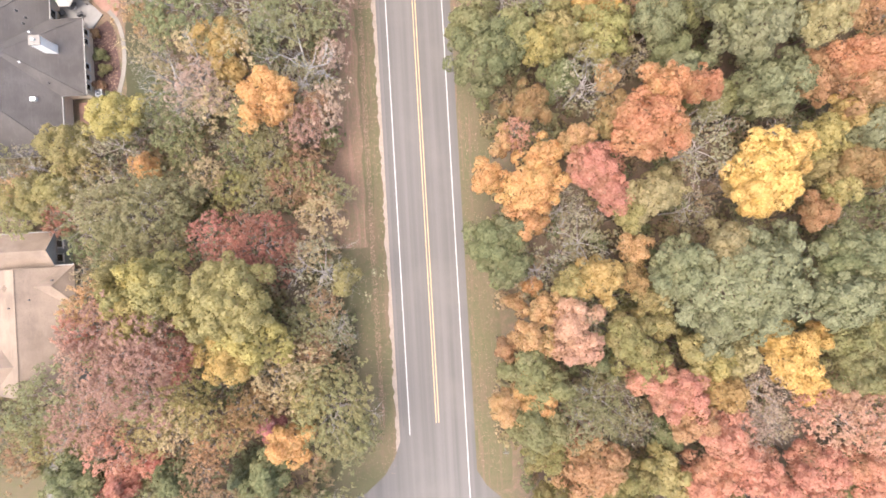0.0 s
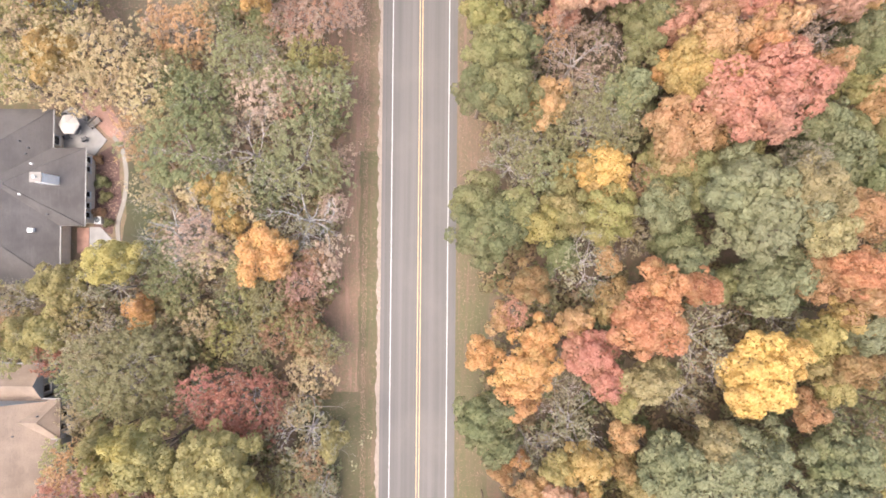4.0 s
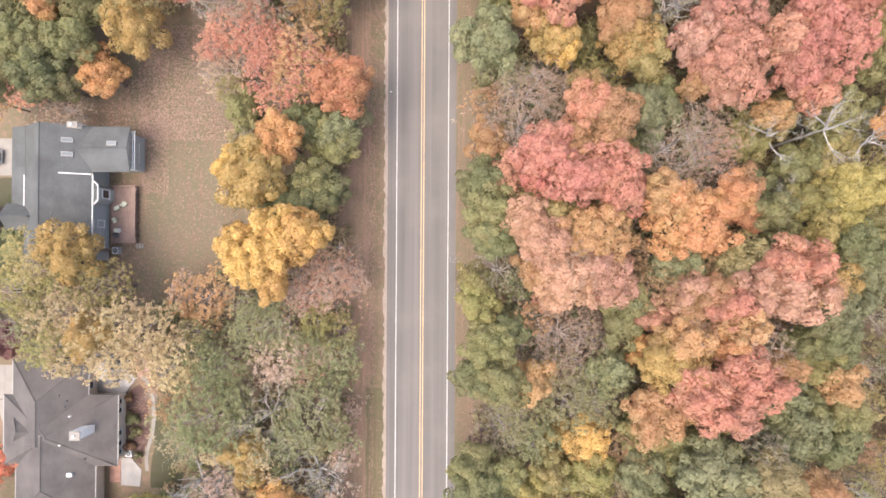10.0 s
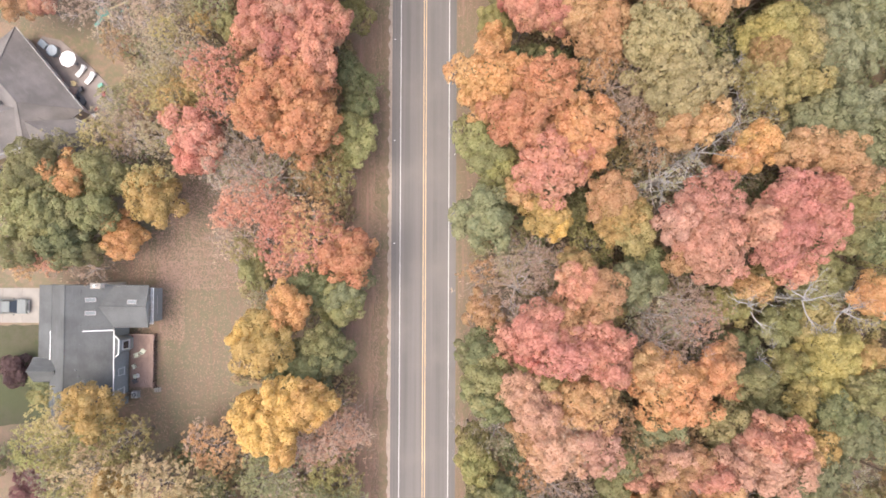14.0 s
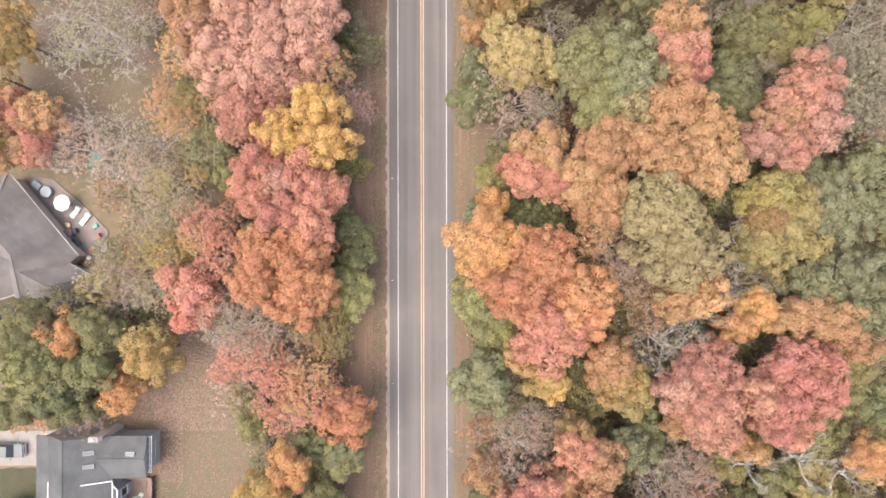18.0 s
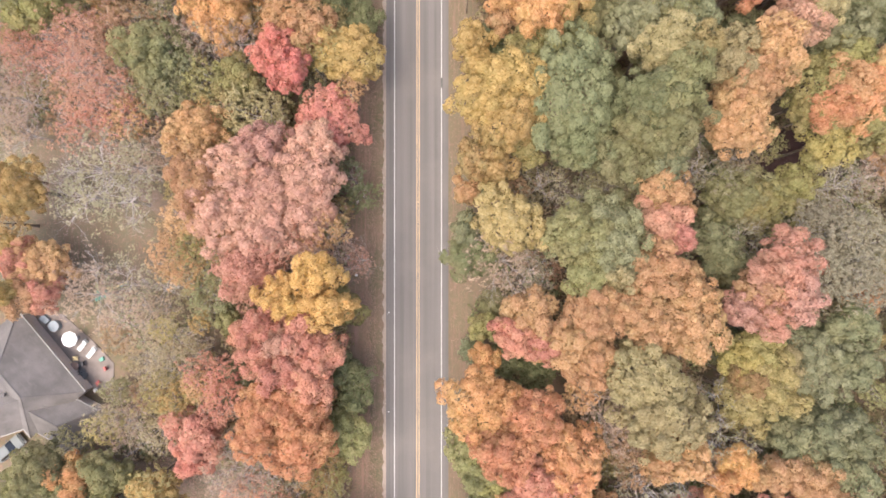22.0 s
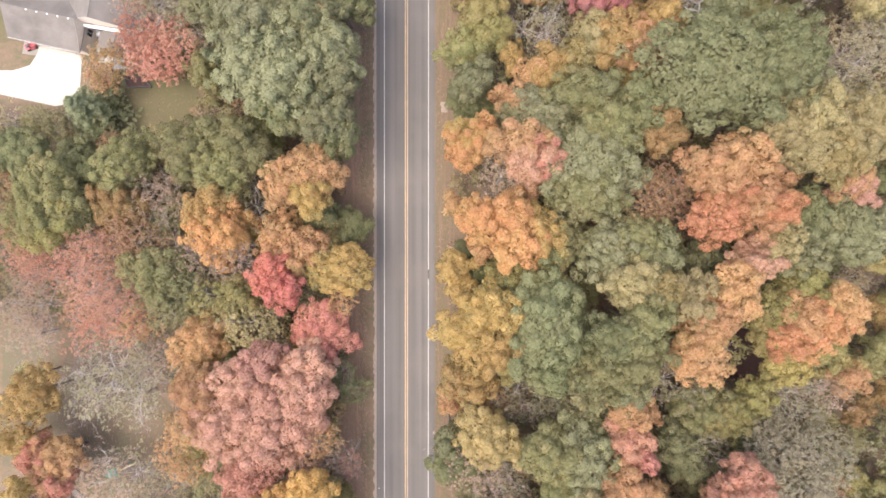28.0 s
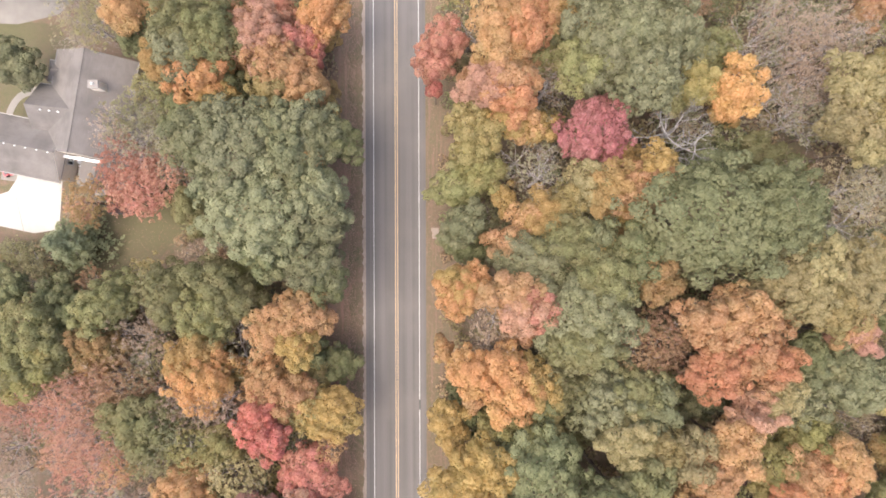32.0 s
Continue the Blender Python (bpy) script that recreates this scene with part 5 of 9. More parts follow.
tree("yg", 74.4, 63.8, 4.2, 15.9)
tree("gl", 48.6, 64.1, 4.5, 12.0)
tree("gl~", 37.4, 64.5, 1.9, 11.0)
tree("po~", 7.2, 64.9, 1.7, 13.0)
tree("gl", -21.4, 64.9, 2.2, 8.0)
tree("pg", -43.6, 64.9, 2.6, 7.0)
tree("yg~", 56.3, 65.4, 1.9, 10.2)
tree("pk", 43.3, 65.5, 2.3, 16.0)
tree("ob", 18.4, 65.5, 2.3, 15.8)
tree("ob", 65.2, 65.5, 2.1, 10.4)
tree("gr", 27.9, 65.6, 3.1, 12.0)
tree("pk~", -17.4, 65.6, 2.1, 10.0)
tree("pg", -16.2, 65.6, 2.9, 9.0)
tree("or3~", -51.2, 65.6, 1.8, 8.0)
tree("ob", 69.4, 65.8, 1.9, 9.8)
tree("pg", 14.5, 66.1, 3.0, 15.0)
tree("pg3", 10.4, 66.1, 2.0, 15.4)
tree("po", 30.4, 66.2, 1.7, 15.0)
tree("pk~", -46.9, 66.2, 2.1, 10.0)
tree("po~", -45.6, 66.6, 1.6, 9.0)
tree("or2", -8.9, 66.7, 3.5, 14.0)
tree("yg~", -22.9, 67.1, 2.2, 8.0)
tree("ol", -49.7, 67.5, 3.1, 12.0)
tree("ol", -43.5, 67.6, 2.8, 10.3)
tree("rs", 33.4, 68.1, 4.7, 19.0)
tree("pk~", -12.1, 68.1, 3.5, 13.0)
tree("yg~", 20.7, 68.1, 2.6, 11.6)
tree("gr", 53.4, 68.2, 2.0, 15.4)
tree("pk~", -18.6, 68.3, 2.4, 11.0)
tree("gy", 66.8, 68.5, 1.9, 10.1)
tree("ob", 62.3, 68.5, 2.0, 10.3)
tree("gl~", 11.5, 68.7, 1.8, 10.9)
tree("gr", -44.9, 68.9, 3.5, 12.0)
tree("rd2", 41.1, 69.0, 4.0, 19.0)
tree("or", -38.6, 69.0, 3.0, 9.0)
tree("yo2", 76.8, 69.0, 1.9, 9.8)
tree("pg", -23.3, 69.2, 3.6, 9.0)
tree("yo2", 72.9, 69.3, 2.2, 10.6)
tree("yo2", 25.1, 69.5, 3.0, 15.0)
tree("po~", -13.9, 69.5, 4.1, 13.0)
tree("gl", 52.2, 69.7, 3.0, 14.0)
tree("ye", 16.3, 70.3, 1.7, 14.0)
tree("rs", 38.8, 70.5, 2.5, 19.0)
tree("rs2", 29.6, 70.6, 2.3, 18.0)
tree("gy", 69.4, 70.9, 1.9, 10.0)
tree("pg3", 59.3, 71.0, 2.5, 8.7)
tree("gd", 7.6, 71.1, 3.8, 15.8)
tree("rd2", 45.2, 71.1, 4.1, 19.0)
tree("pk~", -17.0, 71.1, 2.8, 12.0)
tree("yo", 15.1, 71.5, 2.5, 15.0)
tree("gl", -48.5, 71.6, 3.4, 13.0)
tree("yo", 23.2, 71.9, 3.9, 16.0)
tree("pk~", -24.5, 71.9, 2.1, 10.0)
tree("rs", 33.0, 72.3, 4.4, 19.0)
tree("ol", -45.8, 72.3, 4.1, 13.0)
tree("ol", 19.1, 72.3, 2.3, 9.9)
tree("ol", -40.7, 72.4, 3.1, 12.0)
tree("rd2", 42.0, 73.1, 3.5, 19.0)
tree("pk~", -19.1, 73.1, 2.8, 12.0)
tree("yo2", 64.7, 73.5, 4.2, 15.9)
tree("yg", 51.7, 73.6, 2.7, 15.0)
tree("ob", 76.9, 73.8, 3.6, 14.4)
tree("or3", 22.1, 73.9, 2.9, 17.0)
tree("pk~", -22.1, 73.9, 3.2, 11.0)
tree("yo", -33.7, 73.9, 3.4, 12.0)
tree("or3", 11.8, 74.1, 2.0, 15.4)
tree("pk", 45.2, 74.3, 2.2, 19.0)
tree("gr~", 37.8, 75.0, 2.4, 10.9)
tree("gl", -51.5, 75.4, 2.8, 10.3)
tree("gl2", 56.2, 75.5, 2.3, 11.7)
tree("rb", 70.3, 75.5, 2.4, 11.2)
tree("dead", 29.0, 75.7, 3.9, 18.0)
tree("po", 49.5, 75.8, 2.6, 18.0)
tree("yo2~", -33.8, 75.9, 2.4, 12.0)
tree("or", -44.2, 76.2, 3.3, 12.0)
tree("ol", -39.0, 76.2, 2.1, 9.6)
tree("gy", 28.5, 76.3, 4.6, 17.0)
tree("gy", -18.9, 76.5, 4.8, 13.0)
tree("yg~", -10.9, 76.8, 2.8, 11.0)
tree("pk2", 52.8, 76.9, 2.0, 15.4)
tree("ol", -47.9, 77.1, 4.1, 13.0)
tree("pg3", 40.7, 77.1, 2.1, 10.1)
tree("ob~", -12.9, 77.3, 3.5, 12.0)
tree("gy", -24.0, 77.3, 3.1, 12.0)
tree("gl", -40.1, 77.3, 2.8, 12.0)
tree("pk", 15.1, 77.5, 4.9, 20.0)
tree("yg", 9.5, 77.6, 3.1, 14.0)
tree("pg", -21.4, 77.7, 5.1, 14.0)
tree("or", 37.0, 77.9, 2.0, 17.0)
tree("ol", 8.4, 78.2, 3.0, 15.0)
tree("po", 47.6, 78.4, 2.9, 18.0)
tree("rd", -28.8, 78.5, 2.1, 11.0)
tree("yo2~", 24.4, 78.5, 2.7, 10.4)
tree("rb", 74.3, 78.6, 2.4, 11.1)
tree("gd", 52.7, 78.7, 3.3, 17.0)
tree("dead", 32.8, 79.0, 2.9, 18.0)
tree("po", 43.8, 79.0, 2.9, 18.0)
tree("rb", 66.6, 79.3, 1.8, 9.8)
tree("gr", 46.6, 79.6, 2.7, 13.0)
tree("yo2~", -14.6, 79.7, 2.8, 10.3)
tree("ol2", -45.8, 79.7, 2.8, 10.3)
tree("or", 39.0, 79.8, 2.6, 17.0)
tree("pb", 27.6, 80.0, 3.0, 16.0)
tree("gl", 7.4, 80.3, 3.4, 14.0)
tree("or2", 18.5, 80.7, 5.0, 20.0)
tree("ol2", 61.6, 80.8, 4.2, 15.8)
tree("or3", 29.1, 80.9, 2.3, 19.0)
tree("gy", 70.7, 81.3, 2.8, 12.2)
tree("rd2", -28.2, 81.4, 3.8, 12.0)
tree("or3", 32.0, 81.7, 2.5, 20.0)
tree("gl", -9.3, 81.7, 3.6, 10.0)
tree("rb", 26.0, 81.9, 2.3, 15.8)
tree("dead", 36.7, 81.9, 2.3, 15.8)
tree("pg3", -34.1, 81.9, 3.5, 10.0)
tree("or2", 11.1, 82.0, 3.6, 20.0)
tree("ol", 75.9, 82.1, 2.1, 10.5)
tree("gd", 48.1, 82.2, 5.1, 17.0)
tree("yo2~", -41.3, 82.2, 2.5, 9.0)
tree("pg3", -23.5, 82.4, 2.6, 6.8)
tree("pg", -38.8, 82.5, 3.6, 9.0)
tree("gd", 53.8, 82.6, 2.7, 16.2)
tree("or2", -13.8, 82.6, 5.0, 17.0)
tree("gy", 38.2, 82.7, 3.3, 17.0)
tree("pg", 25.0, 83.3, 3.0, 17.0)
tree("or2", -19.0, 83.3, 3.0, 17.0)
tree("yo2~", 42.2, 83.3, 2.2, 11.3)
tree("pg3", -30.5, 83.4, 2.8, 10.3)
tree("pg3", -40.1, 83.7, 2.8, 10.0)
tree("gs", 51.0, 84.0, 3.0, 16.6)
tree("pk~", -26.1, 84.8, 2.1, 11.0)
tree("gr~", 55.9, 85.0, 1.8, 9.5)
tree("ol2", 67.2, 85.4, 1.9, 10.0)
tree("or2", 14.2, 85.5, 4.1, 20.0)
tree("ta", 29.3, 85.8, 4.9, 22.0)
tree("gr", -8.2, 86.1, 2.2, 8.0)
tree("yo~", -31.0, 86.2, 2.5, 11.0)
tree("rb", -36.6, 86.2, 2.1, 7.1)
tree("or2", -18.4, 86.5, 3.0, 17.0)
tree("or", 8.4, 86.9, 5.0, 19.0)
tree("yo2~", -32.4, 86.9, 3.5, 11.0)
tree("pk~", -24.1, 87.0, 2.7, 13.0)
tree("ol2", -40.0, 87.0, 1.8, 7.9)
tree("yo2", 63.4, 87.1, 2.9, 12.6)
tree("yg", 73.3, 87.1, 4.2, 15.9)
tree("yo2", 45.4, 87.2, 2.3, 15.8)
tree("dead", 38.0, 87.2, 2.7, 16.0)
tree("ob", 11.4, 87.2, 2.0, 15.4)
tree("or2", -13.8, 87.2, 3.3, 17.0)
tree("pg", 23.1, 87.3, 4.0, 17.0)
tree("yo2", 40.6, 87.5, 3.9, 17.0)
tree("yo2~", -28.6, 87.6, 2.1, 9.6)
tree("gl~", 57.9, 87.6, 1.9, 12.5)
tree("pg3", 34.9, 88.3, 2.3, 12.4)
tree("po~", -27.2, 88.4, 2.4, 12.0)
tree("or3~", 20.6, 88.5, 2.7, 16.0)
tree("gd", -23.8, 89.0, 2.5, 9.0)
tree("gr~", -7.5, 89.0, 1.8, 8.0)
tree("gr", -9.5, 89.7, 2.5, 9.0)
tree("pg3", -33.1, 89.7, 3.2, 11.0)
tree("pk~", -25.5, 89.8, 3.1, 13.0)
tree("pg3", -19.2, 89.8, 2.0, 6.0)
tree("ob", 40.2, 89.9, 2.6, 17.0)
tree("pk", -12.3, 89.9, 2.9, 18.0)
tree("pg3", -36.9, 90.3, 1.7, 7.0)
tree("gr", 15.9, 90.5, 2.9, 9.0)
tree("gy", 22.2, 90.5, 2.7, 15.0)
tree("yo2", 42.9, 90.6, 3.3, 17.0)
tree("ta", 27.3, 90.7, 4.9, 22.0)
tree("gr", 12.7, 91.2, 2.5, 9.0)
tree("pk", -15.6, 91.2, 2.9, 18.0)
tree("gl", 76.7, 91.5, 2.0, 10.3)
tree("rb", 33.0, 91.7, 2.0, 12.2)
tree("pg3", -29.2, 91.8, 2.8, 10.0)
tree("bg", 7.6, 91.9, 2.1, 10.0)
tree("ye2", 40.0, 91.9, 3.0, 16.0)
tree("ta", 45.3, 91.9, 2.7, 16.0)
tree("gd", 52.8, 91.9, 3.0, 17.0)
tree("dead", 38.8, 91.9, 2.4, 12.0)
tree("yg", 66.6, 91.9, 3.4, 13.8)
tree("rb", -22.7, 92.0, 2.4, 7.0)
tree("gy", 60.4, 92.2, 1.9, 8.9)
tree("gs", 48.8, 92.3, 6.0, 17.0)
tree("or", 8.7, 92.5, 1.7, 15.0)
tree("yg", 73.0, 92.8, 2.1, 10.6)
tree("pk", -11.0, 93.1, 2.9, 18.0)
tree("pk", -18.2, 93.1, 2.6, 18.0)
tree("or3", 21.2, 93.3, 4.7, 19.0)
tree("gr", 39.5, 93.3, 2.8, 10.0)
tree("yb", 42.0, 93.9, 3.0, 16.0)
tree("gl~", 36.4, 94.0, 2.6, 11.5)
tree("pb", -39.7, 94.0, 2.0, 8.3)
tree("gy", 57.1, 94.0, 2.2, 9.7)
tree("pg3", -32.8, 94.1, 4.5, 10.0)
tree("po", 18.2, 94.4, 3.1, 19.0)
tree("pk2", -15.6, 94.4, 2.6, 18.0)
tree("pk", 15.7, 94.5, 2.6, 18.0)
tree("pk", -22.3, 94.7, 2.1, 9.6)
tree("yo2", 62.9, 94.8, 2.0, 10.1)
tree("pk", 12.4, 95.1, 2.6, 18.0)
tree("yo2~", -33.0, 95.4, 1.8, 9.2)
tree("pk", -13.6, 95.7, 3.3, 18.0)
tree("yg", 8.9, 96.0, 2.1, 12.0)
tree("yo~", -28.2, 96.1, 1.4, 8.9)
tree("gl", -24.8, 96.2, 1.8, 8.0)
tree("pk", -18.2, 96.4, 2.9, 18.0)
tree("yo2", 70.8, 96.4, 2.3, 10.9)
tree("rd", 11.2, 96.5, 1.6, 17.0)
tree("gd", 53.0, 96.5, 3.0, 16.6)
tree("po", 29.0, 96.7, 4.1, 20.0)
tree("po", 32.9, 96.8, 3.7, 20.0)
tree("gy", 59.4, 96.9, 2.2, 8.5)
tree("gl", 76.6, 97.1, 4.2, 15.9)
tree("po", 14.1, 97.4, 3.7, 18.0)
tree("pg", -35.3, 97.5, 3.5, 10.0)
tree("rb", -22.2, 97.5, 2.0, 7.2)
tree("gl", 63.5, 97.9, 1.8, 9.8)
tree("rs", 41.1, 98.2, 2.8, 21.0)
tree("yg", -9.5, 98.3, 2.5, 9.0)
tree("or3", 21.1, 98.5, 4.1, 20.0)
tree("ol", 9.8, 98.5, 1.8, 10.5)
tree("or3", 25.6, 98.9, 3.2, 20.0)
tree("rs2", 39.0, 98.9, 2.6, 20.0)
tree("ye", -10.3, 98.9, 2.9, 19.0)
tree("ye", -14.3, 99.0, 2.0, 18.0)
tree("or2", 54.6, 99.3, 1.7, 15.0)
tree("yg~", 48.0, 99.3, 1.9, 9.6)
tree("gl2", -27.1, 99.6, 3.2, 10.0)
tree("pg", -42.6, 99.8, 5.2, 10.0)
tree("ye", -16.3, 100.3, 2.6, 18.0)
tree("po", -51.2, 100.3, 3.2, 10.0)
tree("pk", -48.7, 100.3, 2.5, 10.0)
tree("yo", -53.0, 100.3, 1.9, 12.0)
tree("gy", -33.9, 100.4, 3.6, 9.0)
tree("rs2", 43.8, 100.6, 3.1, 22.0)
tree("gl", 67.9, 100.6, 3.1, 13.1)
tree("po", 39.9, 100.7, 2.5, 21.0)
tree("or3", 32.6, 100.8, 2.9, 20.0)
tree("rb", 58.4, 100.9, 2.5, 11.9)
tree("gy", -38.5, 101.0, 4.2, 10.0)
tree("pl", 53.6, 101.3, 3.2, 18.0)
tree("yg", 62.5, 101.7, 2.1, 10.5)
tree("ta", 23.9, 102.2, 2.3, 19.0)
tree("rs", 41.3, 102.5, 3.1, 22.0)
tree("ob", 74.5, 102.5, 2.2, 10.8)
tree("gl", 20.7, 102.8, 2.9, 19.0)
tree("ol", 40.1, 102.8, 2.7, 14.0)
tree("ye", -11.6, 102.8, 2.9, 19.0)
tree("gy", 14.5, 103.1, 2.6, 17.0)
tree("or3", 28.9, 103.1, 3.6, 20.0)
tree("rs", -20.8, 103.2, 3.8, 16.0)
tree("or3~", -29.6, 103.2, 2.3, 11.0)
tree("gl-", -26.7, 103.4, 5.0, 12.0)
tree("pl", 50.9, 103.7, 4.6, 19.0)
tree("po", -49.0, 103.8, 4.0, 10.0)
tree("rs", 47.4, 103.9, 2.3, 15.8)
tree("rs~", -18.9, 103.9, 4.1, 17.0)
tree("yg~", 59.0, 103.9, 1.8, 10.9)
tree("rb", 17.5, 103.9, 2.5, 9.0)
tree("pk", -51.6, 104.2, 2.8, 10.0)
tree("pl", 46.8, 104.2, 3.5, 19.0)
tree("pg", 10.9, 104.4, 4.9, 18.0)
tree("pg2", -7.1, 104.4, 2.1, 12.0)
tree("yo2~", -30.9, 104.7, 1.8, 9.2)
tree("po~", -31.9, 104.7, 3.0, 11.0)
tree("gd", 38.7, 104.9, 2.7, 14.0)
tree("rs", 43.2, 105.0, 3.1, 22.0)
tree("pg", -13.3, 105.2, 4.9, 15.0)
tree("gr", 7.4, 105.6, 3.5, 15.0)
tree("yg~", -29.3, 106.0, 2.1, 10.0)
tree("yo", -54.7, 106.1, 2.3, 9.6)
tree("or3~", -26.9, 106.1, 2.7, 9.9)
tree("gl2", 33.3, 106.1, 2.1, 12.2)
tree("os", 23.3, 106.5, 6.5, 20.0)
tree("pg2", -14.2, 106.6, 4.7, 15.0)
tree("pl", 53.5, 106.9, 4.9, 19.0)
tree("ol2", 62.5, 106.9, 1.9, 10.0)
tree("rd2", 30.9, 107.0, 2.1, 19.0)
tree("gd", 46.9, 107.1, 2.2, 12.0)
tree("gy", 40.7, 107.2, 2.7, 16.0)
tree("rs2", 29.7, 107.4, 2.2, 15.4)
tree("ol2", 67.9, 107.4, 4.2, 15.9)
tree("ob~", -23.7, 107.5, 2.1, 9.6)
tree("gd", 37.4, 107.6, 3.1, 14.0)
tree("gl", 19.2, 107.8, 3.8, 20.0)
tree("yo2", 75.9, 107.8, 2.0, 10.1)
tree("pl", 48.6, 107.9, 4.3, 19.0)
tree("po~", -10.9, 108.0, 2.7, 15.0)
tree("gd", 6.6, 108.1, 2.2, 15.4)
tree("rs2", -18.5, 108.2, 5.1, 17.0)
tree("pb", -32.9, 108.4, 2.2, 7.0)
tree("ye3", 11.4, 109.2, 4.6, 19.0)
tree("ob~", -54.3, 109.2, 3.1, 10.3)
tree("rs", 29.7, 109.3, 3.1, 19.0)
tree("yg~", -10.5, 109.3, 2.2, 12.0)
tree("gl~", 59.0, 109.4, 2.1, 9.2)
tree("po~", -28.0, 109.6, 2.5, 16.0)
tree("rs2", -23.9, 110.2, 5.1, 17.0)
tree("ol2", 73.8, 110.4, 2.1, 10.3)
tree("ob~", -10.2, 110.7, 1.9, 9.2)
tree("ob", 63.3, 110.7, 1.9, 10.0)
tree("rs2", -12.9, 111.0, 3.6, 16.0)
tree("yg", 43.3, 111.6, 4.2, 16.0)
tree("or3", 32.7, 111.7, 1.8, 15.0)
tree("gy", -38.4, 112.2, 4.6, 10.0)
tree("gy", 21.3, 112.4, 4.4, 14.0)
tree("pg3", 25.6, 112.4, 2.9, 14.0)
tree("ol", 40.2, 112.5, 4.4, 16.0)
tree("rs2", -17.7, 112.5, 4.6, 17.0)
tree("gy", -44.5, 113.0, 4.6, 10.0)
tree("gr~", -7.3, 113.0, 2.0, 7.0)
tree("or3", 6.6, 113.1, 1.8, 14.0)
tree("pb", 12.6, 113.1, 2.2, 13.0)
tree("ol2", 23.8, 113.2, 2.9, 16.2)
tree("gy", 50.7, 113.2, 3.2, 16.6)
tree("ob", 67.7, 113.2, 2.2, 10.8)
tree("gr", 71.7, 113.2, 1.8, 9.7)
tree("or3", 29.5, 113.3, 3.1, 19.0)
tree("yo", -50.8, 113.5, 3.9, 14.0)
tree("gy", 16.0, 113.9, 3.3, 15.0)
tree("yg", 47.1, 113.9, 2.9, 15.0)
tree("gy", 54.3, 113.9, 4.3, 15.0)
tree("po", -26.6, 114.1, 4.2, 17.0)
tree("yo2~", -31.8, 114.2, 2.0, 7.3)
tree("pg", 55.9, 114.6, 2.9, 16.2)
tree("rs2", -13.1, 114.9, 4.5, 17.0)
tree("yg~", -53.1, 115.3, 2.3, 9.6)
tree("gd~", -8.8, 115.3, 2.3, 8.0)
tree("yg", 76.6, 115.3, 4.2, 15.9)
tree("gy", 35.9, 115.9, 4.0, 17.0)
tree("gd", 29.2, 116.0, 3.1, 20.0)
tree("yo", 10.1, 116.0, 2.5, 17.0)
tree("rs2", -22.0, 116.0, 4.3, 17.0)
tree("gy", -41.3, 116.1, 6.0, 12.0)
tree("yo2~", 62.5, 116.1, 1.9, 11.7)
tree("ol", 25.1, 116.7, 3.8, 20.0)
tree("or3", 58.9, 116.8, 2.5, 15.8)
tree("ob", 7.3, 116.8, 2.5, 17.0)
tree("gy", -36.8, 116.8, 5.2, 12.0)
tree("pg3", 42.0, 117.9, 2.5, 10.3)
tree("gr", 19.6, 118.1, 3.1, 20.0)
tree("yo2", 13.8, 118.2, 2.2, 15.4)
tree("yo2", 59.1, 118.2, 2.2, 15.4)
tree("rs2", -18.6, 118.2, 3.2, 16.0)
tree("pg", -34.5, 118.4, 3.1, 10.0)
tree("ye2", 51.0, 118.9, 3.2, 16.0)
tree("rs2", -12.1, 118.9, 2.9, 16.0)
tree("po~", -29.7, 119.0, 2.2, 13.0)
tree("ol", 71.6, 119.0, 2.6, 11.8)
tree("gl", 26.0, 119.4, 2.7, 22.0)
tree("gl~", 45.8, 119.5, 2.4, 10.1)
tree("gl", 65.9, 119.5, 3.6, 14.4)
tree("ol", 29.0, 119.8, 4.8, 23.0)
tree("yo", 11.5, 120.6, 4.0, 20.0)
tree("or3", 37.7, 120.9, 4.4, 22.0)
tree("or3", -27.8, 120.9, 4.3, 14.0)
tree("yo2~", -15.3, 121.1, 2.3, 6.3)
tree("pg", -52.4, 121.4, 3.8, 11.0)
tree("yg~", -25.4, 121.4, 2.7, 9.9)
tree("yg", 76.8, 121.6, 2.2, 10.7)
tree("yg", 54.2, 121.7, 3.5, 18.0)
tree("pk-", -44.0, 122.1, 3.4, 11.0)
tree("or2", 49.1, 122.2, 2.7, 20.0)
tree("pg3", -32.9, 122.3, 2.1, 6.1)
tree("rd3", -10.9, 122.5, 4.5, 13.0)
tree("gr", 27.5, 122.6, 4.0, 24.0)
tree("po~", -37.5, 122.9, 3.0, 10.3)
tree("ol", 73.7, 123.0, 1.9, 10.0)
tree("ta~", -20.6, 123.2, 4.7, 14.0)
tree("pg3", -57.5, 123.3, 2.2, 7.2)
tree("yo", 8.6, 123.6, 3.4, 20.0)
tree("gs2", 18.8, 123.7, 8.2, 21.0)
tree("rb", -47.5, 123.7, 2.5, 6.3)
tree("gr~", 60.1, 123.8, 2.0, 12.1)
tree("or2", 53.3, 123.9, 4.1, 20.3)
tree("pk-", -38.8, 124.2, 4.6, 12.0)
tree("or3", 51.1, 124.3, 3.4, 20.0)
tree("yg", 48.9, 124.4, 4.7, 19.0)
tree("gl2", -25.3, 124.4, 3.0, 10.3)
tree("ob", 66.9, 124.5, 2.2, 10.6)
tree("ol", 30.2, 124.6, 3.6, 24.0)
tree("yg", 70.5, 125.0, 2.0, 10.2)
tree("or3", 39.0, 125.1, 4.5, 22.0)
tree("rs-", -44.3, 125.2, 3.0, 10.3)
tree("pg", -51.9, 125.5, 4.5, 11.0)
tree("yo", 12.0, 125.7, 3.8, 20.0)
tree("po~", -8.3, 125.8, 1.9, 12.0)
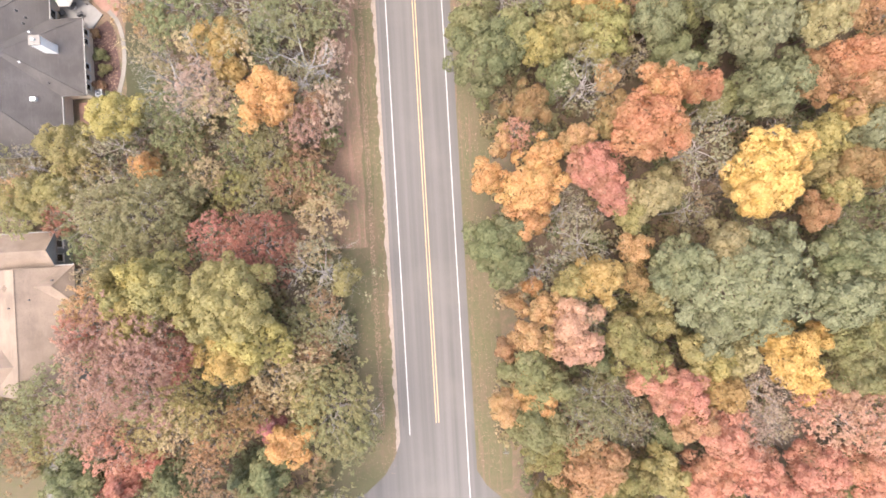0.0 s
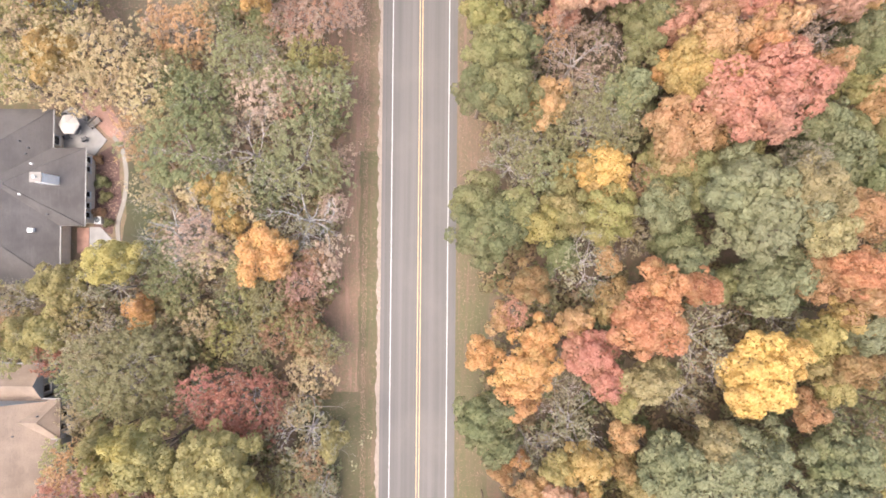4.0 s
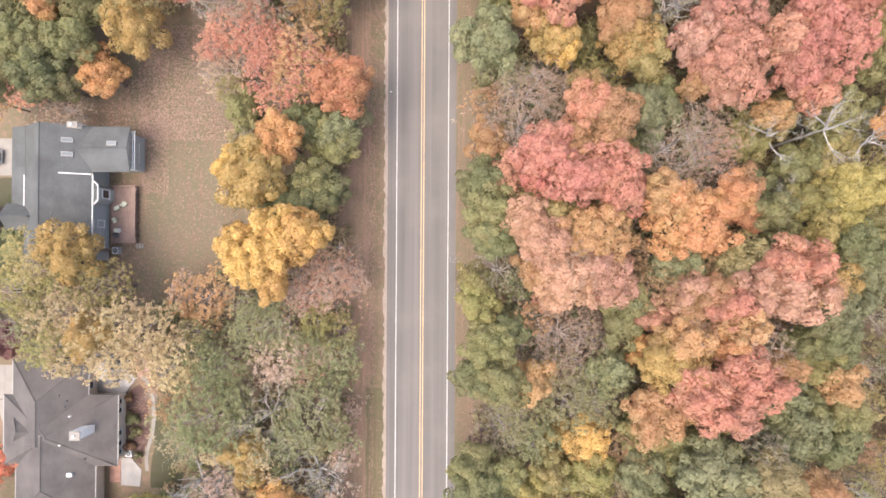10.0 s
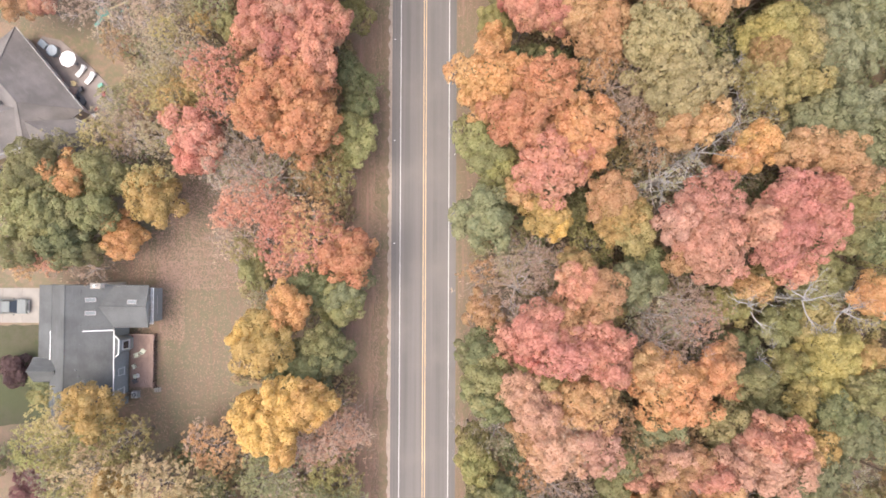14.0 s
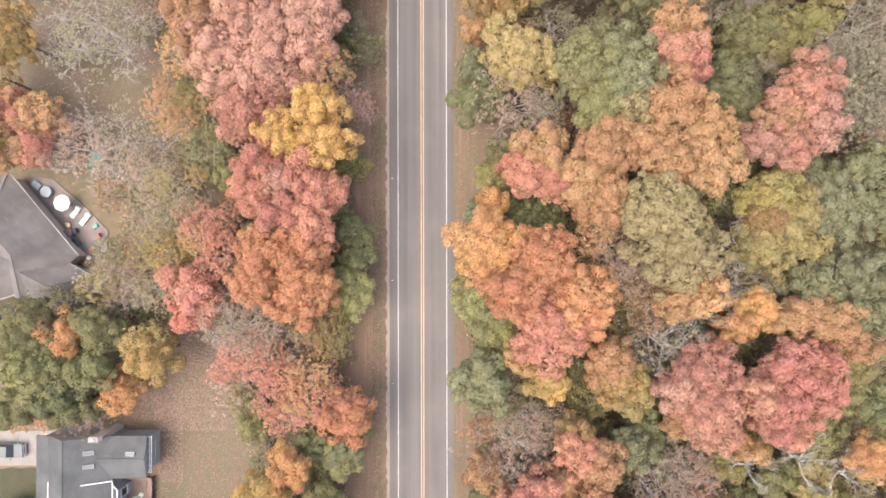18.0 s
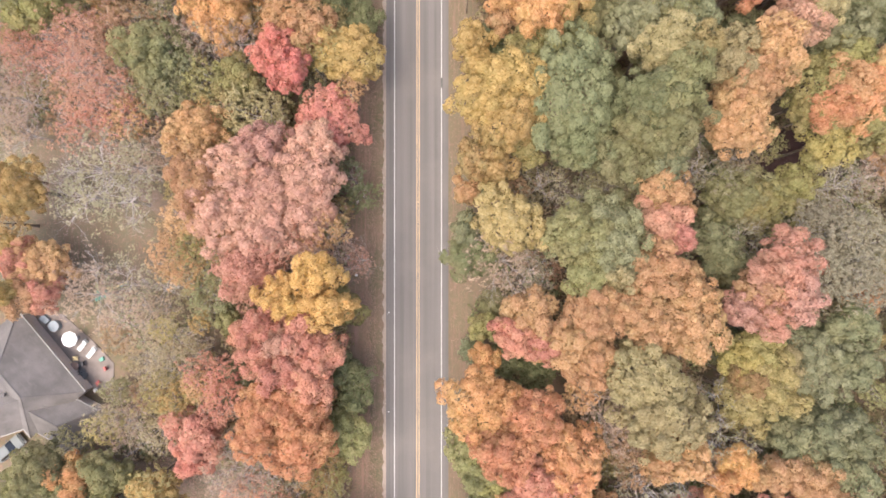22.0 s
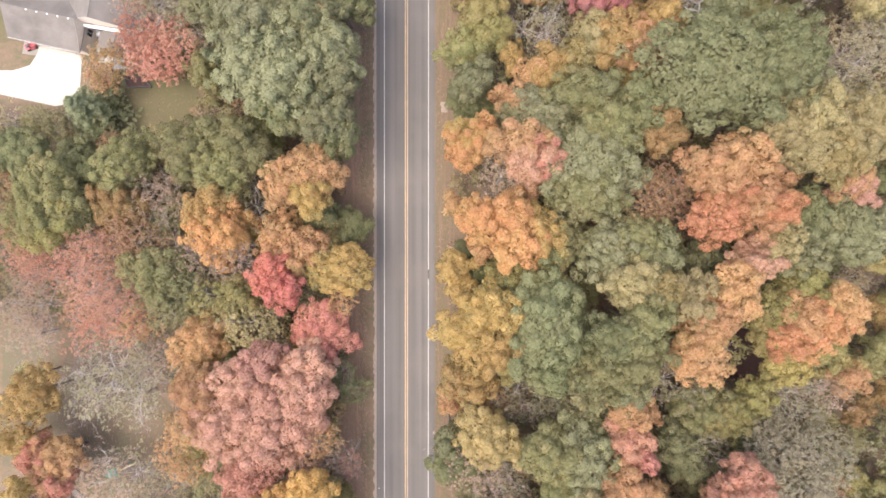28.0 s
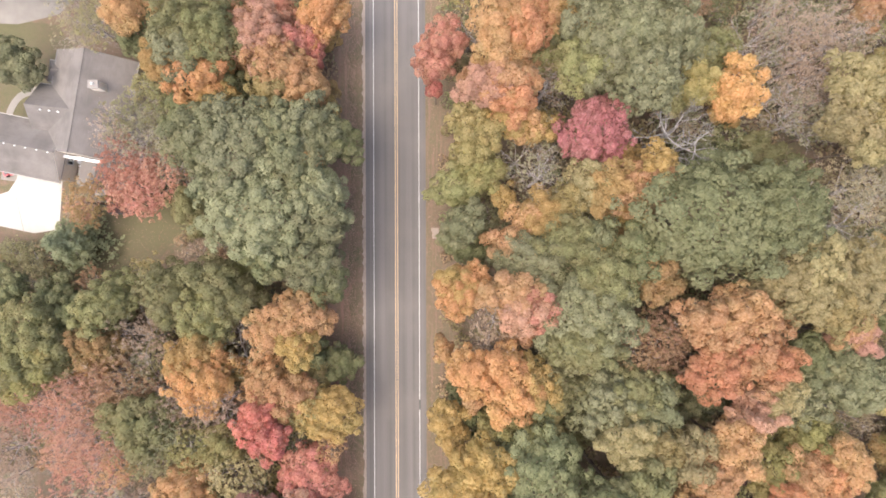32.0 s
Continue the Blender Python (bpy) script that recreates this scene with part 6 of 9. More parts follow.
tree("gl~", -29.3, 126.0, 2.3, 9.6)
tree("gd~", -13.1, 126.0, 2.7, 10.0)
tree("ol2", -62.3, 126.0, 4.2, 15.9)
tree("or3", 55.9, 126.3, 3.1, 20.0)
tree("ol2", -31.6, 126.3, 3.7, 14.0)
tree("gl~", -34.5, 126.8, 2.7, 9.9)
tree("yg~", -25.7, 127.1, 3.3, 14.0)
tree("yg", -22.0, 127.1, 2.9, 14.0)
tree("ta", 36.1, 127.5, 3.4, 22.0)
tree("pb", -47.1, 127.7, 1.9, 8.3)
tree("gr", 76.5, 127.7, 4.2, 15.9)
tree("pg2", -38.9, 127.8, 3.7, 14.0)
tree("ol", 25.7, 127.8, 2.6, 8.9)
tree("cr", -15.2, 128.0, 2.5, 15.0)
tree("yg", 52.6, 128.1, 3.5, 17.0)
tree("yo", 8.0, 128.3, 2.2, 15.4)
tree("yg", 68.9, 128.4, 2.4, 11.2)
tree("rs-", -42.6, 128.5, 3.7, 14.0)
tree("gl2", -29.4, 128.5, 2.9, 14.0)
tree("or3", 41.5, 128.6, 3.7, 22.0)
tree("gy", -55.1, 128.7, 1.7, 8.6)
tree("gl2", 46.8, 128.7, 2.3, 12.3)
tree("yo2", 32.7, 128.8, 2.7, 22.0)
tree("ta", 29.9, 129.4, 4.3, 22.0)
tree("pg3", 62.6, 129.6, 2.6, 11.2)
tree("gy", -13.1, 129.7, 3.0, 10.3)
tree("ol", -31.9, 129.9, 3.6, 15.0)
tree("yg", 18.0, 130.0, 3.3, 16.6)
tree("cr", -17.4, 130.2, 3.1, 15.0)
tree("gy", 57.2, 130.2, 1.7, 9.0)
tree("pg2", -51.0, 130.5, 3.4, 10.7)
tree("gl", -34.1, 130.6, 3.3, 15.0)
tree("yg", 14.3, 130.7, 3.0, 16.2)
tree("ol", 29.0, 130.8, 3.7, 17.0)
tree("pk-", -45.3, 130.9, 3.0, 13.0)
tree("yo", -9.0, 130.9, 4.7, 13.0)
tree("yo", 7.3, 131.2, 2.5, 15.8)
tree("gr", 10.8, 131.3, 3.5, 12.0)
tree("gl2", -63.8, 131.3, 2.0, 10.2)
tree("yo2~", -11.9, 131.6, 3.0, 13.0)
tree("pg", 45.1, 131.6, 2.5, 19.0)
tree("pk2", 43.2, 131.7, 2.4, 21.0)
tree("pg2", -41.5, 131.7, 5.2, 14.0)
tree("pg", -22.5, 132.0, 3.3, 15.0)
tree("yo2", 65.5, 132.0, 2.0, 10.1)
tree("pg", -27.9, 132.2, 3.3, 14.0)
tree("gd", 32.6, 132.3, 3.6, 20.0)
tree("os", 52.3, 132.6, 4.6, 16.6)
tree("pk-", -50.7, 132.8, 3.1, 12.0)
tree("rs-", -52.3, 132.9, 3.8, 13.0)
tree("gy", -25.7, 132.9, 3.3, 14.0)
tree("yo2", 20.4, 133.0, 2.2, 15.4)
tree("gd", 41.0, 133.0, 3.0, 14.0)
tree("pk2", 45.8, 133.0, 2.9, 19.0)
tree("os", 27.1, 133.2, 5.1, 20.0)
tree("rb", -39.7, 133.6, 3.2, 10.3)
tree("gy", -57.8, 133.6, 2.2, 7.3)
tree("rs-", -43.6, 133.7, 3.8, 14.0)
tree("or3", -12.9, 133.7, 3.0, 14.0)
tree("gr~", 36.3, 133.9, 2.0, 12.5)
tree("gy", 70.6, 134.1, 4.2, 15.9)
tree("or", 15.4, 134.5, 3.6, 20.0)
tree("ol", 22.5, 134.5, 3.4, 16.0)
tree("ol", 31.2, 134.5, 4.3, 20.0)
tree("ta", 48.0, 134.5, 3.2, 19.0)
tree("or3", 12.1, 135.2, 3.0, 16.2)
tree("yg", -53.4, 135.2, 2.8, 9.9)
tree("or3", -16.5, 135.2, 4.0, 14.0)
tree("yo2", -10.5, 135.2, 2.4, 9.6)
tree("rb", -36.3, 135.2, 3.9, 13.0)
tree("gy", -32.7, 135.2, 3.5, 12.0)
tree("pg2", -40.3, 135.2, 3.5, 10.7)
tree("pg", -46.8, 135.2, 3.2, 10.3)
tree("gs", 60.4, 135.5, 5.1, 18.0)
tree("yg", 76.0, 135.6, 2.0, 10.3)
tree("yo", 18.4, 135.9, 2.9, 19.0)
tree("or", -24.6, 135.9, 4.7, 16.0)
tree("gd", 54.4, 136.7, 4.1, 16.0)
tree("gd", 58.3, 136.7, 3.7, 17.0)
tree("yg", -46.8, 136.7, 3.8, 15.0)
tree("yo", -22.5, 136.8, 2.4, 9.6)
tree("gr", -7.6, 136.8, 2.8, 8.0)
tree("pb", -29.2, 136.8, 2.4, 6.5)
tree("yg", 66.2, 137.2, 1.8, 9.7)
tree("or", 10.5, 137.4, 3.3, 19.0)
tree("rb", -58.1, 137.5, 2.5, 8.2)
tree("ol2", -63.8, 137.5, 3.2, 13.4)
tree("gr", -12.2, 137.6, 3.6, 9.0)
tree("gr", -16.9, 137.6, 2.4, 9.6)
tree("or~", -42.2, 137.6, 2.8, 9.9)
tree("ol2", -32.7, 137.6, 2.8, 9.9)
tree("or", 14.0, 138.0, 3.2, 20.0)
tree("or2", 40.0, 138.1, 4.3, 22.0)
tree("gl", -48.6, 138.1, 4.5, 16.0)
tree("rb", 27.4, 138.4, 2.0, 10.8)
tree("pb", -54.6, 138.4, 2.1, 8.2)
tree("or2", 46.7, 138.7, 2.8, 22.0)
tree("ol2", 21.4, 138.8, 3.7, 18.0)
tree("gr", 52.8, 138.9, 3.0, 16.2)
tree("yo", -25.3, 138.9, 3.4, 16.0)
tree("ol2", 76.7, 139.4, 2.3, 11.0)
tree("ol2", 68.4, 139.4, 1.8, 9.8)
tree("or3", 6.9, 139.7, 1.5, 14.6)
tree("gl", -44.3, 139.7, 3.4, 14.0)
tree("gy", -20.8, 139.8, 3.5, 13.0)
tree("or3", 44.4, 140.0, 5.0, 22.0)
tree("pb", 32.2, 140.1, 4.1, 18.0)
tree("ob", -39.4, 140.2, 4.0, 13.0)
tree("yo", -11.6, 140.3, 2.6, 17.0)
tree("pk2", 58.3, 140.5, 2.2, 15.4)
tree("pg", -33.1, 140.6, 3.8, 13.0)
tree("yo2", -24.6, 140.7, 3.2, 10.3)
tree("ol", 23.8, 140.8, 4.3, 21.0)
tree("yo2~", 63.5, 140.9, 2.6, 8.9)
tree("gy", 49.3, 140.9, 2.3, 8.6)
tree("rb", 34.6, 141.0, 4.0, 18.0)
tree("rs2", 59.0, 141.1, 2.6, 17.0)
tree("gl", -47.1, 141.1, 4.9, 16.0)
tree("po", 16.6, 141.9, 2.2, 15.4)
tree("or3", -15.5, 141.9, 3.0, 16.0)
tree("po", 58.3, 142.6, 2.9, 17.0)
tree("gl2", -60.4, 142.6, 1.7, 7.0)
tree("rb", -51.7, 142.6, 2.1, 7.2)
tree("pg", 13.4, 143.2, 3.7, 18.0)
tree("gr", 66.5, 143.2, 2.2, 10.7)
tree("gr", 72.2, 143.2, 4.2, 15.9)
tree("or3", -11.7, 143.5, 4.7, 17.0)
tree("pb", -56.4, 143.5, 2.1, 7.7)
tree("or3", 39.0, 143.6, 3.5, 22.0)
tree("gr", -42.5, 143.8, 3.1, 11.0)
tree("or3", 50.1, 144.2, 2.2, 15.4)
tree("gl", -38.9, 144.3, 3.0, 14.0)
tree("pk2", 16.8, 144.5, 3.2, 20.0)
tree("gl", -24.2, 144.5, 4.4, 16.0)
tree("os", 24.7, 144.6, 7.1, 22.0)
tree("or3", 42.5, 145.0, 3.5, 22.0)
tree("yo2", 54.8, 145.1, 3.2, 21.0)
tree("pk", 18.3, 145.2, 2.9, 20.0)
tree("gr", -46.1, 145.5, 3.6, 10.0)
tree("ol", -37.4, 145.8, 3.9, 14.0)
tree("gy", 60.9, 145.8, 2.6, 10.5)
tree("ol", -20.0, 146.4, 3.4, 16.0)
tree("or", 8.3, 146.5, 2.6, 18.0)
tree("ta", 52.0, 146.5, 3.9, 21.0)
tree("gy", 76.9, 146.6, 2.2, 10.8)
tree("ol", -28.8, 146.8, 4.5, 16.0)
tree("po", 15.4, 147.0, 3.8, 20.0)
tree("gr", -54.1, 147.0, 4.0, 10.0)
tree("ta", 56.2, 147.2, 3.9, 21.0)
tree("pg3", -49.8, 147.5, 1.8, 6.7)
tree("yo", 9.0, 147.6, 2.9, 18.0)
tree("or", 10.5, 148.3, 2.6, 18.0)
tree("pb", -42.2, 148.4, 2.0, 7.6)
tree("rb", -60.1, 148.5, 2.5, 7.6)
tree("ol", -23.0, 148.6, 3.7, 16.0)
tree("gr", -8.2, 148.7, 3.0, 15.0)
tree("yo2~", -34.4, 148.8, 2.5, 7.3)
tree("ob", 33.3, 148.9, 3.4, 19.0)
tree("ta", 48.0, 148.9, 4.1, 21.0)
tree("ol", 65.4, 148.9, 2.9, 12.6)
tree("ol", 26.6, 149.3, 3.5, 21.0)
tree("gl", -19.9, 149.4, 3.1, 10.3)
tree("ta", 59.0, 150.0, 4.1, 21.0)
tree("gy", 71.4, 150.0, 2.2, 10.6)
tree("yo", 27.1, 150.5, 2.5, 18.0)
tree("ta", 52.0, 150.7, 3.5, 21.0)
tree("os", 18.6, 151.0, 4.5, 19.0)
tree("or3", 28.5, 151.1, 1.8, 15.0)
tree("ol2", -49.9, 151.2, 2.2, 7.9)
tree("gd", -10.1, 151.5, 5.0, 18.0)
tree("yo", 62.7, 151.6, 2.2, 15.4)
tree("pg3", -57.3, 151.6, 2.4, 8.4)
tree("pg", -28.0, 151.7, 2.5, 6.0)
tree("gr", 30.9, 151.9, 3.5, 20.0)
tree("gr", -15.6, 152.0, 3.2, 17.0)
tree("gl2", -61.2, 152.3, 2.5, 7.8)
tree("ol2", -53.6, 152.4, 1.9, 6.4)
tree("gr", 76.5, 152.6, 4.2, 15.8)
tree("ob", 29.8, 153.3, 2.5, 15.8)
tree("ol", 22.0, 153.3, 3.5, 19.0)
tree("gd", 25.7, 153.3, 2.8, 18.0)
tree("gr~", 65.2, 153.3, 2.5, 12.0)
tree("or3", 15.2, 153.4, 2.5, 16.0)
tree("gr", 10.4, 153.4, 3.4, 11.0)
tree("rb", -23.3, 153.5, 2.2, 6.9)
tree("bg", -45.5, 153.7, 4.7, 11.0)
tree("yo", 19.7, 154.1, 2.2, 15.4)
tree("gl~", 61.9, 154.9, 1.7, 10.1)
tree("gy", 57.2, 155.2, 4.0, 20.0)
tree("gd", 9.5, 155.5, 2.9, 16.2)
tree("ol2", 24.6, 155.5, 3.2, 16.6)
tree("gy", 69.9, 155.5, 3.5, 14.0)
tree("gd", -8.5, 155.6, 3.7, 18.0)
tree("gs2", 39.3, 156.1, 9.5, 25.0)
tree("or3", 17.4, 156.3, 2.5, 15.8)
tree("gs2", 47.0, 156.6, 6.1, 25.0)
tree("gl2", 12.4, 156.8, 2.1, 12.0)
tree("yo", 19.5, 156.9, 2.9, 17.0)
tree("yo", 31.3, 156.9, 2.2, 15.4)
tree("gs", -16.6, 157.1, 7.8, 20.0)
tree("gl", -27.9, 158.2, 2.7, 10.0)
tree("yo2", 22.5, 158.4, 2.9, 16.2)
tree("rs~", -43.8, 158.4, 2.2, 7.0)
tree("pg3", 54.0, 158.8, 2.3, 10.8)
tree("yo", 14.6, 159.2, 1.8, 15.0)
tree("ob~", -41.9, 159.3, 3.3, 9.2)
tree("rb", 73.3, 159.3, 2.2, 10.8)
tree("gs", -9.2, 159.6, 4.8, 19.0)
tree("or3", 30.9, 159.7, 4.4, 20.0)
tree("pg3", 59.0, 159.7, 5.1, 18.0)
tree("yo", 27.5, 160.2, 3.5, 20.0)
tree("bg", -26.5, 160.3, 3.0, 12.0)
tree("rd2~", -34.0, 160.5, 3.4, 10.0)
tree("gl", 8.8, 160.8, 3.3, 14.0)
tree("ta", 24.9, 161.0, 2.8, 19.0)
tree("pl", 61.9, 161.1, 3.6, 17.0)
tree("ob", 76.7, 161.1, 2.3, 11.0)
tree("rs~", -35.5, 161.3, 3.8, 10.0)
tree("yo2~", 50.3, 161.4, 2.5, 11.3)
tree("gy", 19.5, 161.9, 3.6, 17.0)
tree("gl", 70.8, 161.9, 2.0, 10.1)
tree("yg", 12.4, 162.1, 2.5, 15.8)
tree("ol", 67.7, 162.2, 1.8, 9.8)
tree("rs~", -31.7, 162.8, 3.1, 10.0)
tree("yo", 33.0, 163.0, 2.4, 20.0)
tree("rr", -36.1, 163.2, 4.8, 10.0)
tree("gr", 73.8, 163.4, 2.0, 10.3)
tree("dead", 19.7, 163.5, 2.2, 15.4)
tree("yo", 29.9, 163.5, 2.2, 15.4)
tree("or", -9.3, 163.6, 1.4, 16.0)
tree("gr", 41.7, 163.7, 3.7, 13.0)
tree("gr~", 53.9, 163.7, 2.2, 10.7)
tree("gd", -11.7, 164.0, 3.5, 19.0)
tree("gy", 16.8, 164.3, 4.4, 15.0)
tree("gy", -29.3, 164.3, 3.1, 10.3)
tree("yb", 11.0, 164.5, 3.3, 14.0)
tree("dead", 36.4, 164.9, 2.5, 15.8)
tree("ta", 59.5, 165.0, 3.1, 20.0)
tree("ol", 48.4, 165.2, 3.0, 13.0)
tree("gs", -18.4, 165.2, 7.1, 20.0)
tree("ol2", 66.7, 165.5, 2.1, 10.3)
tree("dead", 39.3, 166.0, 3.6, 18.0)
tree("gr", -6.6, 166.6, 2.9, 15.0)
tree("ol2", 31.0, 166.8, 1.9, 8.6)
tree("gd", -24.1, 166.9, 5.0, 18.0)
tree("mg", 25.9, 167.0, 4.8, 20.0)
tree("gd", -8.4, 167.0, 3.6, 17.0)
tree("gl2", 44.5, 167.0, 2.3, 12.2)
tree("yo2", 77.0, 167.2, 2.3, 10.9)
tree("dead", 36.2, 167.3, 4.6, 19.0)
tree("gd", -13.1, 167.5, 4.2, 19.0)
tree("ta", 56.8, 167.8, 3.5, 20.0)
tree("yo", 19.0, 167.9, 2.2, 15.4)
tree("gy", -30.2, 167.9, 4.5, 12.0)
tree("pg", -37.7, 168.1, 3.1, 10.3)
tree("gs", -10.4, 168.3, 3.2, 18.0)
tree("yo2", 11.2, 168.5, 3.7, 16.0)
tree("or3", 17.5, 168.6, 2.5, 15.8)
tree("gy", -34.0, 168.6, 4.5, 12.0)
tree("ob", 71.3, 168.7, 4.2, 15.9)
tree("gy", 53.3, 169.0, 3.6, 17.0)
tree("yo2", 59.6, 169.2, 4.2, 20.0)
tree("yo", 15.3, 169.3, 2.9, 16.0)
tree("yg~", 21.4, 169.6, 2.2, 9.9)
tree("ol2", 65.2, 169.7, 2.3, 10.4)
tree("gy", 40.0, 169.9, 2.1, 11.3)
tree("yo", 43.1, 170.8, 2.2, 15.4)
tree("gr", -27.2, 170.9, 3.8, 12.0)
tree("ol-", -34.7, 170.9, 3.8, 12.0)
tree("or2", 15.4, 171.3, 3.4, 20.0)
tree("gy", 49.8, 171.6, 4.4, 15.0)
tree("pg", 56.9, 171.9, 3.6, 17.0)
tree("yo", -10.3, 171.9, 2.7, 9.9)
tree("or", 43.6, 172.1, 3.6, 19.0)
tree("yo", -22.8, 172.1, 2.7, 13.0)
tree("gl", 35.7, 172.2, 2.5, 15.8)
tree("gl-", -31.0, 172.4, 3.8, 12.0)
tree("gy", -19.1, 172.6, 2.2, 8.5)
tree("yg", 67.4, 172.6, 2.0, 10.2)
tree("ta", 57.5, 172.7, 3.5, 20.0)
tree("ob", -10.9, 172.7, 4.0, 10.7)
tree("pk2", 12.2, 172.8, 3.1, 20.0)
tree("gs", 31.6, 173.2, 4.7, 23.0)
tree("ol", 76.6, 173.2, 3.2, 13.4)
tree("yo2", 39.7, 173.4, 2.9, 17.0)
tree("po", 15.0, 173.5, 3.5, 20.0)
tree("pg", 53.1, 173.5, 4.4, 16.0)
tree("gl2", -30.1, 173.5, 3.1, 10.3)
tree("gy", 20.4, 173.6, 4.0, 16.0)
tree("or3", -11.5, 173.7, 4.0, 16.0)
tree("po", 10.3, 173.9, 1.8, 15.0)
tree("yo2", -15.3, 174.0, 3.3, 15.0)
tree("cr", 5.9, 174.1, 1.2, 12.0)
tree("gr", -22.0, 174.6, 3.0, 12.0)
tree("yo2", 62.2, 174.8, 3.2, 16.6)
tree("gl", 24.0, 174.9, 3.5, 20.0)
tree("pg", 21.1, 175.0, 2.9, 16.2)
tree("yg~", -34.6, 175.4, 1.8, 8.1)
tree("or", -24.9, 175.6, 4.8, 16.0)
tree("po", 17.5, 175.9, 2.5, 15.8)
tree("pk", 5.9, 176.1, 2.2, 15.0)
tree("gy", 47.0, 176.3, 3.2, 16.6)
tree("or3", -14.0, 176.4, 4.2, 17.0)
tree("yo", -29.2, 176.9, 2.9, 15.0)
tree("or3", 13.6, 177.0, 3.1, 20.0)
tree("pg", 55.3, 177.2, 4.4, 16.0)
tree("gl", 19.7, 177.3, 2.9, 16.0)
tree("gy", 60.5, 177.6, 3.6, 17.0)
tree("gr", 69.9, 177.7, 4.2, 15.9)
tree("os", 38.5, 177.9, 2.9, 16.2)
tree("ol", 41.8, 178.2, 3.3, 15.0)
tree("gd", -51.6, 178.2, 3.4, 10.0)
tree("os", 26.9, 178.3, 6.7, 23.0)
tree("os", -26.7, 178.3, 3.8, 17.0)
tree("or3", -19.4, 178.8, 3.1, 10.3)
tree("rd", -9.8, 178.8, 1.6, 13.0)
tree("gs", 29.6, 178.9, 4.1, 23.0)
tree("gs", 34.3, 178.9, 3.4, 23.0)
tree("or2", 17.1, 179.1, 3.5, 20.0)
tree("yo", -31.8, 179.4, 2.3, 9.6)
tree("pk", 7.1, 179.5, 3.0, 15.0)
tree("ol", -22.4, 179.7, 4.3, 18.0)
tree("rd3", -11.8, 179.7, 2.2, 14.0)
tree("gy", 48.0, 180.1, 4.4, 16.0)
tree("pg", 58.9, 180.1, 4.4, 16.0)
tree("pk2", -16.4, 180.1, 4.6, 17.0)
tree("or3", 13.6, 180.5, 3.5, 20.0)
tree("pg", 54.1, 180.5, 3.6, 17.0)
tree("gr", -34.8, 180.8, 2.1, 10.0)
tree("gr", 75.6, 181.0, 3.0, 12.7)
tree("ol", -25.3, 181.2, 4.3, 18.0)
tree("pg", 50.2, 181.5, 3.6, 16.0)
tree("gy", 10.4, 181.8, 3.0, 13.0)
tree("yo", -9.5, 182.0, 2.3, 9.6)
tree("or3", 19.6, 182.2, 3.2, 16.6)
tree("yo", 22.6, 182.3, 2.9, 16.2)
tree("gl~", 65.3, 182.7, 2.0, 10.7)
tree("gr", -32.5, 182.8, 2.3, 11.0)
tree("or", -8.8, 183.0, 3.8, 15.0)
tree("gy", 31.9, 183.0, 1.8, 12.1)
tree("ol", 70.8, 183.0, 1.9, 10.0)
tree("po", 61.9, 183.4, 2.5, 15.8)
tree("pk", -34.8, 183.5, 2.7, 9.9)
tree("or3", -34.7, 183.8, 3.0, 14.0)
tree("gl-", -41.6, 183.9, 3.8, 10.0)
tree("po", -20.9, 184.2, 3.1, 10.3)
tree("gy", -43.2, 184.3, 3.8, 10.0)
tree("rb", 40.4, 184.4, 2.0, 12.3)
tree("ol", -23.1, 184.8, 3.4, 10.7)
tree("pk", -15.5, 184.9, 3.1, 10.3)
tree("gr~", 56.2, 184.9, 2.5, 9.6)
tree("gl2", 25.5, 184.9, 2.0, 10.5)
tree("pg3", 52.3, 185.4, 2.0, 11.8)
tree("rb", 67.5, 185.5, 1.9, 10.0)
tree("gr~", 29.5, 185.6, 2.2, 9.2)
tree("ol2", 36.6, 185.6, 2.7, 9.6)
tree("gr~", 45.0, 185.6, 2.0, 9.1)
tree("rb", 74.2, 185.7, 2.0, 10.2)
tree("yo2~", -30.0, 185.9, 2.7, 7.6)
tree("yg~", 9.7, 186.4, 1.9, 12.3)
tree("gl2", -12.0, 186.4, 1.9, 8.8)
tree("gl~", 15.6, 186.5, 2.3, 10.4)
tree("gl2", 60.8, 186.7, 1.9, 8.6)
tree("rb", 71.7, 187.6, 1.8, 9.8)
tree("pg3", 47.7, 188.0, 2.0, 12.5)
tree("gy", 63.6, 188.2, 1.9, 11.9)
tree("yg~", -34.3, 188.4, 2.3, 6.2)
tree("gr~", 20.6, 188.5, 2.1, 9.7)
tree("gl~", 27.2, 188.7, 2.2, 12.0)
tree("pg3", -20.5, 189.6, 2.6, 9.9)
tree("pg", -57.3, 190.1, 2.1, 10.4)
tree("ol2", 70.1, 190.2, 1.8, 9.7)
tree("yg", 55.0, 190.9, 4.2, 15.9)
tree("rb", -51.8, 190.9, 4.2, 15.9)
tree("ol", 43.1, 191.1, 3.9, 12.4)
tree("gy", 10.3, 191.2, 2.0, 8.8)
tree("pg", -23.9, 191.2, 1.8, 8.5)
tree("ol2", 75.5, 191.4, 4.2, 15.9)
tree("gl", 35.9, 191.4, 1.8, 8.5)
tree("gr", 15.7, 191.9, 4.1, 12.8)
tree("yg", 60.7, 191.9, 2.2, 10.7)
tree("gy", -35.6, 192.1, 1.8, 8.5)
tree("gl2", -63.3, 192.5, 4.2, 15.9)
tree("ol", 22.6, 192.6, 3.3, 11.3)
tree("yg", 32.6, 192.9, 2.0, 8.8)
tree("gy", -40.9, 192.9, 4.2, 13.0)
tree("ol2", -21.7, 193.2, 1.9, 8.5)
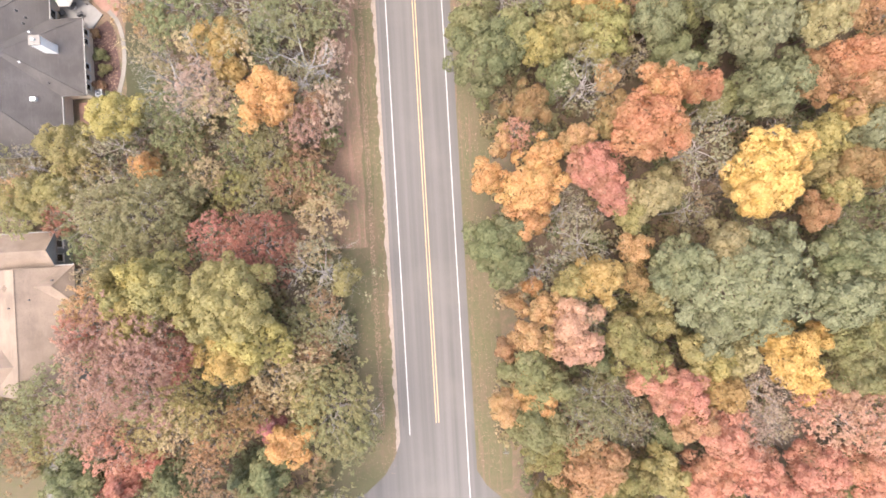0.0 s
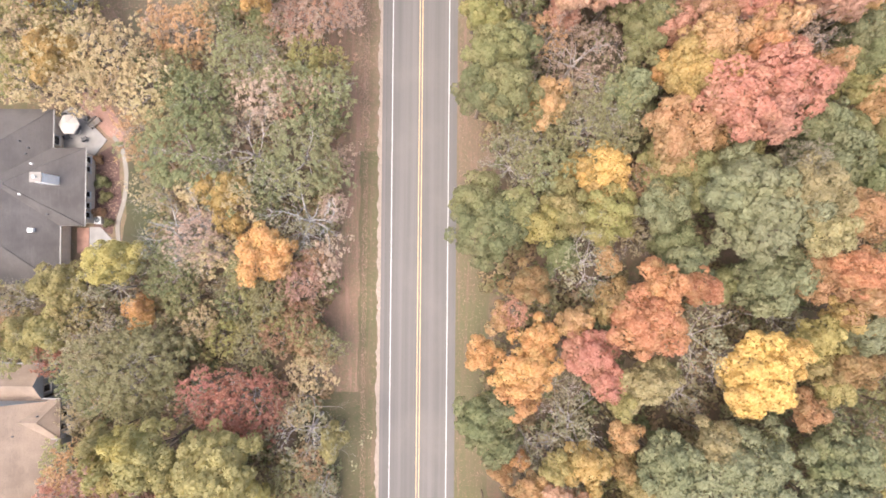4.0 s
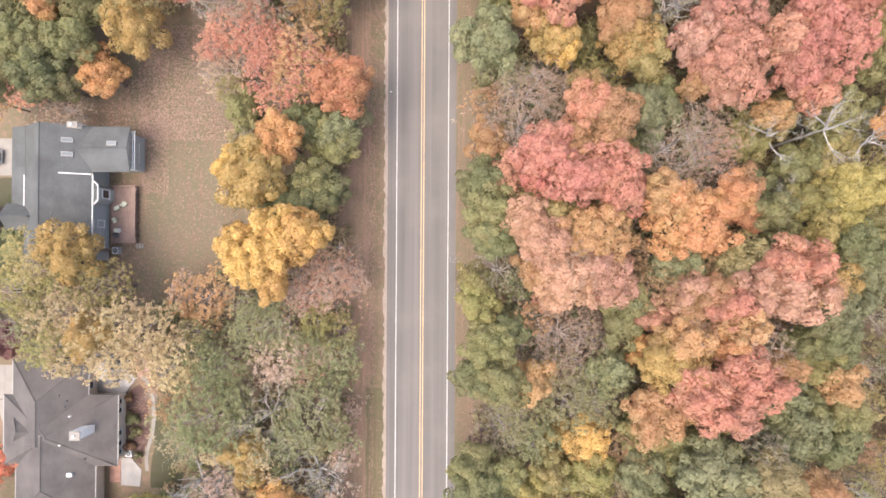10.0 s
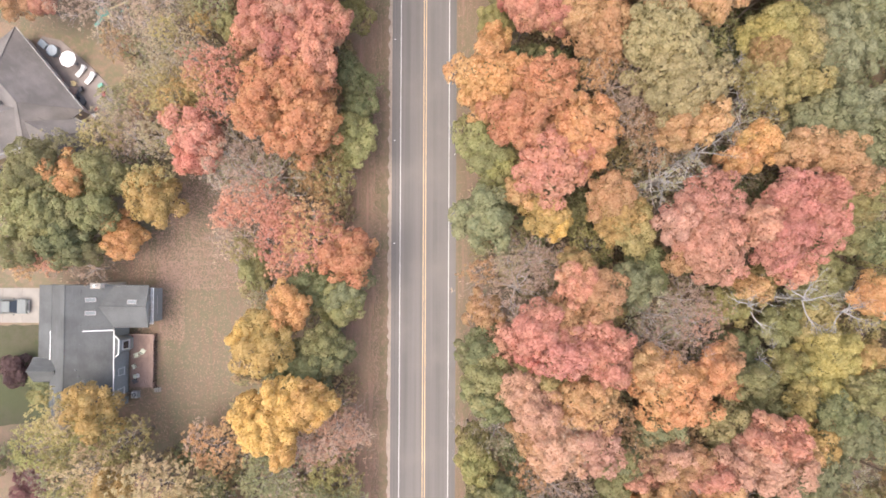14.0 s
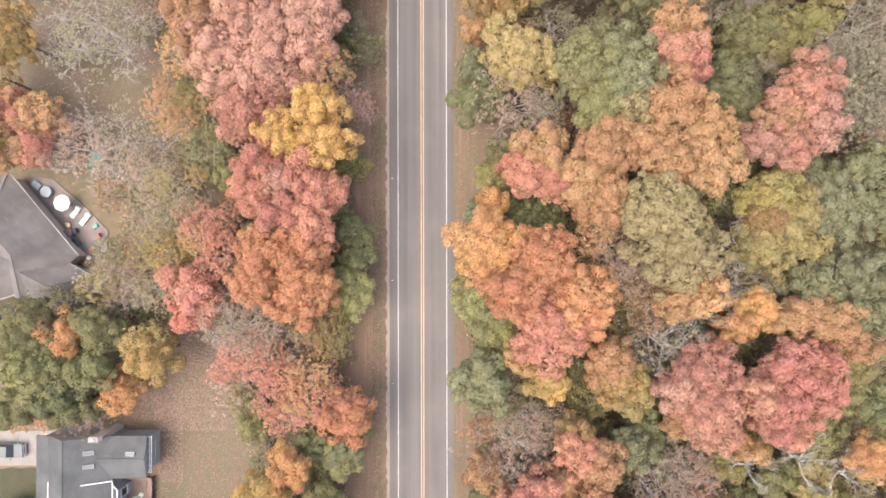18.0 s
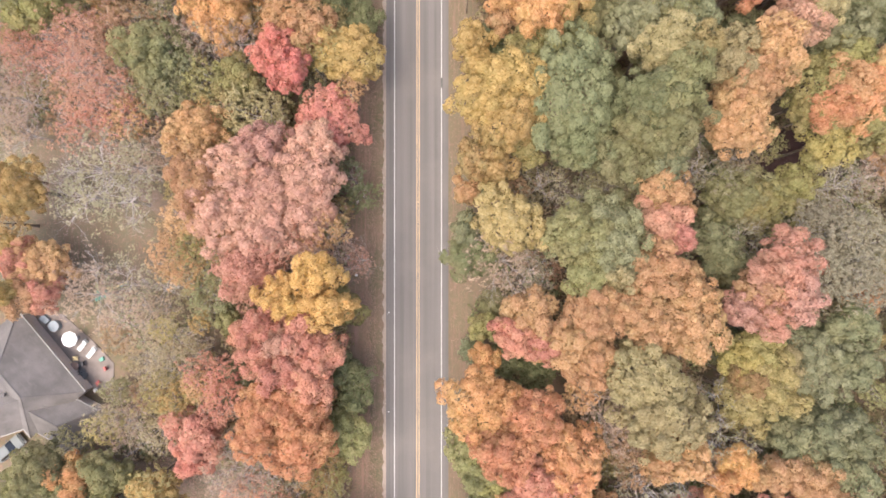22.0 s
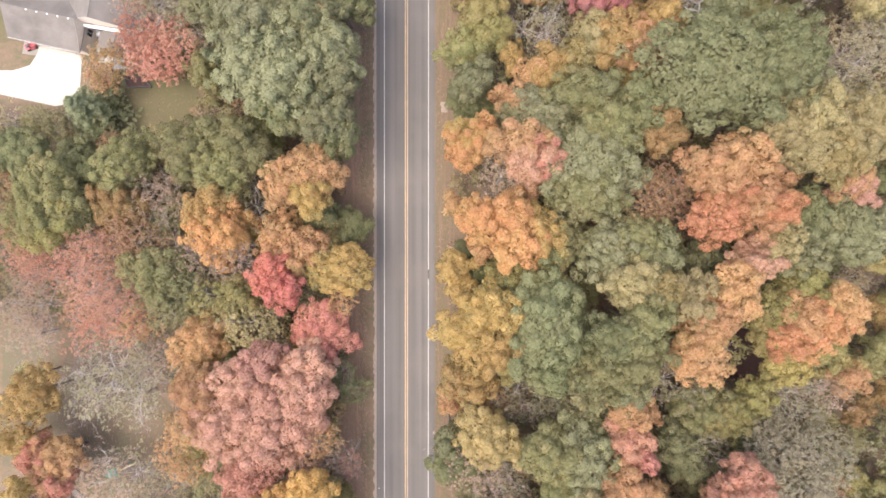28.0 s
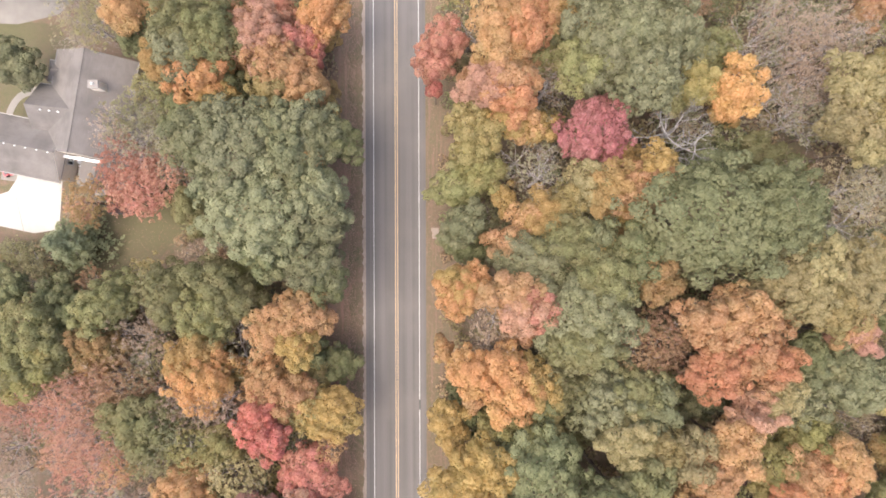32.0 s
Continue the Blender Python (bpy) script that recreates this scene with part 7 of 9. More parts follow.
tree("gl2", -47.0, 193.3, 1.8, 8.5)
tree("gy", 38.4, 193.3, 2.0, 8.8)
tree("rb", -15.7, 193.4, 4.2, 13.0)
tree("yg", 27.0, 193.4, 1.8, 8.4)
tree("pg3", -28.9, 193.5, 4.2, 13.0)
tree("ol", 66.1, 193.7, 4.2, 15.9)
tree("pg", -56.8, 193.7, 2.2, 10.7)
tree("yg", 48.0, 193.9, 2.4, 9.5)


# ---------------------------------------------------------------- houses
def placed(parent, name, bm, mat, m, label=""):
    """A part of a thing, given at its pose in the world."""
    up = Matrix.Identity(4)
    o = parent
    while o is not None:
        up = o.matrix_basis @ up
        o = o.parent
    return part(name, bm, mat, parent, label, up.inverted() @ m)


def roof_mesh(length, width, rise, hip_a, hip_b, roof_mat, wall_mat, thick=0.22, off=0.0):
    """A roof along x with its eaves at height 0 and its ridge off the middle by that much: a hip of that run at each end, or an upright gable where it is 0."""
    bm = bmesh.new()
    a, b, w = -length / 2, length / 2, width / 2
    lo = [bm.verts.new(p) for p in ((a, -w, -thick), (b, -w, -thick), (b, w, -thick), (a, w, -thick))]
    ev = [bm.verts.new(p) for p in ((a, -w, 0), (b, -w, 0), (b, w, 0), (a, w, 0))]
    ra, rb = bm.verts.new((a + hip_a, off, rise)), bm.verts.new((b - hip_b, off, rise))
    faces = [(ev[0], ev[1], rb, ra), (ev[2], ev[3], ra, rb)]
    ends = [(ev[3], ev[0], ra), (ev[1], ev[2], rb)]
    for f in faces:
        bm.faces.new(f)
    for f, hip in zip(ends, (hip_a, hip_b)):
        bm.faces.new(f).material_index = 0 if hip else 1
    bm.faces.new(lo[::-1])
    for k in range(4):
        j = (k + 1) % 4
        bm.faces.new((lo[k], lo[j], ev[j], ev[k])).material_index = 2
    return mesh_of("roof", bm, roof_mat, wall_mat, M_GUTTER)


def block(house, cx, cy, length, width, turn, eave, ridge, hip_a, hip_b, roof_mat, wall_mat, over=0.45, caps=True, gutter=None, off=0.0):
    """One wing of a house: a wall body and its roof with ridge caps and gutters along the eaves."""
    m = pose(cx, cy, 0, 0, 0, turn)
    a, w = length / 2 - over, width / 2 - over
    placed(house, "wall", box(bmesh.new(), -a, -w, 0, a, w, eave - 0.23), wall_mat, m)
    up = m @ Matrix.Translation((0, 0, eave))
    roof = placed(house, "roof", roof_mesh(length, width, ridge - eave, hip_a, hip_b, roof_mat, wall_mat, off=off), None, up)
    if caps:
        bm = bmesh.new()
        tube(bm, (-length / 2 + hip_a, off, ridge - eave - 0.02), (length / 2 - hip_b, off, ridge - eave - 0.02), 0.09, 0.09, 6)
        part("ridge_cap", bm, roof_mat, roof)
    for end, hip in ((-1, hip_a), (1, hip_b)):
        for s in (-1, 1):
            if hip:
                bm = tube(bmesh.new(), (end * (length / 2 - hip), 0, ridge - eave - 0.02), (end * length / 2, s * width / 2, 0.02), 0.08, 0.08, 6)
                part("hip_cap", bm, roof_mat, roof)
    for s in (-1, 1):
        bm = bmesh.new()
        y = s * (width / 2 + 0.07)
        box(bm, -length / 2, min(y - 0.06, y + 0.06), -0.16, length / 2, max(y - 0.06, y + 0.06), -0.02, 0.02)
        part("gutter", bm, gutter or M_GUTTER, roof)
    return roof


def window(house, x, y, z, w, h, turn=0.0, rows=1):
    """A white framed window in a wall that looks along local +x."""
    m = pose(x, y, z, 0, 0, turn)
    bm = bmesh.new()
    f = 0.12
    for y0, y1, z0, z1 in ((-w / 2, w / 2, -h / 2, -h / 2 + f), (-w / 2, w / 2, h / 2 - f, h / 2), (-w / 2, -w / 2 + f, -h / 2 + f, h / 2 - f), (w / 2 - f, w / 2, -h / 2 + f, h / 2 - f)):
        box(bm, -0.02, y0, z0, 0.07, y1, z1)
    for k in range(1, rows):
        y0 = -w / 2 + w * k / rows
        box(bm, -0.02, y0 - 0.04, -h / 2 + f, 0.06, y0 + 0.04, h / 2 - f)
    win = placed(house, "window", bm, M_TRIM, m, "white framed window")
    part("pane", box(bmesh.new(), -0.01, -w / 2 + f, -h / 2 + f, 0.025, w / 2 - f, h / 2 - f), M_GLASS, win, "dark window glass")
    part("sill", box(bmesh.new(), -0.02, -w / 2 - 0.05, -h / 2 - 0.06, 0.12, w / 2 + 0.05, -h / 2, 0.01), M_TRIM, win)
    return win


def chimney(house, x, y, w, d, z0, z1, mat, cap_mat):
    ch = placed(house, "chimney", box(bmesh.new(), -w / 2, -d / 2, z0, w / 2, d / 2, z1 - 0.12, 0.02), mat, pose(x, y, 0), "pale chimney shaft")
    part("chimney_cap", box(bmesh.new(), -w / 2 - 0.07, -d / 2 - 0.07, z1 - 0.12, w / 2 + 0.07, d / 2 + 0.07, z1, 0.02), cap_mat, ch)
    part("flue", tube(bmesh.new(), (0, 0, z1), (0, 0, z1 + 0.35), 0.16, 0.15, 10), M_TRIM, ch, "white metal flue")
    return ch


def roof_vents(house, spots, size=0.22, mat=None):
    for x, y, z in spots:
        placed(house, "roof_vent", box(bmesh.new(), -size, -size * 0.7, -0.3, size, size * 0.7, 0.12, 0.03), mat or M_TRIM, pose(x, y, z), "small roof vent")


def skylight(house, x, y, z, w, d, tilt=(0, 0)):
    m = pose(x, y, z, tilt[0], tilt[1], 0)
    bm = bmesh.new()
    for q in ((-w / 2, -d / 2, w / 2, -d / 2 + 0.07), (-w / 2, d / 2 - 0.07, w / 2, d / 2), (-w / 2, -d / 2 + 0.07, -w / 2 + 0.07, d / 2 - 0.07), (w / 2 - 0.07, -d / 2 + 0.07, w / 2, d / 2 - 0.07)):
        box(bm, q[0], q[1], -0.25, q[2], q[3], 0.14)
    s = placed(house, "skylight", bm, M_GUTTER, m, "grey framed skylight")
    part("pane", box(bmesh.new(), -w / 2 + 0.07, -d / 2 + 0.07, -0.2, w / 2 - 0.07, d / 2 - 0.07, 0.09), M_SKYPANE, s, "frosted skylight pane")


M_SKYPANE = plain("frosted_pane", (0.13, 0.14, 0.14), 0.2, var=0.05)

# brown-roofed house
h1 = thing("house", "house with tan brown shingle roof and blue grey siding", "house", (-45, -4, 0))
block(h1, -44.5, -5.8, 14.0, 8.8, 90, 4.0, 7.0, 0, 0, M_ROOF_BROWN, M_WALL_BLUE)
block(h1, -46.4, 3.1, 9.6, 4.2, 0, 4.0, 5.9, 0, 0, M_ROOF_BROWN, M_WALL_BLUE)
block(h1, -43.0, -0.8, 7.0, 4.3, 0, 4.3, 6.0, 0, 1.6, M_ROOF_BROWN, M_WALL_BLUE)
block(h1, -48.2, -9.4, 8.4, 5.4, 0, 4.0, 6.4, 0, 0, M_ROOF_BROWN, M_WALL_CREAM)
window(h1, -39.95, -0.3, 2.9, 1.3, 1.5, 0, 2)
window(h1, -39.95, -1.9, 2.9, 0.9, 1.5)
window(h1, -42.03, 3.9, 2.7, 1.0, 1.5)
window(h1, -42.03, 2.3, 2.7, 1.0, 1.5)
window(h1, -40.55, -5.0, 2.4, 1.4, 1.5, 0, 2)
window(h1, -40.55, -8.5, 2.4, 1.4, 1.5, 0, 2)
roof_vents(h1, [(-42.6, -5, 5.5), (-42.6, -7.5, 5.5), (-42.6, -10, 5.5), (-43.4, -2.2, 6.3), (-45.6, -3, 6.4), (-41.2, -0.2, 5.7)], 0.1, M_DARK)

# grey house with a white chimney, patio and garden
h2 = thing("house", "low grey-roofed house with white chimney and cream walls", "house", (-45, 25, 0))
block(h2, -45.0, 25.1, 8.9, 14.2, 90, 3.0, 6.2, 4.3, 4.3, M_ROOF_GREY, M_WALL_CREAM)
block(h2, -46.3, 28.4, 11.0, 9.4, 90, 3.0, 6.0, 1.0, 4.6, M_ROOF_GREY, M_WALL_CREAM)
block(h2, -45.6, 19.6, 11.2, 9.9, 90, 3.0, 6.1, 4.6, 0, M_ROOF_GREY, M_WALL_CREAM)
block(h2, -48.6, 25.4, 4.6, 4.3, 0, 3.1, 5.2, 1.8, 0, M_ROOF_GREY, M_WALL_CREAM)
chimney(h2, -40.75, 25.65, 1.15, 0.95, 3.9, 7.4, M_CHIMNEY, M_CONCRETE)
for y in (22.0, 23.1, 24.4, 27.3, 28.4):
    window(h2, -38.32, y, 1.7, 0.85, 1.2)
window(h2, -41.9, 30.6, 1.9, 1.2, 1.4)
roof_vents(h2, [(-42.6, 27.4, 5.25), (-43.6, 24.0, 5.6)], 0.12)
roof_vents(h2, [(-42.9, 20.1, 4.65)], 0.33)
roof_vents(h2, [(-43.2, 29.2, 4.9), (-43.4, 28.5, 5.0), (-44.0, 29.9, 5.2), (-41.3, 21.9, 4.35)], 0.1, M_DARK)

single("patio", slab([(-42.2, 29.4), (-38.5, 29.0), (-37.0, 31.0), (-41.0, 35.0), (-42.4, 34.2)], 0, 0.12), M_FLAG, "grey flagstone patio behind a house", "patio", "structure")
single("brick_terrace", slab([(-40.6, 35.4), (-36.9, 31.4), (-35.4, 30.6), (-34.9, 32.2), (-37.9, 36.9), (-39.6, 37.2)], 0, 0.035), M_BRICK, "reddish brick paved terrace", "terrace", "structure")
single("porch_floor", slab([(-40.3, 17.6), (-38.9, 17.6), (-38.9, 20.6), (-40.3, 20.6)], 0, 0.15), M_BRICK, "red brick porch floor", "porch", "structure")
single("side_walk", slab([(-38.9, 17.2), (-36.4, 17.0), (-36.2, 19.2), (-37.6, 20.7), (-38.9, 20.7)], 0, 0.08), M_FLAG, "grey paved walk beside a house", "path", "structure")
patch("garden_bed", [(-38.4, 20.8), (-36.2, 20.0), (-35.3, 24.0), (-35.4, 28.2), (-36.6, 30.4), (-38.4, 28.8)], M_MULCH, 0.014, "mulched garden bed with shrubs", "garden bed")


def ribbon(points, width, z=0.05):
    """A path of that width along a smooth line through the points."""
    line = []
    for k in range(len(points) - 1):
        p0, p1, p2, p3 = (Vector(points[min(max(i, 0), len(points) - 1)]) for i in (k - 1, k, k + 1, k + 2))
        for s in range(6):
            t = s / 6
            line.append(0.5 * (2 * p1 + (p2 - p0) * t + (2 * p0 - 5 * p1 + 4 * p2 - p3) * t * t + (3 * p1 - p0 - 3 * p2 + p3) * t**3))
    line.append(Vector(points[-1]))
    left, right = [], []
    for k, p in enumerate(line):
        d = (line[min(k + 1, len(line) - 1)] - line[max(k - 1, 0)]).normalized()
        side = Vector((-d.y, d.x)) * width / 2
        left.append(p + side), right.append(p - side)
    bm = bmesh.new()
    rows = [[bm.verts.new((*q, h)) for q, h in ((a, 0), (a, z), (b, z), (b, 0))] for a, b in zip(left, right)]
    for a, b in zip(rows, rows[1:]):
        for k in range(3):
            bm.faces.new((a[k], a[k + 1], b[k + 1], b[k]))
    return bm


def paving(name, x0, y0, x1, y1, nx, ny, mat, label):
    """A drive of cast panels with open joints, over a gravel bed."""
    bed = single(name, slab([(x0, y0), (x1, y0), (x1, y1), (x0, y1)], 0, 0.03), M_GRAVEL, label, "driveway", "structure")
    w, d = (x1 - x0) / nx, (y1 - y0) / ny
    me = mesh_of("panel", box(bmesh.new(), 0.015, 0.015, 0.031, w - 0.015, d - 0.015, 0.06), mat)
    for i in range(nx):
        for j in range(ny):
            part("panel", me, None, bed, at=Matrix.Translation((x0 + w * i, y0 + d * j, 0)))
    return bed


single("garden_path", ribbon([(-36.3, 31.4), (-35.2, 29.8), (-34.7, 27.0), (-34.9, 24.0), (-35.6, 21.2), (-35.5, 19.0)], 0.5), M_CONCRETE, "narrow curved pale garden path", "path", "structure")
single("front_path", ribbon([(-54.4, 28.2), (-53.9, 25.8), (-52.8, 24.0), (-51.2, 23.4)], 1.1), M_CONCRETE, "curved concrete front path", "path", "structure")
paving("driveway_garage", -75, 28.3, -51, 32.7, 8, 2, M_CONCRETE, "pale concrete driveway at a garage")
single("driveway_corner", slab([(-46.4, -40), (-41.6, -40), (-42.6, -24), (-44.4, -20.0), (-46.6, -19.0)], 0, 0.04), M_CONCRETE, "grey gravelled driveway between trees", "driveway", "structure")


def umbrella(x, y, z, r, sides, canvas, label):
    """A patio umbrella: foot, pole, ribs and a canopy of that many panels."""
    u = thing("patio_umbrella", label, "umbrella", (x, y, 0.12))
    part("pole", tube(bmesh.new(), (0, 0, 0), (0, 0, z - 0.05), 0.025, 0.025, 8), M_METAL, u)
    part("base_plate", tube(bmesh.new(), (0, 0, 0), (0, 0, 0.08), 0.28, 0.24, 14), M_DARK, u)
    bm = bmesh.new()
    top = bm.verts.new((0, 0, z))
    mid = [bm.verts.new((r * 0.55 * math.cos(a), r * 0.55 * math.sin(a), z - 0.20)) for a in (6.2832 * k / sides for k in range(sides))]
    rim = [bm.verts.new((r * math.cos(a), r * math.sin(a), z - 0.42)) for a in (6.2832 * k / sides for k in range(sides))]
    hem = [bm.verts.new((r * math.cos(a), r * math.sin(a), z - 0.54)) for a in (6.2832 * k / sides for k in range(sides))]
    for k in range(sides):
        j = (k + 1) % sides
        bm.faces.new((top, mid[k], mid[j]))
        bm.faces.new((mid[k], rim[k], rim[j], mid[j]))
        bm.faces.new((rim[k], hem[k], hem[j], rim[j]))
    part("canopy", bm, canvas, u)
    for k in range(sides):
        a = 6.2832 * k / sides
        part("rib", tube(bmesh.new(), (0, 0, z - 0.06), (r * math.cos(a), r * math.sin(a), z - 0.45), 0.012, 0.012, 5), M_METAL, u)
    part("finial", tube(bmesh.new(), (0, 0, z - 0.02), (0, 0, z + 0.10), 0.03, 0.015, 8), M_METAL, u)
    return u


umbrella(-40.3, 32.4, 2.5, 1.25, 6, M_CANVAS2, "open beige grey six-sided patio umbrella")


def chair(x, y, z, turn, mat, label, group="patio chairs"):
    c = thing("patio_chair", label, "chair", (x, y, z), turn, group)
    part("seat", box(bmesh.new(), -0.27, -0.26, 0.38, 0.27, 0.28, 0.44, 0.02), mat, c)
    part("backrest", box(bmesh.new(), -0.27, 0.24, 0.44, 0.27, 0.32, 0.95, 0.02), mat, c)
    for sx in (-0.24, 0.24):
        part("armrest", box(bmesh.new(), sx - 0.04, -0.24, 0.62, sx + 0.04, 0.26, 0.66, 0.01), mat, c)
        for sy in (-0.22, 0.24):
            part("leg", tube(bmesh.new(), (sx, sy, 0), (sx, sy, 0.63), 0.022, 0.022, 6), mat, c)
    return c


def lounger(x, y, z, turn, label):
    c = thing("sun_lounger", label, "lounger", (x, y, z), turn, "loungers on the patio")
    part("frame", box(bmesh.new(), -0.32, -0.95, 0.28, 0.32, 0.95, 0.33, 0.01), M_METAL, c)
    for k in range(9):
        part("slat", box(bmesh.new(), -0.29, -0.9 + 0.13 * k, 0.333, 0.29, -0.81 + 0.13 * k, 0.37, 0.008), M_CANVAS, c)
    part("backrest", box(bmesh.new(), -0.3, 0, 0, 0.3, 0.68, 0.05, 0.01), M_CANVAS, c, at=pose(0, 0.28, 0.36, 32, 0, 0))
    for sx in (-0.28, 0.28):
        for sy in (-0.8, 0.8):
            part("leg", tube(bmesh.new(), (sx, sy, 0), (sx, sy, 0.3), 0.02, 0.02, 6), M_METAL, c)
    return c


def table(x, y, z, r, label, mat):
    c = thing("patio_table", label, "table", (x, y, z))
    part("tabletop", tube(bmesh.new(), (0, 0, 0.70), (0, 0, 0.74), r, r, 20), mat, c)
    part("pedestal", tube(bmesh.new(), (0, 0, 0.04), (0, 0, 0.70), 0.05, 0.04, 8), M_METAL, c)
    part("foot", tube(bmesh.new(), (0, 0, 0), (0, 0, 0.04), 0.3, 0.25, 14), M_METAL, c)
    return c


def air_conditioner(x, y, label="boxy outdoor air conditioner beside a house wall"):
    c = thing("air_conditioner", label, "air conditioner", (x, y, 0))
    part("pad", box(bmesh.new(), -0.55, -0.55, 0, 0.55, 0.55, 0.09, 0.02), M_CONCRETE, c)
    part("casing", box(bmesh.new(), -0.42, -0.42, 0.09, 0.42, 0.42, 0.85, 0.04), M_METAL, c)
    part("fan_well", tube(bmesh.new(), (0, 0, 0.852), (0, 0, 0.875), 0.32, 0.32, 18), M_DARK, c, "dark round fan well")
    for k in range(4):
        a = k * 0.785
        part("grille_bar", tube(bmesh.new(), (-0.33 * math.cos(a), -0.33 * math.sin(a), 0.89), (0.33 * math.cos(a), 0.33 * math.sin(a), 0.89), 0.012, 0.012, 5), M_METAL, c)
    return c


air_conditioner(-37.6, 21.5)
for x, y, a in ((-41.6, 33.6, 20), (-39.2, 33.4, 250), (-41.4, 31.2, 120), (-39.4, 31.0, 200)):
    chair(x, y, 0.12, a, M_DARK, "dark metal patio chair under the umbrella")
table(-40.3, 32.4 - 0.45, 0.12, 0.5, "round dark patio table", M_DARK)
bench = thing("garden_bench", "pale wooden slatted garden bench", "bench", (-38.3, 32.9, 0.12), 40)
for k in range(4):
    part("slat", box(bmesh.new(), -0.75, -0.3 + 0.16 * k, 0.42, 0.75, -0.18 + 0.16 * k, 0.46, 0.01), M_CONCRETE, bench)
part("backrest", box(bmesh.new(), -0.75, 0.34, 0.46, 0.75, 0.40, 0.9, 0.02), M_CONCRETE, bench)
for sx in (-0.68, 0.68):
    part("leg", box(bmesh.new(), sx - 0.04, -0.3, 0, sx + 0.04, 0.36, 0.42, 0.01), M_CONCRETE, bench)

# dark slate house with deck, driveway and pickup
h3 = thing("house", "dark slate-roofed house with green grey siding and white trim", "house", (-45, 54, 0))
block(h3, -44.35, 54.35, 16.9, 8.2, 90, 5.0, 7.5, 0, 0, M_ROOF_DARK, M_WALL_GREEN, gutter=M_ROOF_DARK, off=0.85)
placed(h3, "gutter", box(bmesh.new(), -40.24, 45.9, 4.86, -40.12, 56.9, 5.0, 0.02), M_TRIM, Matrix.Identity(4), "white gutter")
placed(h3, "flashing", box(bmesh.new(), -1.75, -0.06, -0.02, 1.75, 0.06, 0.09, 0.01), M_TRIM, pose(-41.8, 56.9, 5.83, 0, 26.8, 0), "white flashing strip")
placed(h3, "gutter", box(bmesh.new(), -48.5, 53.0, 5.03, -48.38, 56.8, 5.12, 0.02), M_TRIM, Matrix.Identity(4), "white gutter")
block(h3, -40.6, 60.0, 9.8, 5.3, 0, 5.0, 5.8, 0, 0, M_ROOF_DARK, M_WALL_GREEN, gutter=M_ROOF_DARK)
# the lower roof over the entry, on the west side
placed(h3, "wall", box(bmesh.new(), -49.75, 53.4, 0, -48.0, 62.4, 4.3), M_WALL_GREEN, Matrix.Identity(4))
placed(h3, "porch_roof", box(bmesh.new(), -1.05, -4.95, -0.08, 1.05, 4.95, 0.08, 0.02), M_ROOF_DARK, pose(-49.3, 57.8, 4.78, 0, -16, 0))
block(h3, -49.0, 51.7, 3.6, 3.0, 0, 4.9, 6.3, 0, 0, M_ROOF_DARK, M_WALL_GREEN, gutter=M_ROOF_DARK)
bay_plan = [(-40.9, 53.4), (-39.85, 54.0), (-39.85, 55.4), (-40.9, 56.0)]
placed(h3, "bay", slab(bay_plan, 0, 4.6), M_WALL_GREEN, Matrix.Identity(4), "angled projecting bay with white trim")
placed(h3, "bay_trim", slab([(-40.36, 53.0), (-39.6, 53.75), (-39.6, 55.65), (-40.36, 56.4)], 4.605, 4.80), M_TRIM, Matrix.Identity(4), "white trim board")
placed(h3, "bay_roof", slab([(-40.36, 53.15), (-39.72, 53.82), (-39.72, 55.58), (-40.36, 56.25)], 4.80, 4.90), M_ROOF_DARK, Matrix.Identity(4))
window(h3, -39.84, 54.7, 2.6, 1.2, 1.7)
for y in (48.3, 51.0):
    window(h3, -40.74, y, 2.0, 1.0, 1.6)
    window(h3, -40.74, y, 4.2, 1.0, 0.8)
window(h3, -36.24, 60.0, 2.5, 2.4, 1.8, 0, 3)
chimney(h3, -41.8, 62.7, 1.2, 0.6, 0, 6.6, M_WALL_CREAM, M_CONCRETE)
skylight(h3, -42.6, 60.9, 6.25, 1.25, 0.55, (0, 27))
skylight(h3, -42.6, 59.2, 6.25, 1.25, 0.55, (0, 27))
skylight(h3, -37.5, 60.6, 5.68, 1.2, 0.55, (-17, 0))
roof_vents(h3, [(-44.0, 52.0, 6.95), (-43.7, 51.2, 6.8), (-43.2, 50.6, 6.55)], 0.12, M_DARK)
roof_vents(h3, [(-43.6, 57.6, 6.7), (-43.6, 55.2, 6.7), (-43.6, 62.0, 6.7)], 0.07, M_DARK)
balcony = thing("balcony_rail", "white slatted railing on a house end wall", "railing", (-35.9, 60, 0))
for x in (-0.28, 0.1, 0.36):
    part("rail", box(bmesh.new(), x - 0.05, -2.4, 3.98, x + 0.05, 2.4, 4.10, 0.01), M_TRIM, balcony)
for k in range(6):
    y = -2.35 + 0.94 * k
    part("crossbar", box(bmesh.new(), -0.36, y - 0.04, 3.9, 0.42, y + 0.04, 3.975), M_TRIM, balcony)

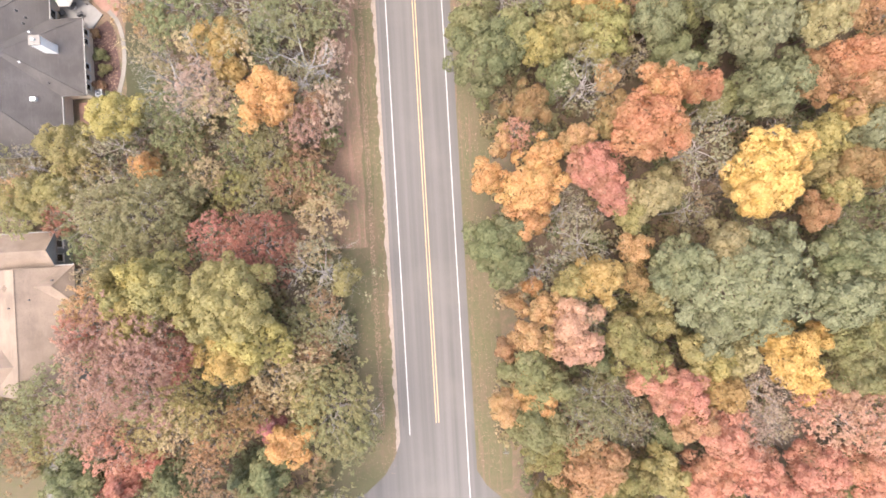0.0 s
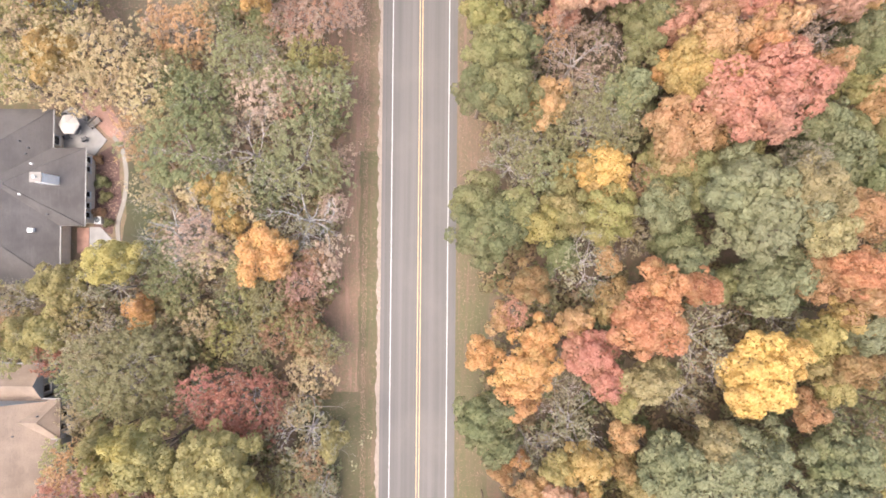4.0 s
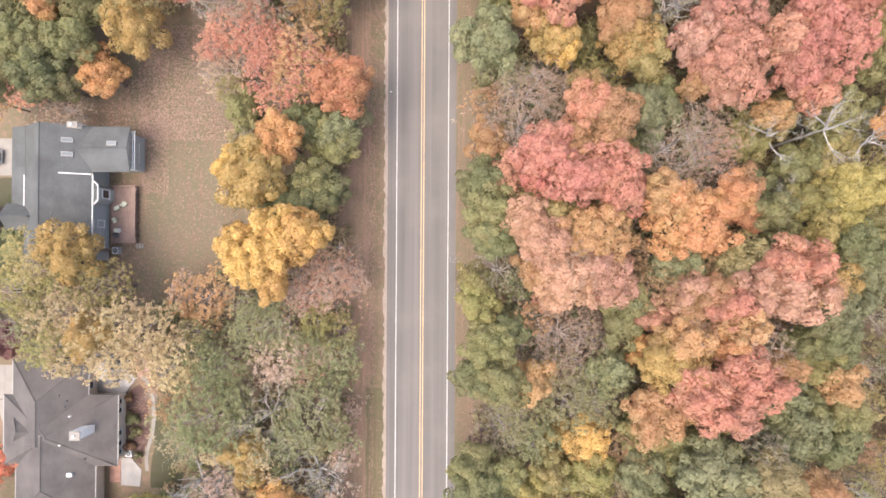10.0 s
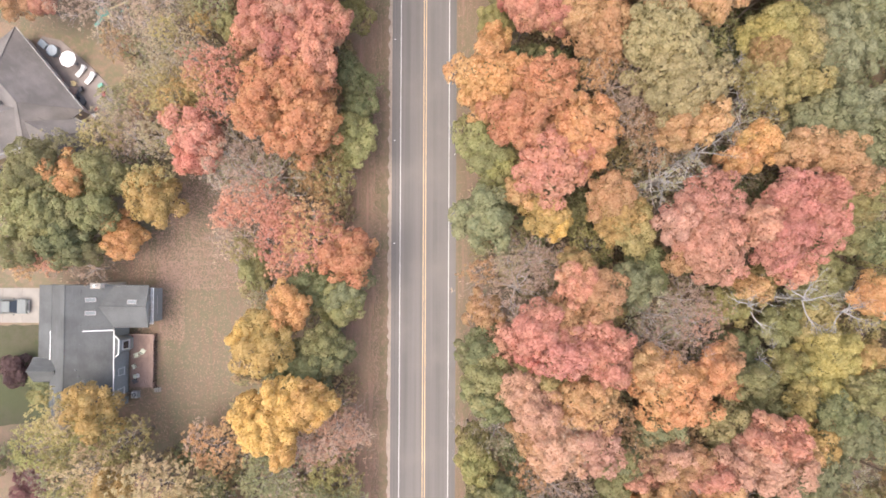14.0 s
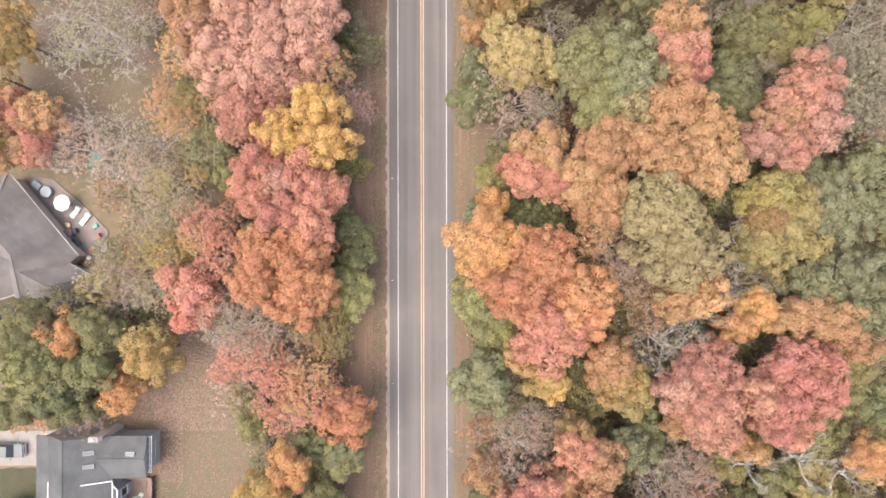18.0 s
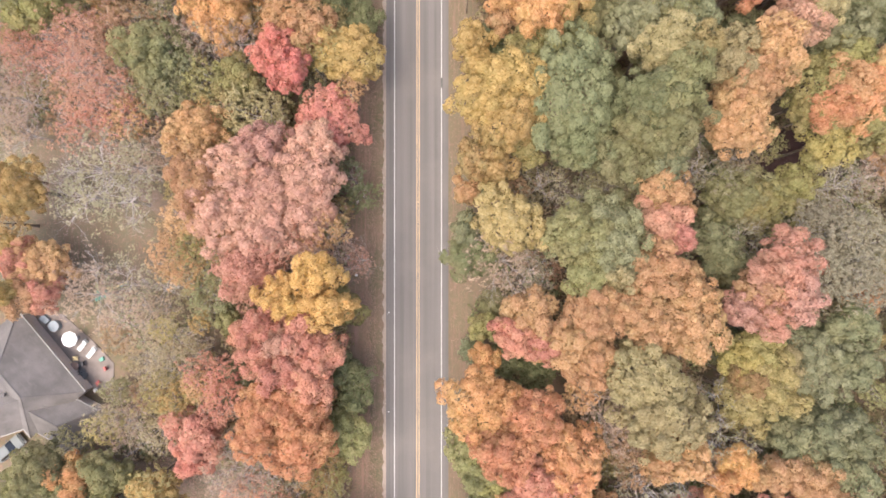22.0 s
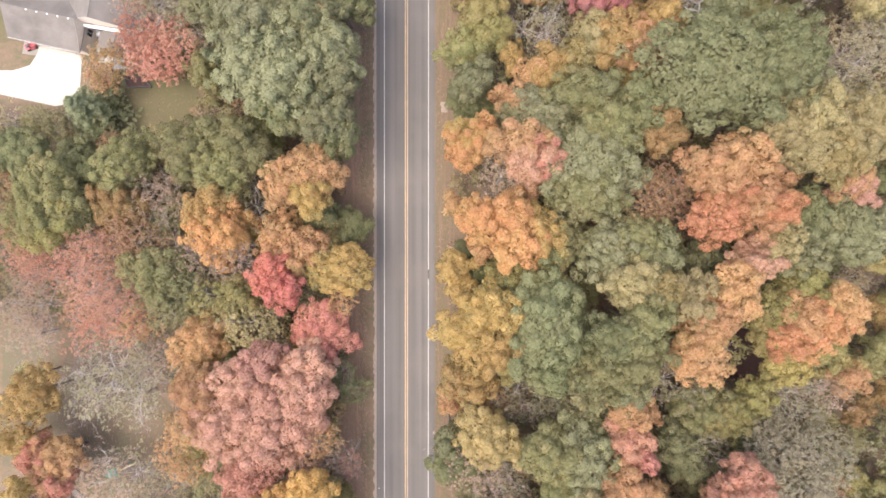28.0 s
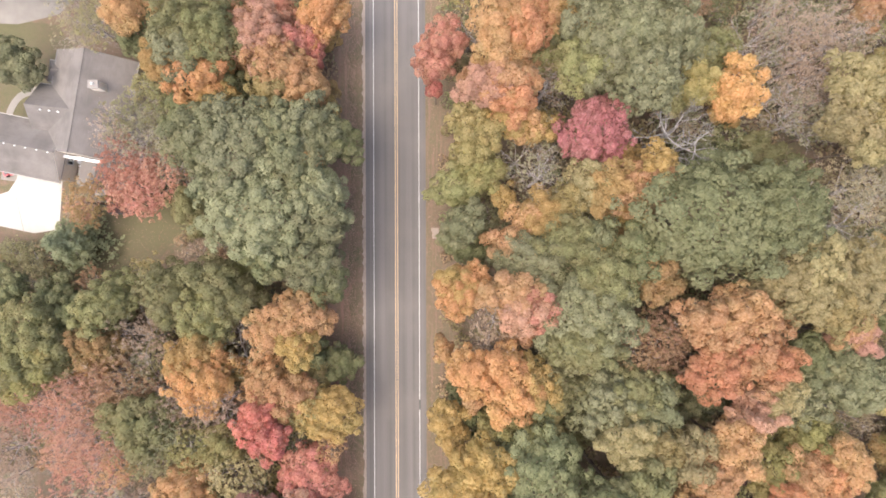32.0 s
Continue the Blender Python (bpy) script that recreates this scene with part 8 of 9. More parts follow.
deck = thing("deck", "low reddish brown wooden deck with a low rail", "deck", (-38.5, 52.2, 0))
for k in range(22):
    x = -1.62 + 0.15 * k
    part("board", box(bmesh.new(), x - 0.068, -3.6, 0.5, x + 0.068, 3.6, 0.54), M_DECK, deck)
for y in (-3.4, -1.1, 1.1, 3.4):
    part("joist", box(bmesh.new(), -1.65, y - 0.06, 0.0, 1.65, y + 0.06, 0.498), M_DECK, deck)
for k in range(9):
    y = -3.55 + 7.1 * k / 8
    part("post", box(bmesh.new(), 1.66, y - 0.05, 0, 1.76, y + 0.05, 1.3, 0.01), M_DECK, deck)
for k in range(5):
    x = -1.4 + 0.75 * k
    part("post", box(bmesh.new(), x - 0.05, 3.62, 0, x + 0.05, 3.72, 1.3, 0.01), M_DECK, deck)
part("rail", box(bmesh.new(), 1.62, -3.65, 1.31, 1.80, 3.75, 1.37, 0.01), M_DECK, deck)
part("rail", box(bmesh.new(), -1.65, 3.58, 1.31, 1.61, 3.76, 1.37, 0.01), M_DECK, deck)
part("bench", box(bmesh.new(), 1.15, -3.3, 0.92, 1.58, 3.3, 0.98, 0.01), M_DECK, deck)
for k in range(3):
    part("step", box(bmesh.new(), 1.5 + 0.28 * k, -4.3, 0.0, 1.8 + 0.28 * k, -3.66, 0.45 - 0.15 * k, 0.01), M_CONCRETE, deck, "pale wooden step")
for x, y, a in ((-39.2, 53.1, 200), (-39.5, 51.5, 300), (-38.3, 53.6, 150)):
    chair(x, y, 0.54, a, M_CHAIR, "pale green plastic garden chair on the deck")
table(-39.2, 50.2, 0.54, 0.28, "small round side table on the deck", M_CHAIR)
chair(-39.3, 49.5, 0.54, 30, M_DARK, "dark garden chair on the deck")
air_conditioner(-39.5, 47.6)
paving("driveway_house", -80, 57.3, -50.2, 62.1, 11, 2, M_CONCRETE, "pale concrete driveway leading to a garage")


def vehicle(x, y, turn, paint, label, pickup=False):
    """A parked car, nose along local +x."""
    v = thing("pickup_truck" if pickup else "car", label, "truck" if pickup else "car", (x, y, 0.05), turn)
    ln, wd = (5.6, 1.95) if pickup else (4.5, 1.8)
    bm = bmesh.new()
    box(bm, -ln / 2, -wd / 2, 0.32, ln / 2, wd / 2, 0.92, 0.14)
    part("body", bm, paint, v)
    c0, c1 = (-0.5, 1.5) if pickup else (-1.7, 1.0)
    bm = bmesh.new()
    lo = [bm.verts.new(p) for p in ((c0, -wd / 2 + 0.08, 0.9), (c1, -wd / 2 + 0.08, 0.9), (c1, wd / 2 - 0.08, 0.9), (c0, wd / 2 - 0.08, 0.9))]
    hi = [bm.verts.new(p) for p in ((c0 + 0.3, -wd / 2 + 0.26, 1.5), (c1 - 0.65, -wd / 2 + 0.26, 1.5), (c1 - 0.65, wd / 2 - 0.26, 1.5), (c0 + 0.3, wd / 2 - 0.26, 1.5))]
    for k in range(4):
        bm.faces.new((lo[k], lo[(k + 1) % 4], hi[(k + 1) % 4], hi[k]))
    bm.faces.new(hi)
    part("glasshouse", bm, M_GLASS, v, "dark car windows")
    part("roof_panel", box(bmesh.new(), c0 + 0.28, -wd / 2 + 0.24, 1.50, c1 - 0.63, wd / 2 - 0.24, 1.56, 0.03), paint, v)
    if pickup:
        part("cargo_bed", box(bmesh.new(), -ln / 2 + 0.12, -wd / 2 + 0.12, 0.921, -0.7, wd / 2 - 0.12, 0.95), M_DARK, v, "dark open cargo bed")
        for s in (-1, 1):
            part("bed_side", box(bmesh.new(), -ln / 2, s * (wd / 2 - 0.05) - 0.05, 0.9, -0.55, s * (wd / 2 - 0.05) + 0.05, 1.12, 0.02), paint, v)
        part("tailgate", box(bmesh.new(), -ln / 2, -wd / 2 + 0.1, 0.9, -ln / 2 + 0.1, wd / 2 - 0.1, 1.12, 0.02), paint, v)
    for sy in (-1, 1):
        part("mirror", box(bmesh.new(), c1 - 0.45, sy * (wd / 2 + 0.11) - 0.1, 0.95, c1 - 0.3, sy * (wd / 2 + 0.11) + 0.1, 1.12, 0.02), M_DARK, v)
        part("headlight", box(bmesh.new(), ln / 2 - 0.06, sy * 0.65 - 0.2, 0.6, ln / 2 + 0.01, sy * 0.65 + 0.2, 0.76, 0.02), M_TRIM, v, "clear headlight")
        for sx in (-1, 1):
            w = part("wheel", tube(bmesh.new(), (sx * ln * 0.3, sy * (wd / 2 - 0.2), 0.34), (sx * ln * 0.3, sy * (wd / 2 + 0.01), 0.34), 0.34, 0.34, 16), M_RUBBER, v, "black tyre")
            part("rim", tube(bmesh.new(), (sx * ln * 0.3, sy * (wd / 2 + 0.005), 0.34), (sx * ln * 0.3, sy * (wd / 2 + 0.02), 0.34), 0.2, 0.19, 12), M_METAL, w, "metal rim")
    part("bumper", box(bmesh.new(), ln / 2 - 0.02, -wd / 2 + 0.06, 0.36, ln / 2 + 0.09, wd / 2 - 0.06, 0.56, 0.03), M_METAL, v)
    return v


vehicle(-57.9, 77.6, 40, M_CARDARK, "dark car parked in front of a house")
vehicle(-57.2, 59.6, 0, M_CARDARK, "dark green grey pickup truck parked on a concrete drive", True)

# taupe house with a diagonal plan, patio and umbrella
h4 = thing("house", "taupe hip-roofed house standing diagonally to the road", "house", (-53, 88, 0))
block(h4, -54.2, 88.6, 14.6, 9.8, -50, 3.2, 6.9, 5.6, 4.2, M_ROOF_TAUPE, M_WALL_TAUPE)
block(h4, -56.3, 84.6, 15.0, 8.0, 18, 3.1, 6.2, 2.5, 3.6, M_ROOF_TAUPE, M_WALL_TAUPE)
block(h4, -49.4, 82.6, 8.4, 6.6, -28, 3.0, 5.4, 0, 3.0, M_ROOF_TAUPE, M_WALL_TAUPE)
block(h4, -47.8, 79.6, 4.6, 3.6, -28, 2.8, 4.3, 0, 0, M_ROOF_TAUPE, M_WALL_TAUPE)
for s, wide in ((2.0, 3.4), (7.2, 2.2), (10.6, 1.5)):
    d = Vector((0.643, -0.766))
    p = Vector((-55.4, 97.0)) + d * s - Vector((0.766, 0.643)) * 0.42
    window(h4, p.x, p.y, 1.45, wide, 2.2, 40, 2)
roof_vents(h4, [(-55.2, 86.4, 6.0)], 0.3, M_ROOF_TAUPE)
roof_vents(h4, [(-58.8, 92.0, 4.2)], 0.5)
chimney(h4, -58.6, 93.2, 1.0, 0.9, 0, 6.0, M_TRIM, M_CONCRETE)
single("patio", slab([(-54.4, 95.6), (-46.4, 86.2), (-44.6, 85.6), (-43.4, 87.0), (-43.4, 89.6), (-46.2, 92.6), (-50.8, 96.6), (-53.4, 97.2)], 0, 0.14), M_PATIO, "taupe paved patio beside a house", "patio", "structure")
umbrella(-48.5, 93.3, 2.6, 1.12, 8, M_CANVAS, "open white eight-sided patio umbrella")
lounger(-47.7, 92.2, 0.14, -40, "white slatted sun lounger on the patio")
lounger(-46.4, 91.2, 0.14, -40, "white slatted sun lounger on the patio")
table(-48.6, 89.3, 0.14, 0.6, "round patio table with chairs", M_DECK)
for k in range(5):
    a = k * 1.257 + 0.3
    chair(-48.6 + 1.05 * math.cos(a), 89.3 + 1.05 * math.sin(a), 0.14, math.degrees(a) - 90, M_PLAYWOOD if k in (1, 2) else M_DARK, "brown wicker chair round the patio table")
chair(-44.4, 88.9, 0.14, -60, M_CUSHION, "red cushioned patio chair")
chair(-45.4, 86.9, 0.14, -140, M_CUSHION, "red cushioned patio chair")
M_TUBCOVER = plain("blue_grey_vinyl", (0.16, 0.18, 0.20), 0.5, var=0.1)
chest = thing("storage_chest", "blue grey plastic storage chest on the patio", "chest", (-53.0, 95.9, 0.14), -40)
part("body", box(bmesh.new(), -0.6, -0.4, 0, 0.6, 0.4, 0.55, 0.03), M_WALL_BLUE, chest)
part("lid", box(bmesh.new(), -0.64, -0.44, 0.551, 0.64, 0.44, 0.63, 0.03), M_TUBCOVER, chest)
rug = single("patio_rug", slab([(-49.9, 88.6), (-48.3, 87.2), (-47.3, 88.6), (-48.9, 90.0)], 0.141, 0.155), M_DARK, "dark woven rug under the patio table", "rug")
tint_box = single("toy_box", box(bmesh.new(), -0.35, -0.25, 0, 0.35, 0.25, 0.4, 0.04), M_PLAYGREEN, "small teal plastic toy box on the patio", "box", at=pose(-45.0, 90.2, 0.14, 0, 0, 30))
spa = thing("hot_tub", "small blue grey round tub on the patio", "hot tub", (-51.6, 94.95, 0.14))
part("shell", tube(bmesh.new(), (0, 0, 0), (0, 0, 0.7), 0.75, 0.78, 20), M_WALL_BLUE, spa)
part("cover", tube(bmesh.new(), (0, 0, 0.701), (0, 0, 0.78), 0.8, 0.76, 20), M_TUBCOVER, spa, "grey tub cover")
cover = thing("fire_pit", "low round fire pit under a black cover on the patio", "fire pit", (-47.6, 87.9, 0.14))
part("bowl", tube(bmesh.new(), (0, 0, 0), (0, 0, 0.38), 0.5, 0.62, 18), M_FLAG, cover)
part("lid", tube(bmesh.new(), (0, 0, 0.381), (0, 0, 0.46), 0.66, 0.60, 18), M_DARK, cover, "black round cover")
single("door_mat", slab([(-47.7, 86.7), (-47.0, 86.3), (-46.7, 86.9), (-47.4, 87.3)], 0.141, 0.155), M_DARK, "dark rectangular mat on the patio", "mat")
grill = thing("barbecue_grill", "round dark kettle grill on the patio", "grill", (-45.6, 85.9, 0.14))
part("kettle", tube(bmesh.new(), (0, 0, 0.55), (0, 0, 0.8), 0.2, 0.32, 16), M_DARK, grill)
part("lid", tube(bmesh.new(), (0, 0, 0.801), (0, 0, 1.0), 0.32, 0.12, 16), M_METAL, grill)
for k in range(3):
    a = k * 2.094
    part("leg", tube(bmesh.new(), (0.35 * math.cos(a), 0.35 * math.sin(a), 0), (0.16 * math.cos(a), 0.16 * math.sin(a), 0.58), 0.015, 0.015, 5), M_METAL, grill)

play = thing("swing_set", "wooden swing set with a green slide and canopy", "play set", (-42.9, 100.2, 0), 25)
part("top_beam", box(bmesh.new(), -0.4, -0.08, 2.0, 2.6, 0.08, 2.18, 0.02), M_PLAYWOOD, play, "yellow wooden beam")
for x in (-0.3, 2.5):
    for s in (-1, 1):
        part("leg", tube(bmesh.new(), (x, s * 0.9, 0), (x, s * 0.06, 2.05), 0.05, 0.05, 6), M_PLAYWOOD, play)
for x in (0.9, 1.7):
    sw = part("swing_seat", box(bmesh.new(), x - 0.22, -0.1, 0.5, x + 0.22, 0.1, 0.54, 0.01), M_PLAYGREEN, play)
    for s in (-0.18, 0.18):
        part("chain", tube(bmesh.new(), (x + s, 0, 0.54), (x + s, 0, 2.0), 0.012, 0.012, 4), M_METAL, sw)
part("platform", box(bmesh.new(), -1.6, -0.65, 1.1, -0.42, 0.65, 1.2, 0.02), M_PLAYWOOD, play)
for sx in (-1.5, -0.55):
    for sy in (-0.55, 0.55):
        part("post", box(bmesh.new(), sx - 0.05, sy - 0.05, 0, sx + 0.05, sy + 0.05, 2.2), M_PLAYWOOD, play)
part("canopy", roof_mesh(1.4, 1.5, 0.45, 0, 0, M_PLAYGREEN, M_PLAYGREEN, 0.04), None, play, "green canopy", at=Matrix.Translation((-1.02, 0, 2.3)))
part("slide", box(bmesh.new(), 0, -0.25, 0, 2.3, 0.25, 0.08, 0.02), M_PLAYGREEN, play, "green slide", at=pose(-1.5, -0.1, 1.15, 0, 28, 180))

# grey tan house with a bright concrete driveway
h5 = thing("house", "grey tan shingle-roofed house with cream walls and chimney", "house", (-45, 171, 0))
block(h5, -42.9, 173.0, 14.4, 11.6, 80.5, 4.5, 8.0, 0, 0, M_ROOF_TAN, M_WALL_CREAM)
block(h5, -46.6, 172.2, 7.6, 7.2, -7, 4.5, 7.4, 0, 0, M_ROOF_TAN, M_WALL_CREAM)
block(h5, -51.8, 167.2, 10.8, 8.0, -12, 4.2, 7.0, 0, 0, M_ROOF_TAN, M_WALL_CREAM)
block(h5, -42.0, 164.3, 5.4, 6.0, 80, 3.2, 4.6, 0, 2.0, M_ROOF_TAN, M_WALL_CREAM)
block(h5, -47.4, 178.0, 3.4, 3.0, -7, 3.9, 5.2, 1.2, 0, M_ROOF_TAN, M_WALL_CREAM)
chimney(h5, -40.2, 175.0, 1.3, 1.0, 5.5, 8.7, M_WALL_CREAM, M_CONCRETE)
for k in range(7):
    roof_vents(h5, [(-42.05 - 0.30 * k, 177.4 - 1.75 * k, 7.75)], 0.12)
for k in range(5):
    roof_vents(h5, [(-53.4 + 1.5 * k, 167.4 - 0.32 * k, 6.85)], 0.12)
for k in range(3):
    roof_vents(h5, [(-48.2 + 1.2 * k, 171.9 - 0.15 * k, 7.2)], 0.12)
for y in (169.0, 172.0, 175.5):
    window(h5, -37.75 + (y - 173) * 0.165, y, 2.6, 1.4, 1.6, -9.5, 2)
window(h5, -47.0, 165.6, 2.2, 1.2, 1.5, -12, 2)
single("entry_court", slab([(-46.9, 161.9), (-44.7, 161.6), (-44.0, 168.0), (-46.2, 168.4)], 0, 0.1), M_CONCRETE2, "pale concrete floor of an entry court", "porch", "structure")
urn = thing("potted_shrub", "dark leafy shrub in a pale pot by an entry", "plant", (-45.7, 165.6, 0.1))
part("pot", tube(bmesh.new(), (0, 0, 0), (0, 0, 0.6), 0.25, 0.36, 16), M_CONCRETE, urn)
part("foliage", CROWNS["S"][0].copy(), LEAF["gr"], urn, at=Matrix.Translation((0, 0, 1.1)) @ Matrix.Diagonal((0.7, 0.8, 0.8, 1)))
placed(h5, "fascia", box(bmesh.new(), -3.1, -0.22, -0.16, 3.1, 0.22, 0.1, 0.01), M_TRIM, pose(-44.3, 165.55, 4.62, 0, 0, -9.5), "white fascia board")
single("driveway_bright", slab([(-49.4, 162.9), (-49.9, 155.8), (-53.6, 155.2), (-62, 157.0), (-75, 158), (-75, 161.0), (-60, 160.6), (-57.4, 161.4), (-56.2, 163.2), (-55.9, 164.6)], 0, 0.06), M_CONCRETE2, "bright clean concrete driveway apron", "driveway", "structure")
single("drive_joint", slab([(-56.39, 160.87), (-56.31, 160.87), (-55.05, 155.29), (-55.13, 155.29)], 0.061, 0.064), M_GRAVEL, "dark joint in a concrete driveway", "joint", "structure")
single("entry_path", ribbon([(-51.0, 176.6), (-53.4, 176.4), (-55.8, 175.4), (-57.2, 173.2), (-57.6, 170.5)], 1.0), M_CONCRETE, "curved concrete path across a lawn", "path", "structure")
single("cul_de_sac", slab([(-80, 187.2), (-56, 186.2), (-50, 187.6), (-46.5, 191), (-46, 200), (-80, 204)], 0, 0.04), M_CONCRETE, "pale paved turning circle", "road", "structure")
single("porch_floor", slab([(-44.6, 160.8), (-39.2, 160.8), (-38.8, 167.0), (-43.6, 167.0)], 0, 0.12), M_FLAG, "paved entry porch floor", "porch", "structure")
single("mower_pad", slab([(-58.6, 163.2), (-56.0, 162.8), (-55.7, 164.7), (-58.2, 165.2)], 0, 0.05), M_CONCRETE, "small concrete pad beside a garage", "pad", "structure")
bed_plan = [(-42.5, 158.1), (-38.7, 158.0), (-40.1, 159.6), (-42.8, 159.6)]
raised = thing("raised_bed", "low dark-edged raised garden bed by a house", "garden bed", (*bed_plan[0], 0))
for (x0, y0), (x1, y1) in zip(bed_plan, bed_plan[1:] + bed_plan[:1]):
    ln = math.hypot(x1 - x0, y1 - y0)
    placed(raised, "edging", box(bmesh.new(), 0.09, -0.08, 0, ln - 0.09, 0.08, 0.42, 0.02), M_DARK, pose(x0, y0, 0, 0, 0, math.degrees(math.atan2(y1 - y0, x1 - x0))))
placed(raised, "soil", slab(bed_plan, 0.0, 0.3), M_MULCH, Matrix.Identity(4), "brown mulched soil")
mower = thing("lawn_tractor", "small red riding lawn mower parked beside a garage", "lawn mower", (-57.0, 164.2, 0.05), 20)
part("hood", box(bmesh.new(), 0.05, -0.3, 0.35, 0.95, 0.3, 0.8, 0.08), M_CARRED, mower)
part("deck", box(bmesh.new(), -0.75, -0.5, 0.15, 0.6, 0.5, 0.3, 0.04), M_CARRED, mower)
part("fender", box(bmesh.new(), -0.85, -0.45, 0.45, -0.1, 0.45, 0.62, 0.06), M_CARRED, mower)
part("seat", box(bmesh.new(), -0.6, -0.25, 0.63, -0.15, 0.25, 0.85, 0.06), M_DARK, mower)
part("steering_wheel", tube(bmesh.new(), (0.12, 0, 0.95), (0.1, 0, 0.98), 0.17, 0.17, 14), M_DARK, mower)
for sx, r in ((-0.5, 0.25), (0.65, 0.19)):
    for sy in (-0.42, 0.42):
        part("wheel", tube(bmesh.new(), (sx, sy - 0.09, r), (sx, sy + 0.09, r), r, r, 14), M_RUBBER, mower, "black tyre")
lawn_table = thing("garden_table", "grey square garden table on the lawn", "table", (-34.3, 165.6, 0), 10)
part("tabletop", box(bmesh.new(), -0.75, -0.6, 0.7, 0.75, 0.6, 0.76, 0.02), M_FLAG, lawn_table)
for sx in (-0.65, 0.65):
    for sy in (-0.5, 0.5):
        part("leg", box(bmesh.new(), sx - 0.04, sy - 0.04, 0, sx + 0.04, sy + 0.04, 0.7), M_METAL, lawn_table)

# roadside small things
def road_sign(x, y, turn, h, face, label):
    sg = thing("road_sign", label, "road sign", (x, y, 0), turn)
    part("post", box(bmesh.new(), -0.035, -0.035, 0, 0.035, 0.035, h), M_METAL, sg)
    bm = bmesh.new()
    ring = [(0.38 * math.cos(math.pi / 8 + k * math.pi / 4), 0.38 * math.sin(math.pi / 8 + k * math.pi / 4)) for k in range(8)]
    a, b = [bm.verts.new((u, -0.042, h - 0.4 + v)) for u, v in ring], [bm.verts.new((u, -0.036, h - 0.4 + v)) for u, v in ring]
    bm.faces.new(a), bm.faces.new(b[::-1])
    for k in range(8):
        bm.faces.new((a[k], b[k], b[(k + 1) % 8], a[(k + 1) % 8]))
    plate = part("plate", bm, M_TRIM, sg, "pale metal sign back")
    part("face", slab(ring, -0.003, 0.003), face, plate, "coloured sign face", at=Matrix.Translation((0, -0.046, h - 0.4)) @ pose(0, 0, 0, 90, 0, 0))
    return sg


road_sign(7.75, -23.1, 0, 2.3, M_CUSHION, "eight-sided road sign on a metal post")
road_sign(-7.7, -19.0, 0, 2.0, M_YELLOW, "small road sign on a metal post in grass")
single("white_bucket", tube(bmesh.new(), (0, 0, 0.02), (0, 0, 0.38), 0.17, 0.2, 14), M_TRIM, "white bucket standing on the grass verge", "bucket", at=pose(-8.75, 102.2, 0))
for x, y in ((-4.15, 82.7), (-4.15, 68.5), (4.15, 80.8), (-4.15, 96.8)):
    rf = thing("road_reflector", "small pale reflector stud on the asphalt edge", "reflector", (x, y, 0.054), 0, "reflector studs along the road")
    part("body", box(bmesh.new(), -0.07, -0.06, 0, 0.07, 0.06, 0.03, 0.01), M_TRIM, rf)
    part("lens", box(bmesh.new(), -0.05, -0.064, 0.006, 0.05, -0.06, 0.022), M_YELLOW, rf)
lay("tar_patch", wavy(3.28, 3.52, 128.9, 130.6, 0.05, 0.3, seed=21), M_TAR, 0.0575, "dark tar repair on the edge line", "road marking")

single("dirt_trail", ribbon([(-47.5, 126.0), (-45.1, 122.3), (-42.7, 118.8), (-39.2, 114.5), (-35.7, 111.0), (-33.7, 108.7)], 2.6, 0.03), M_TRAIL, "bare trodden dirt trail across a clearing", "trail", "structure")


# ---------------------------------------------------------------- undergrowth and fallen leaves
def clear_of(x, y):
    """Whether low growth may stand at a place: not on the road, verges, yards, drives or houses."""
    if -9.6 < x < 7.2 or y < -27.5:
        return False
    for x0, y0, x1, y1 in OPEN:
        if x0 < x < x1 and y0 < y < y1:
            return False
    return True


OPEN = [
    (-80, -14, -39.2, 5.6), (-80, 14, -34.2, 37), (-37, 18, -30.5, 33), (-80, 40, -41, 78), (-41, 41, -25, 76),
    (-80, 76, -42, 98), (-80, 96, -33, 122), (-80, 153, -35, 190), (-46, 149, -31.5, 160), (-80, -40, -41, -18), (48, 114, 58, 123),
]
grow_rng = np.random.default_rng(77)


def thicket(name, count, lo, hi, height, size, mat, label, seed, per=60):
    """Low bushes scattered over the woodland floor, joined: nobody could count them."""
    rng = np.random.default_rng(seed)
    pos, nor = [], []
    made = 0
    while made < count:
        x, y = rng.uniform(-66, 80), rng.uniform(-34, 200)
        if not clear_of(x, y):
            continue
        made += 1
        r, h = rng.uniform(lo, hi), rng.uniform(0.5, 1.0) * height
        g = unit(rng.normal(size=(per, 3)) * [1, 1, 0.8] + [0, 0, 0.7])
        rad = rng.uniform(0.55, 1.05, (per, 1))
        pos.append(np.array([x, y, h * 0.45]) + g * rad * np.array([r, r, h * 0.55]))
        nor.append(unit(g + 0.5 * rng.normal(size=(per, 3)) + [0, 0, 0.6]))
    v, f = leaf_quads(rng, np.concatenate(pos), np.concatenate(nor), size)
    ob = new(name, raw_mesh(name, v, f, mat))
    return tagged(ob, label, "undergrowth", kind="stuff")


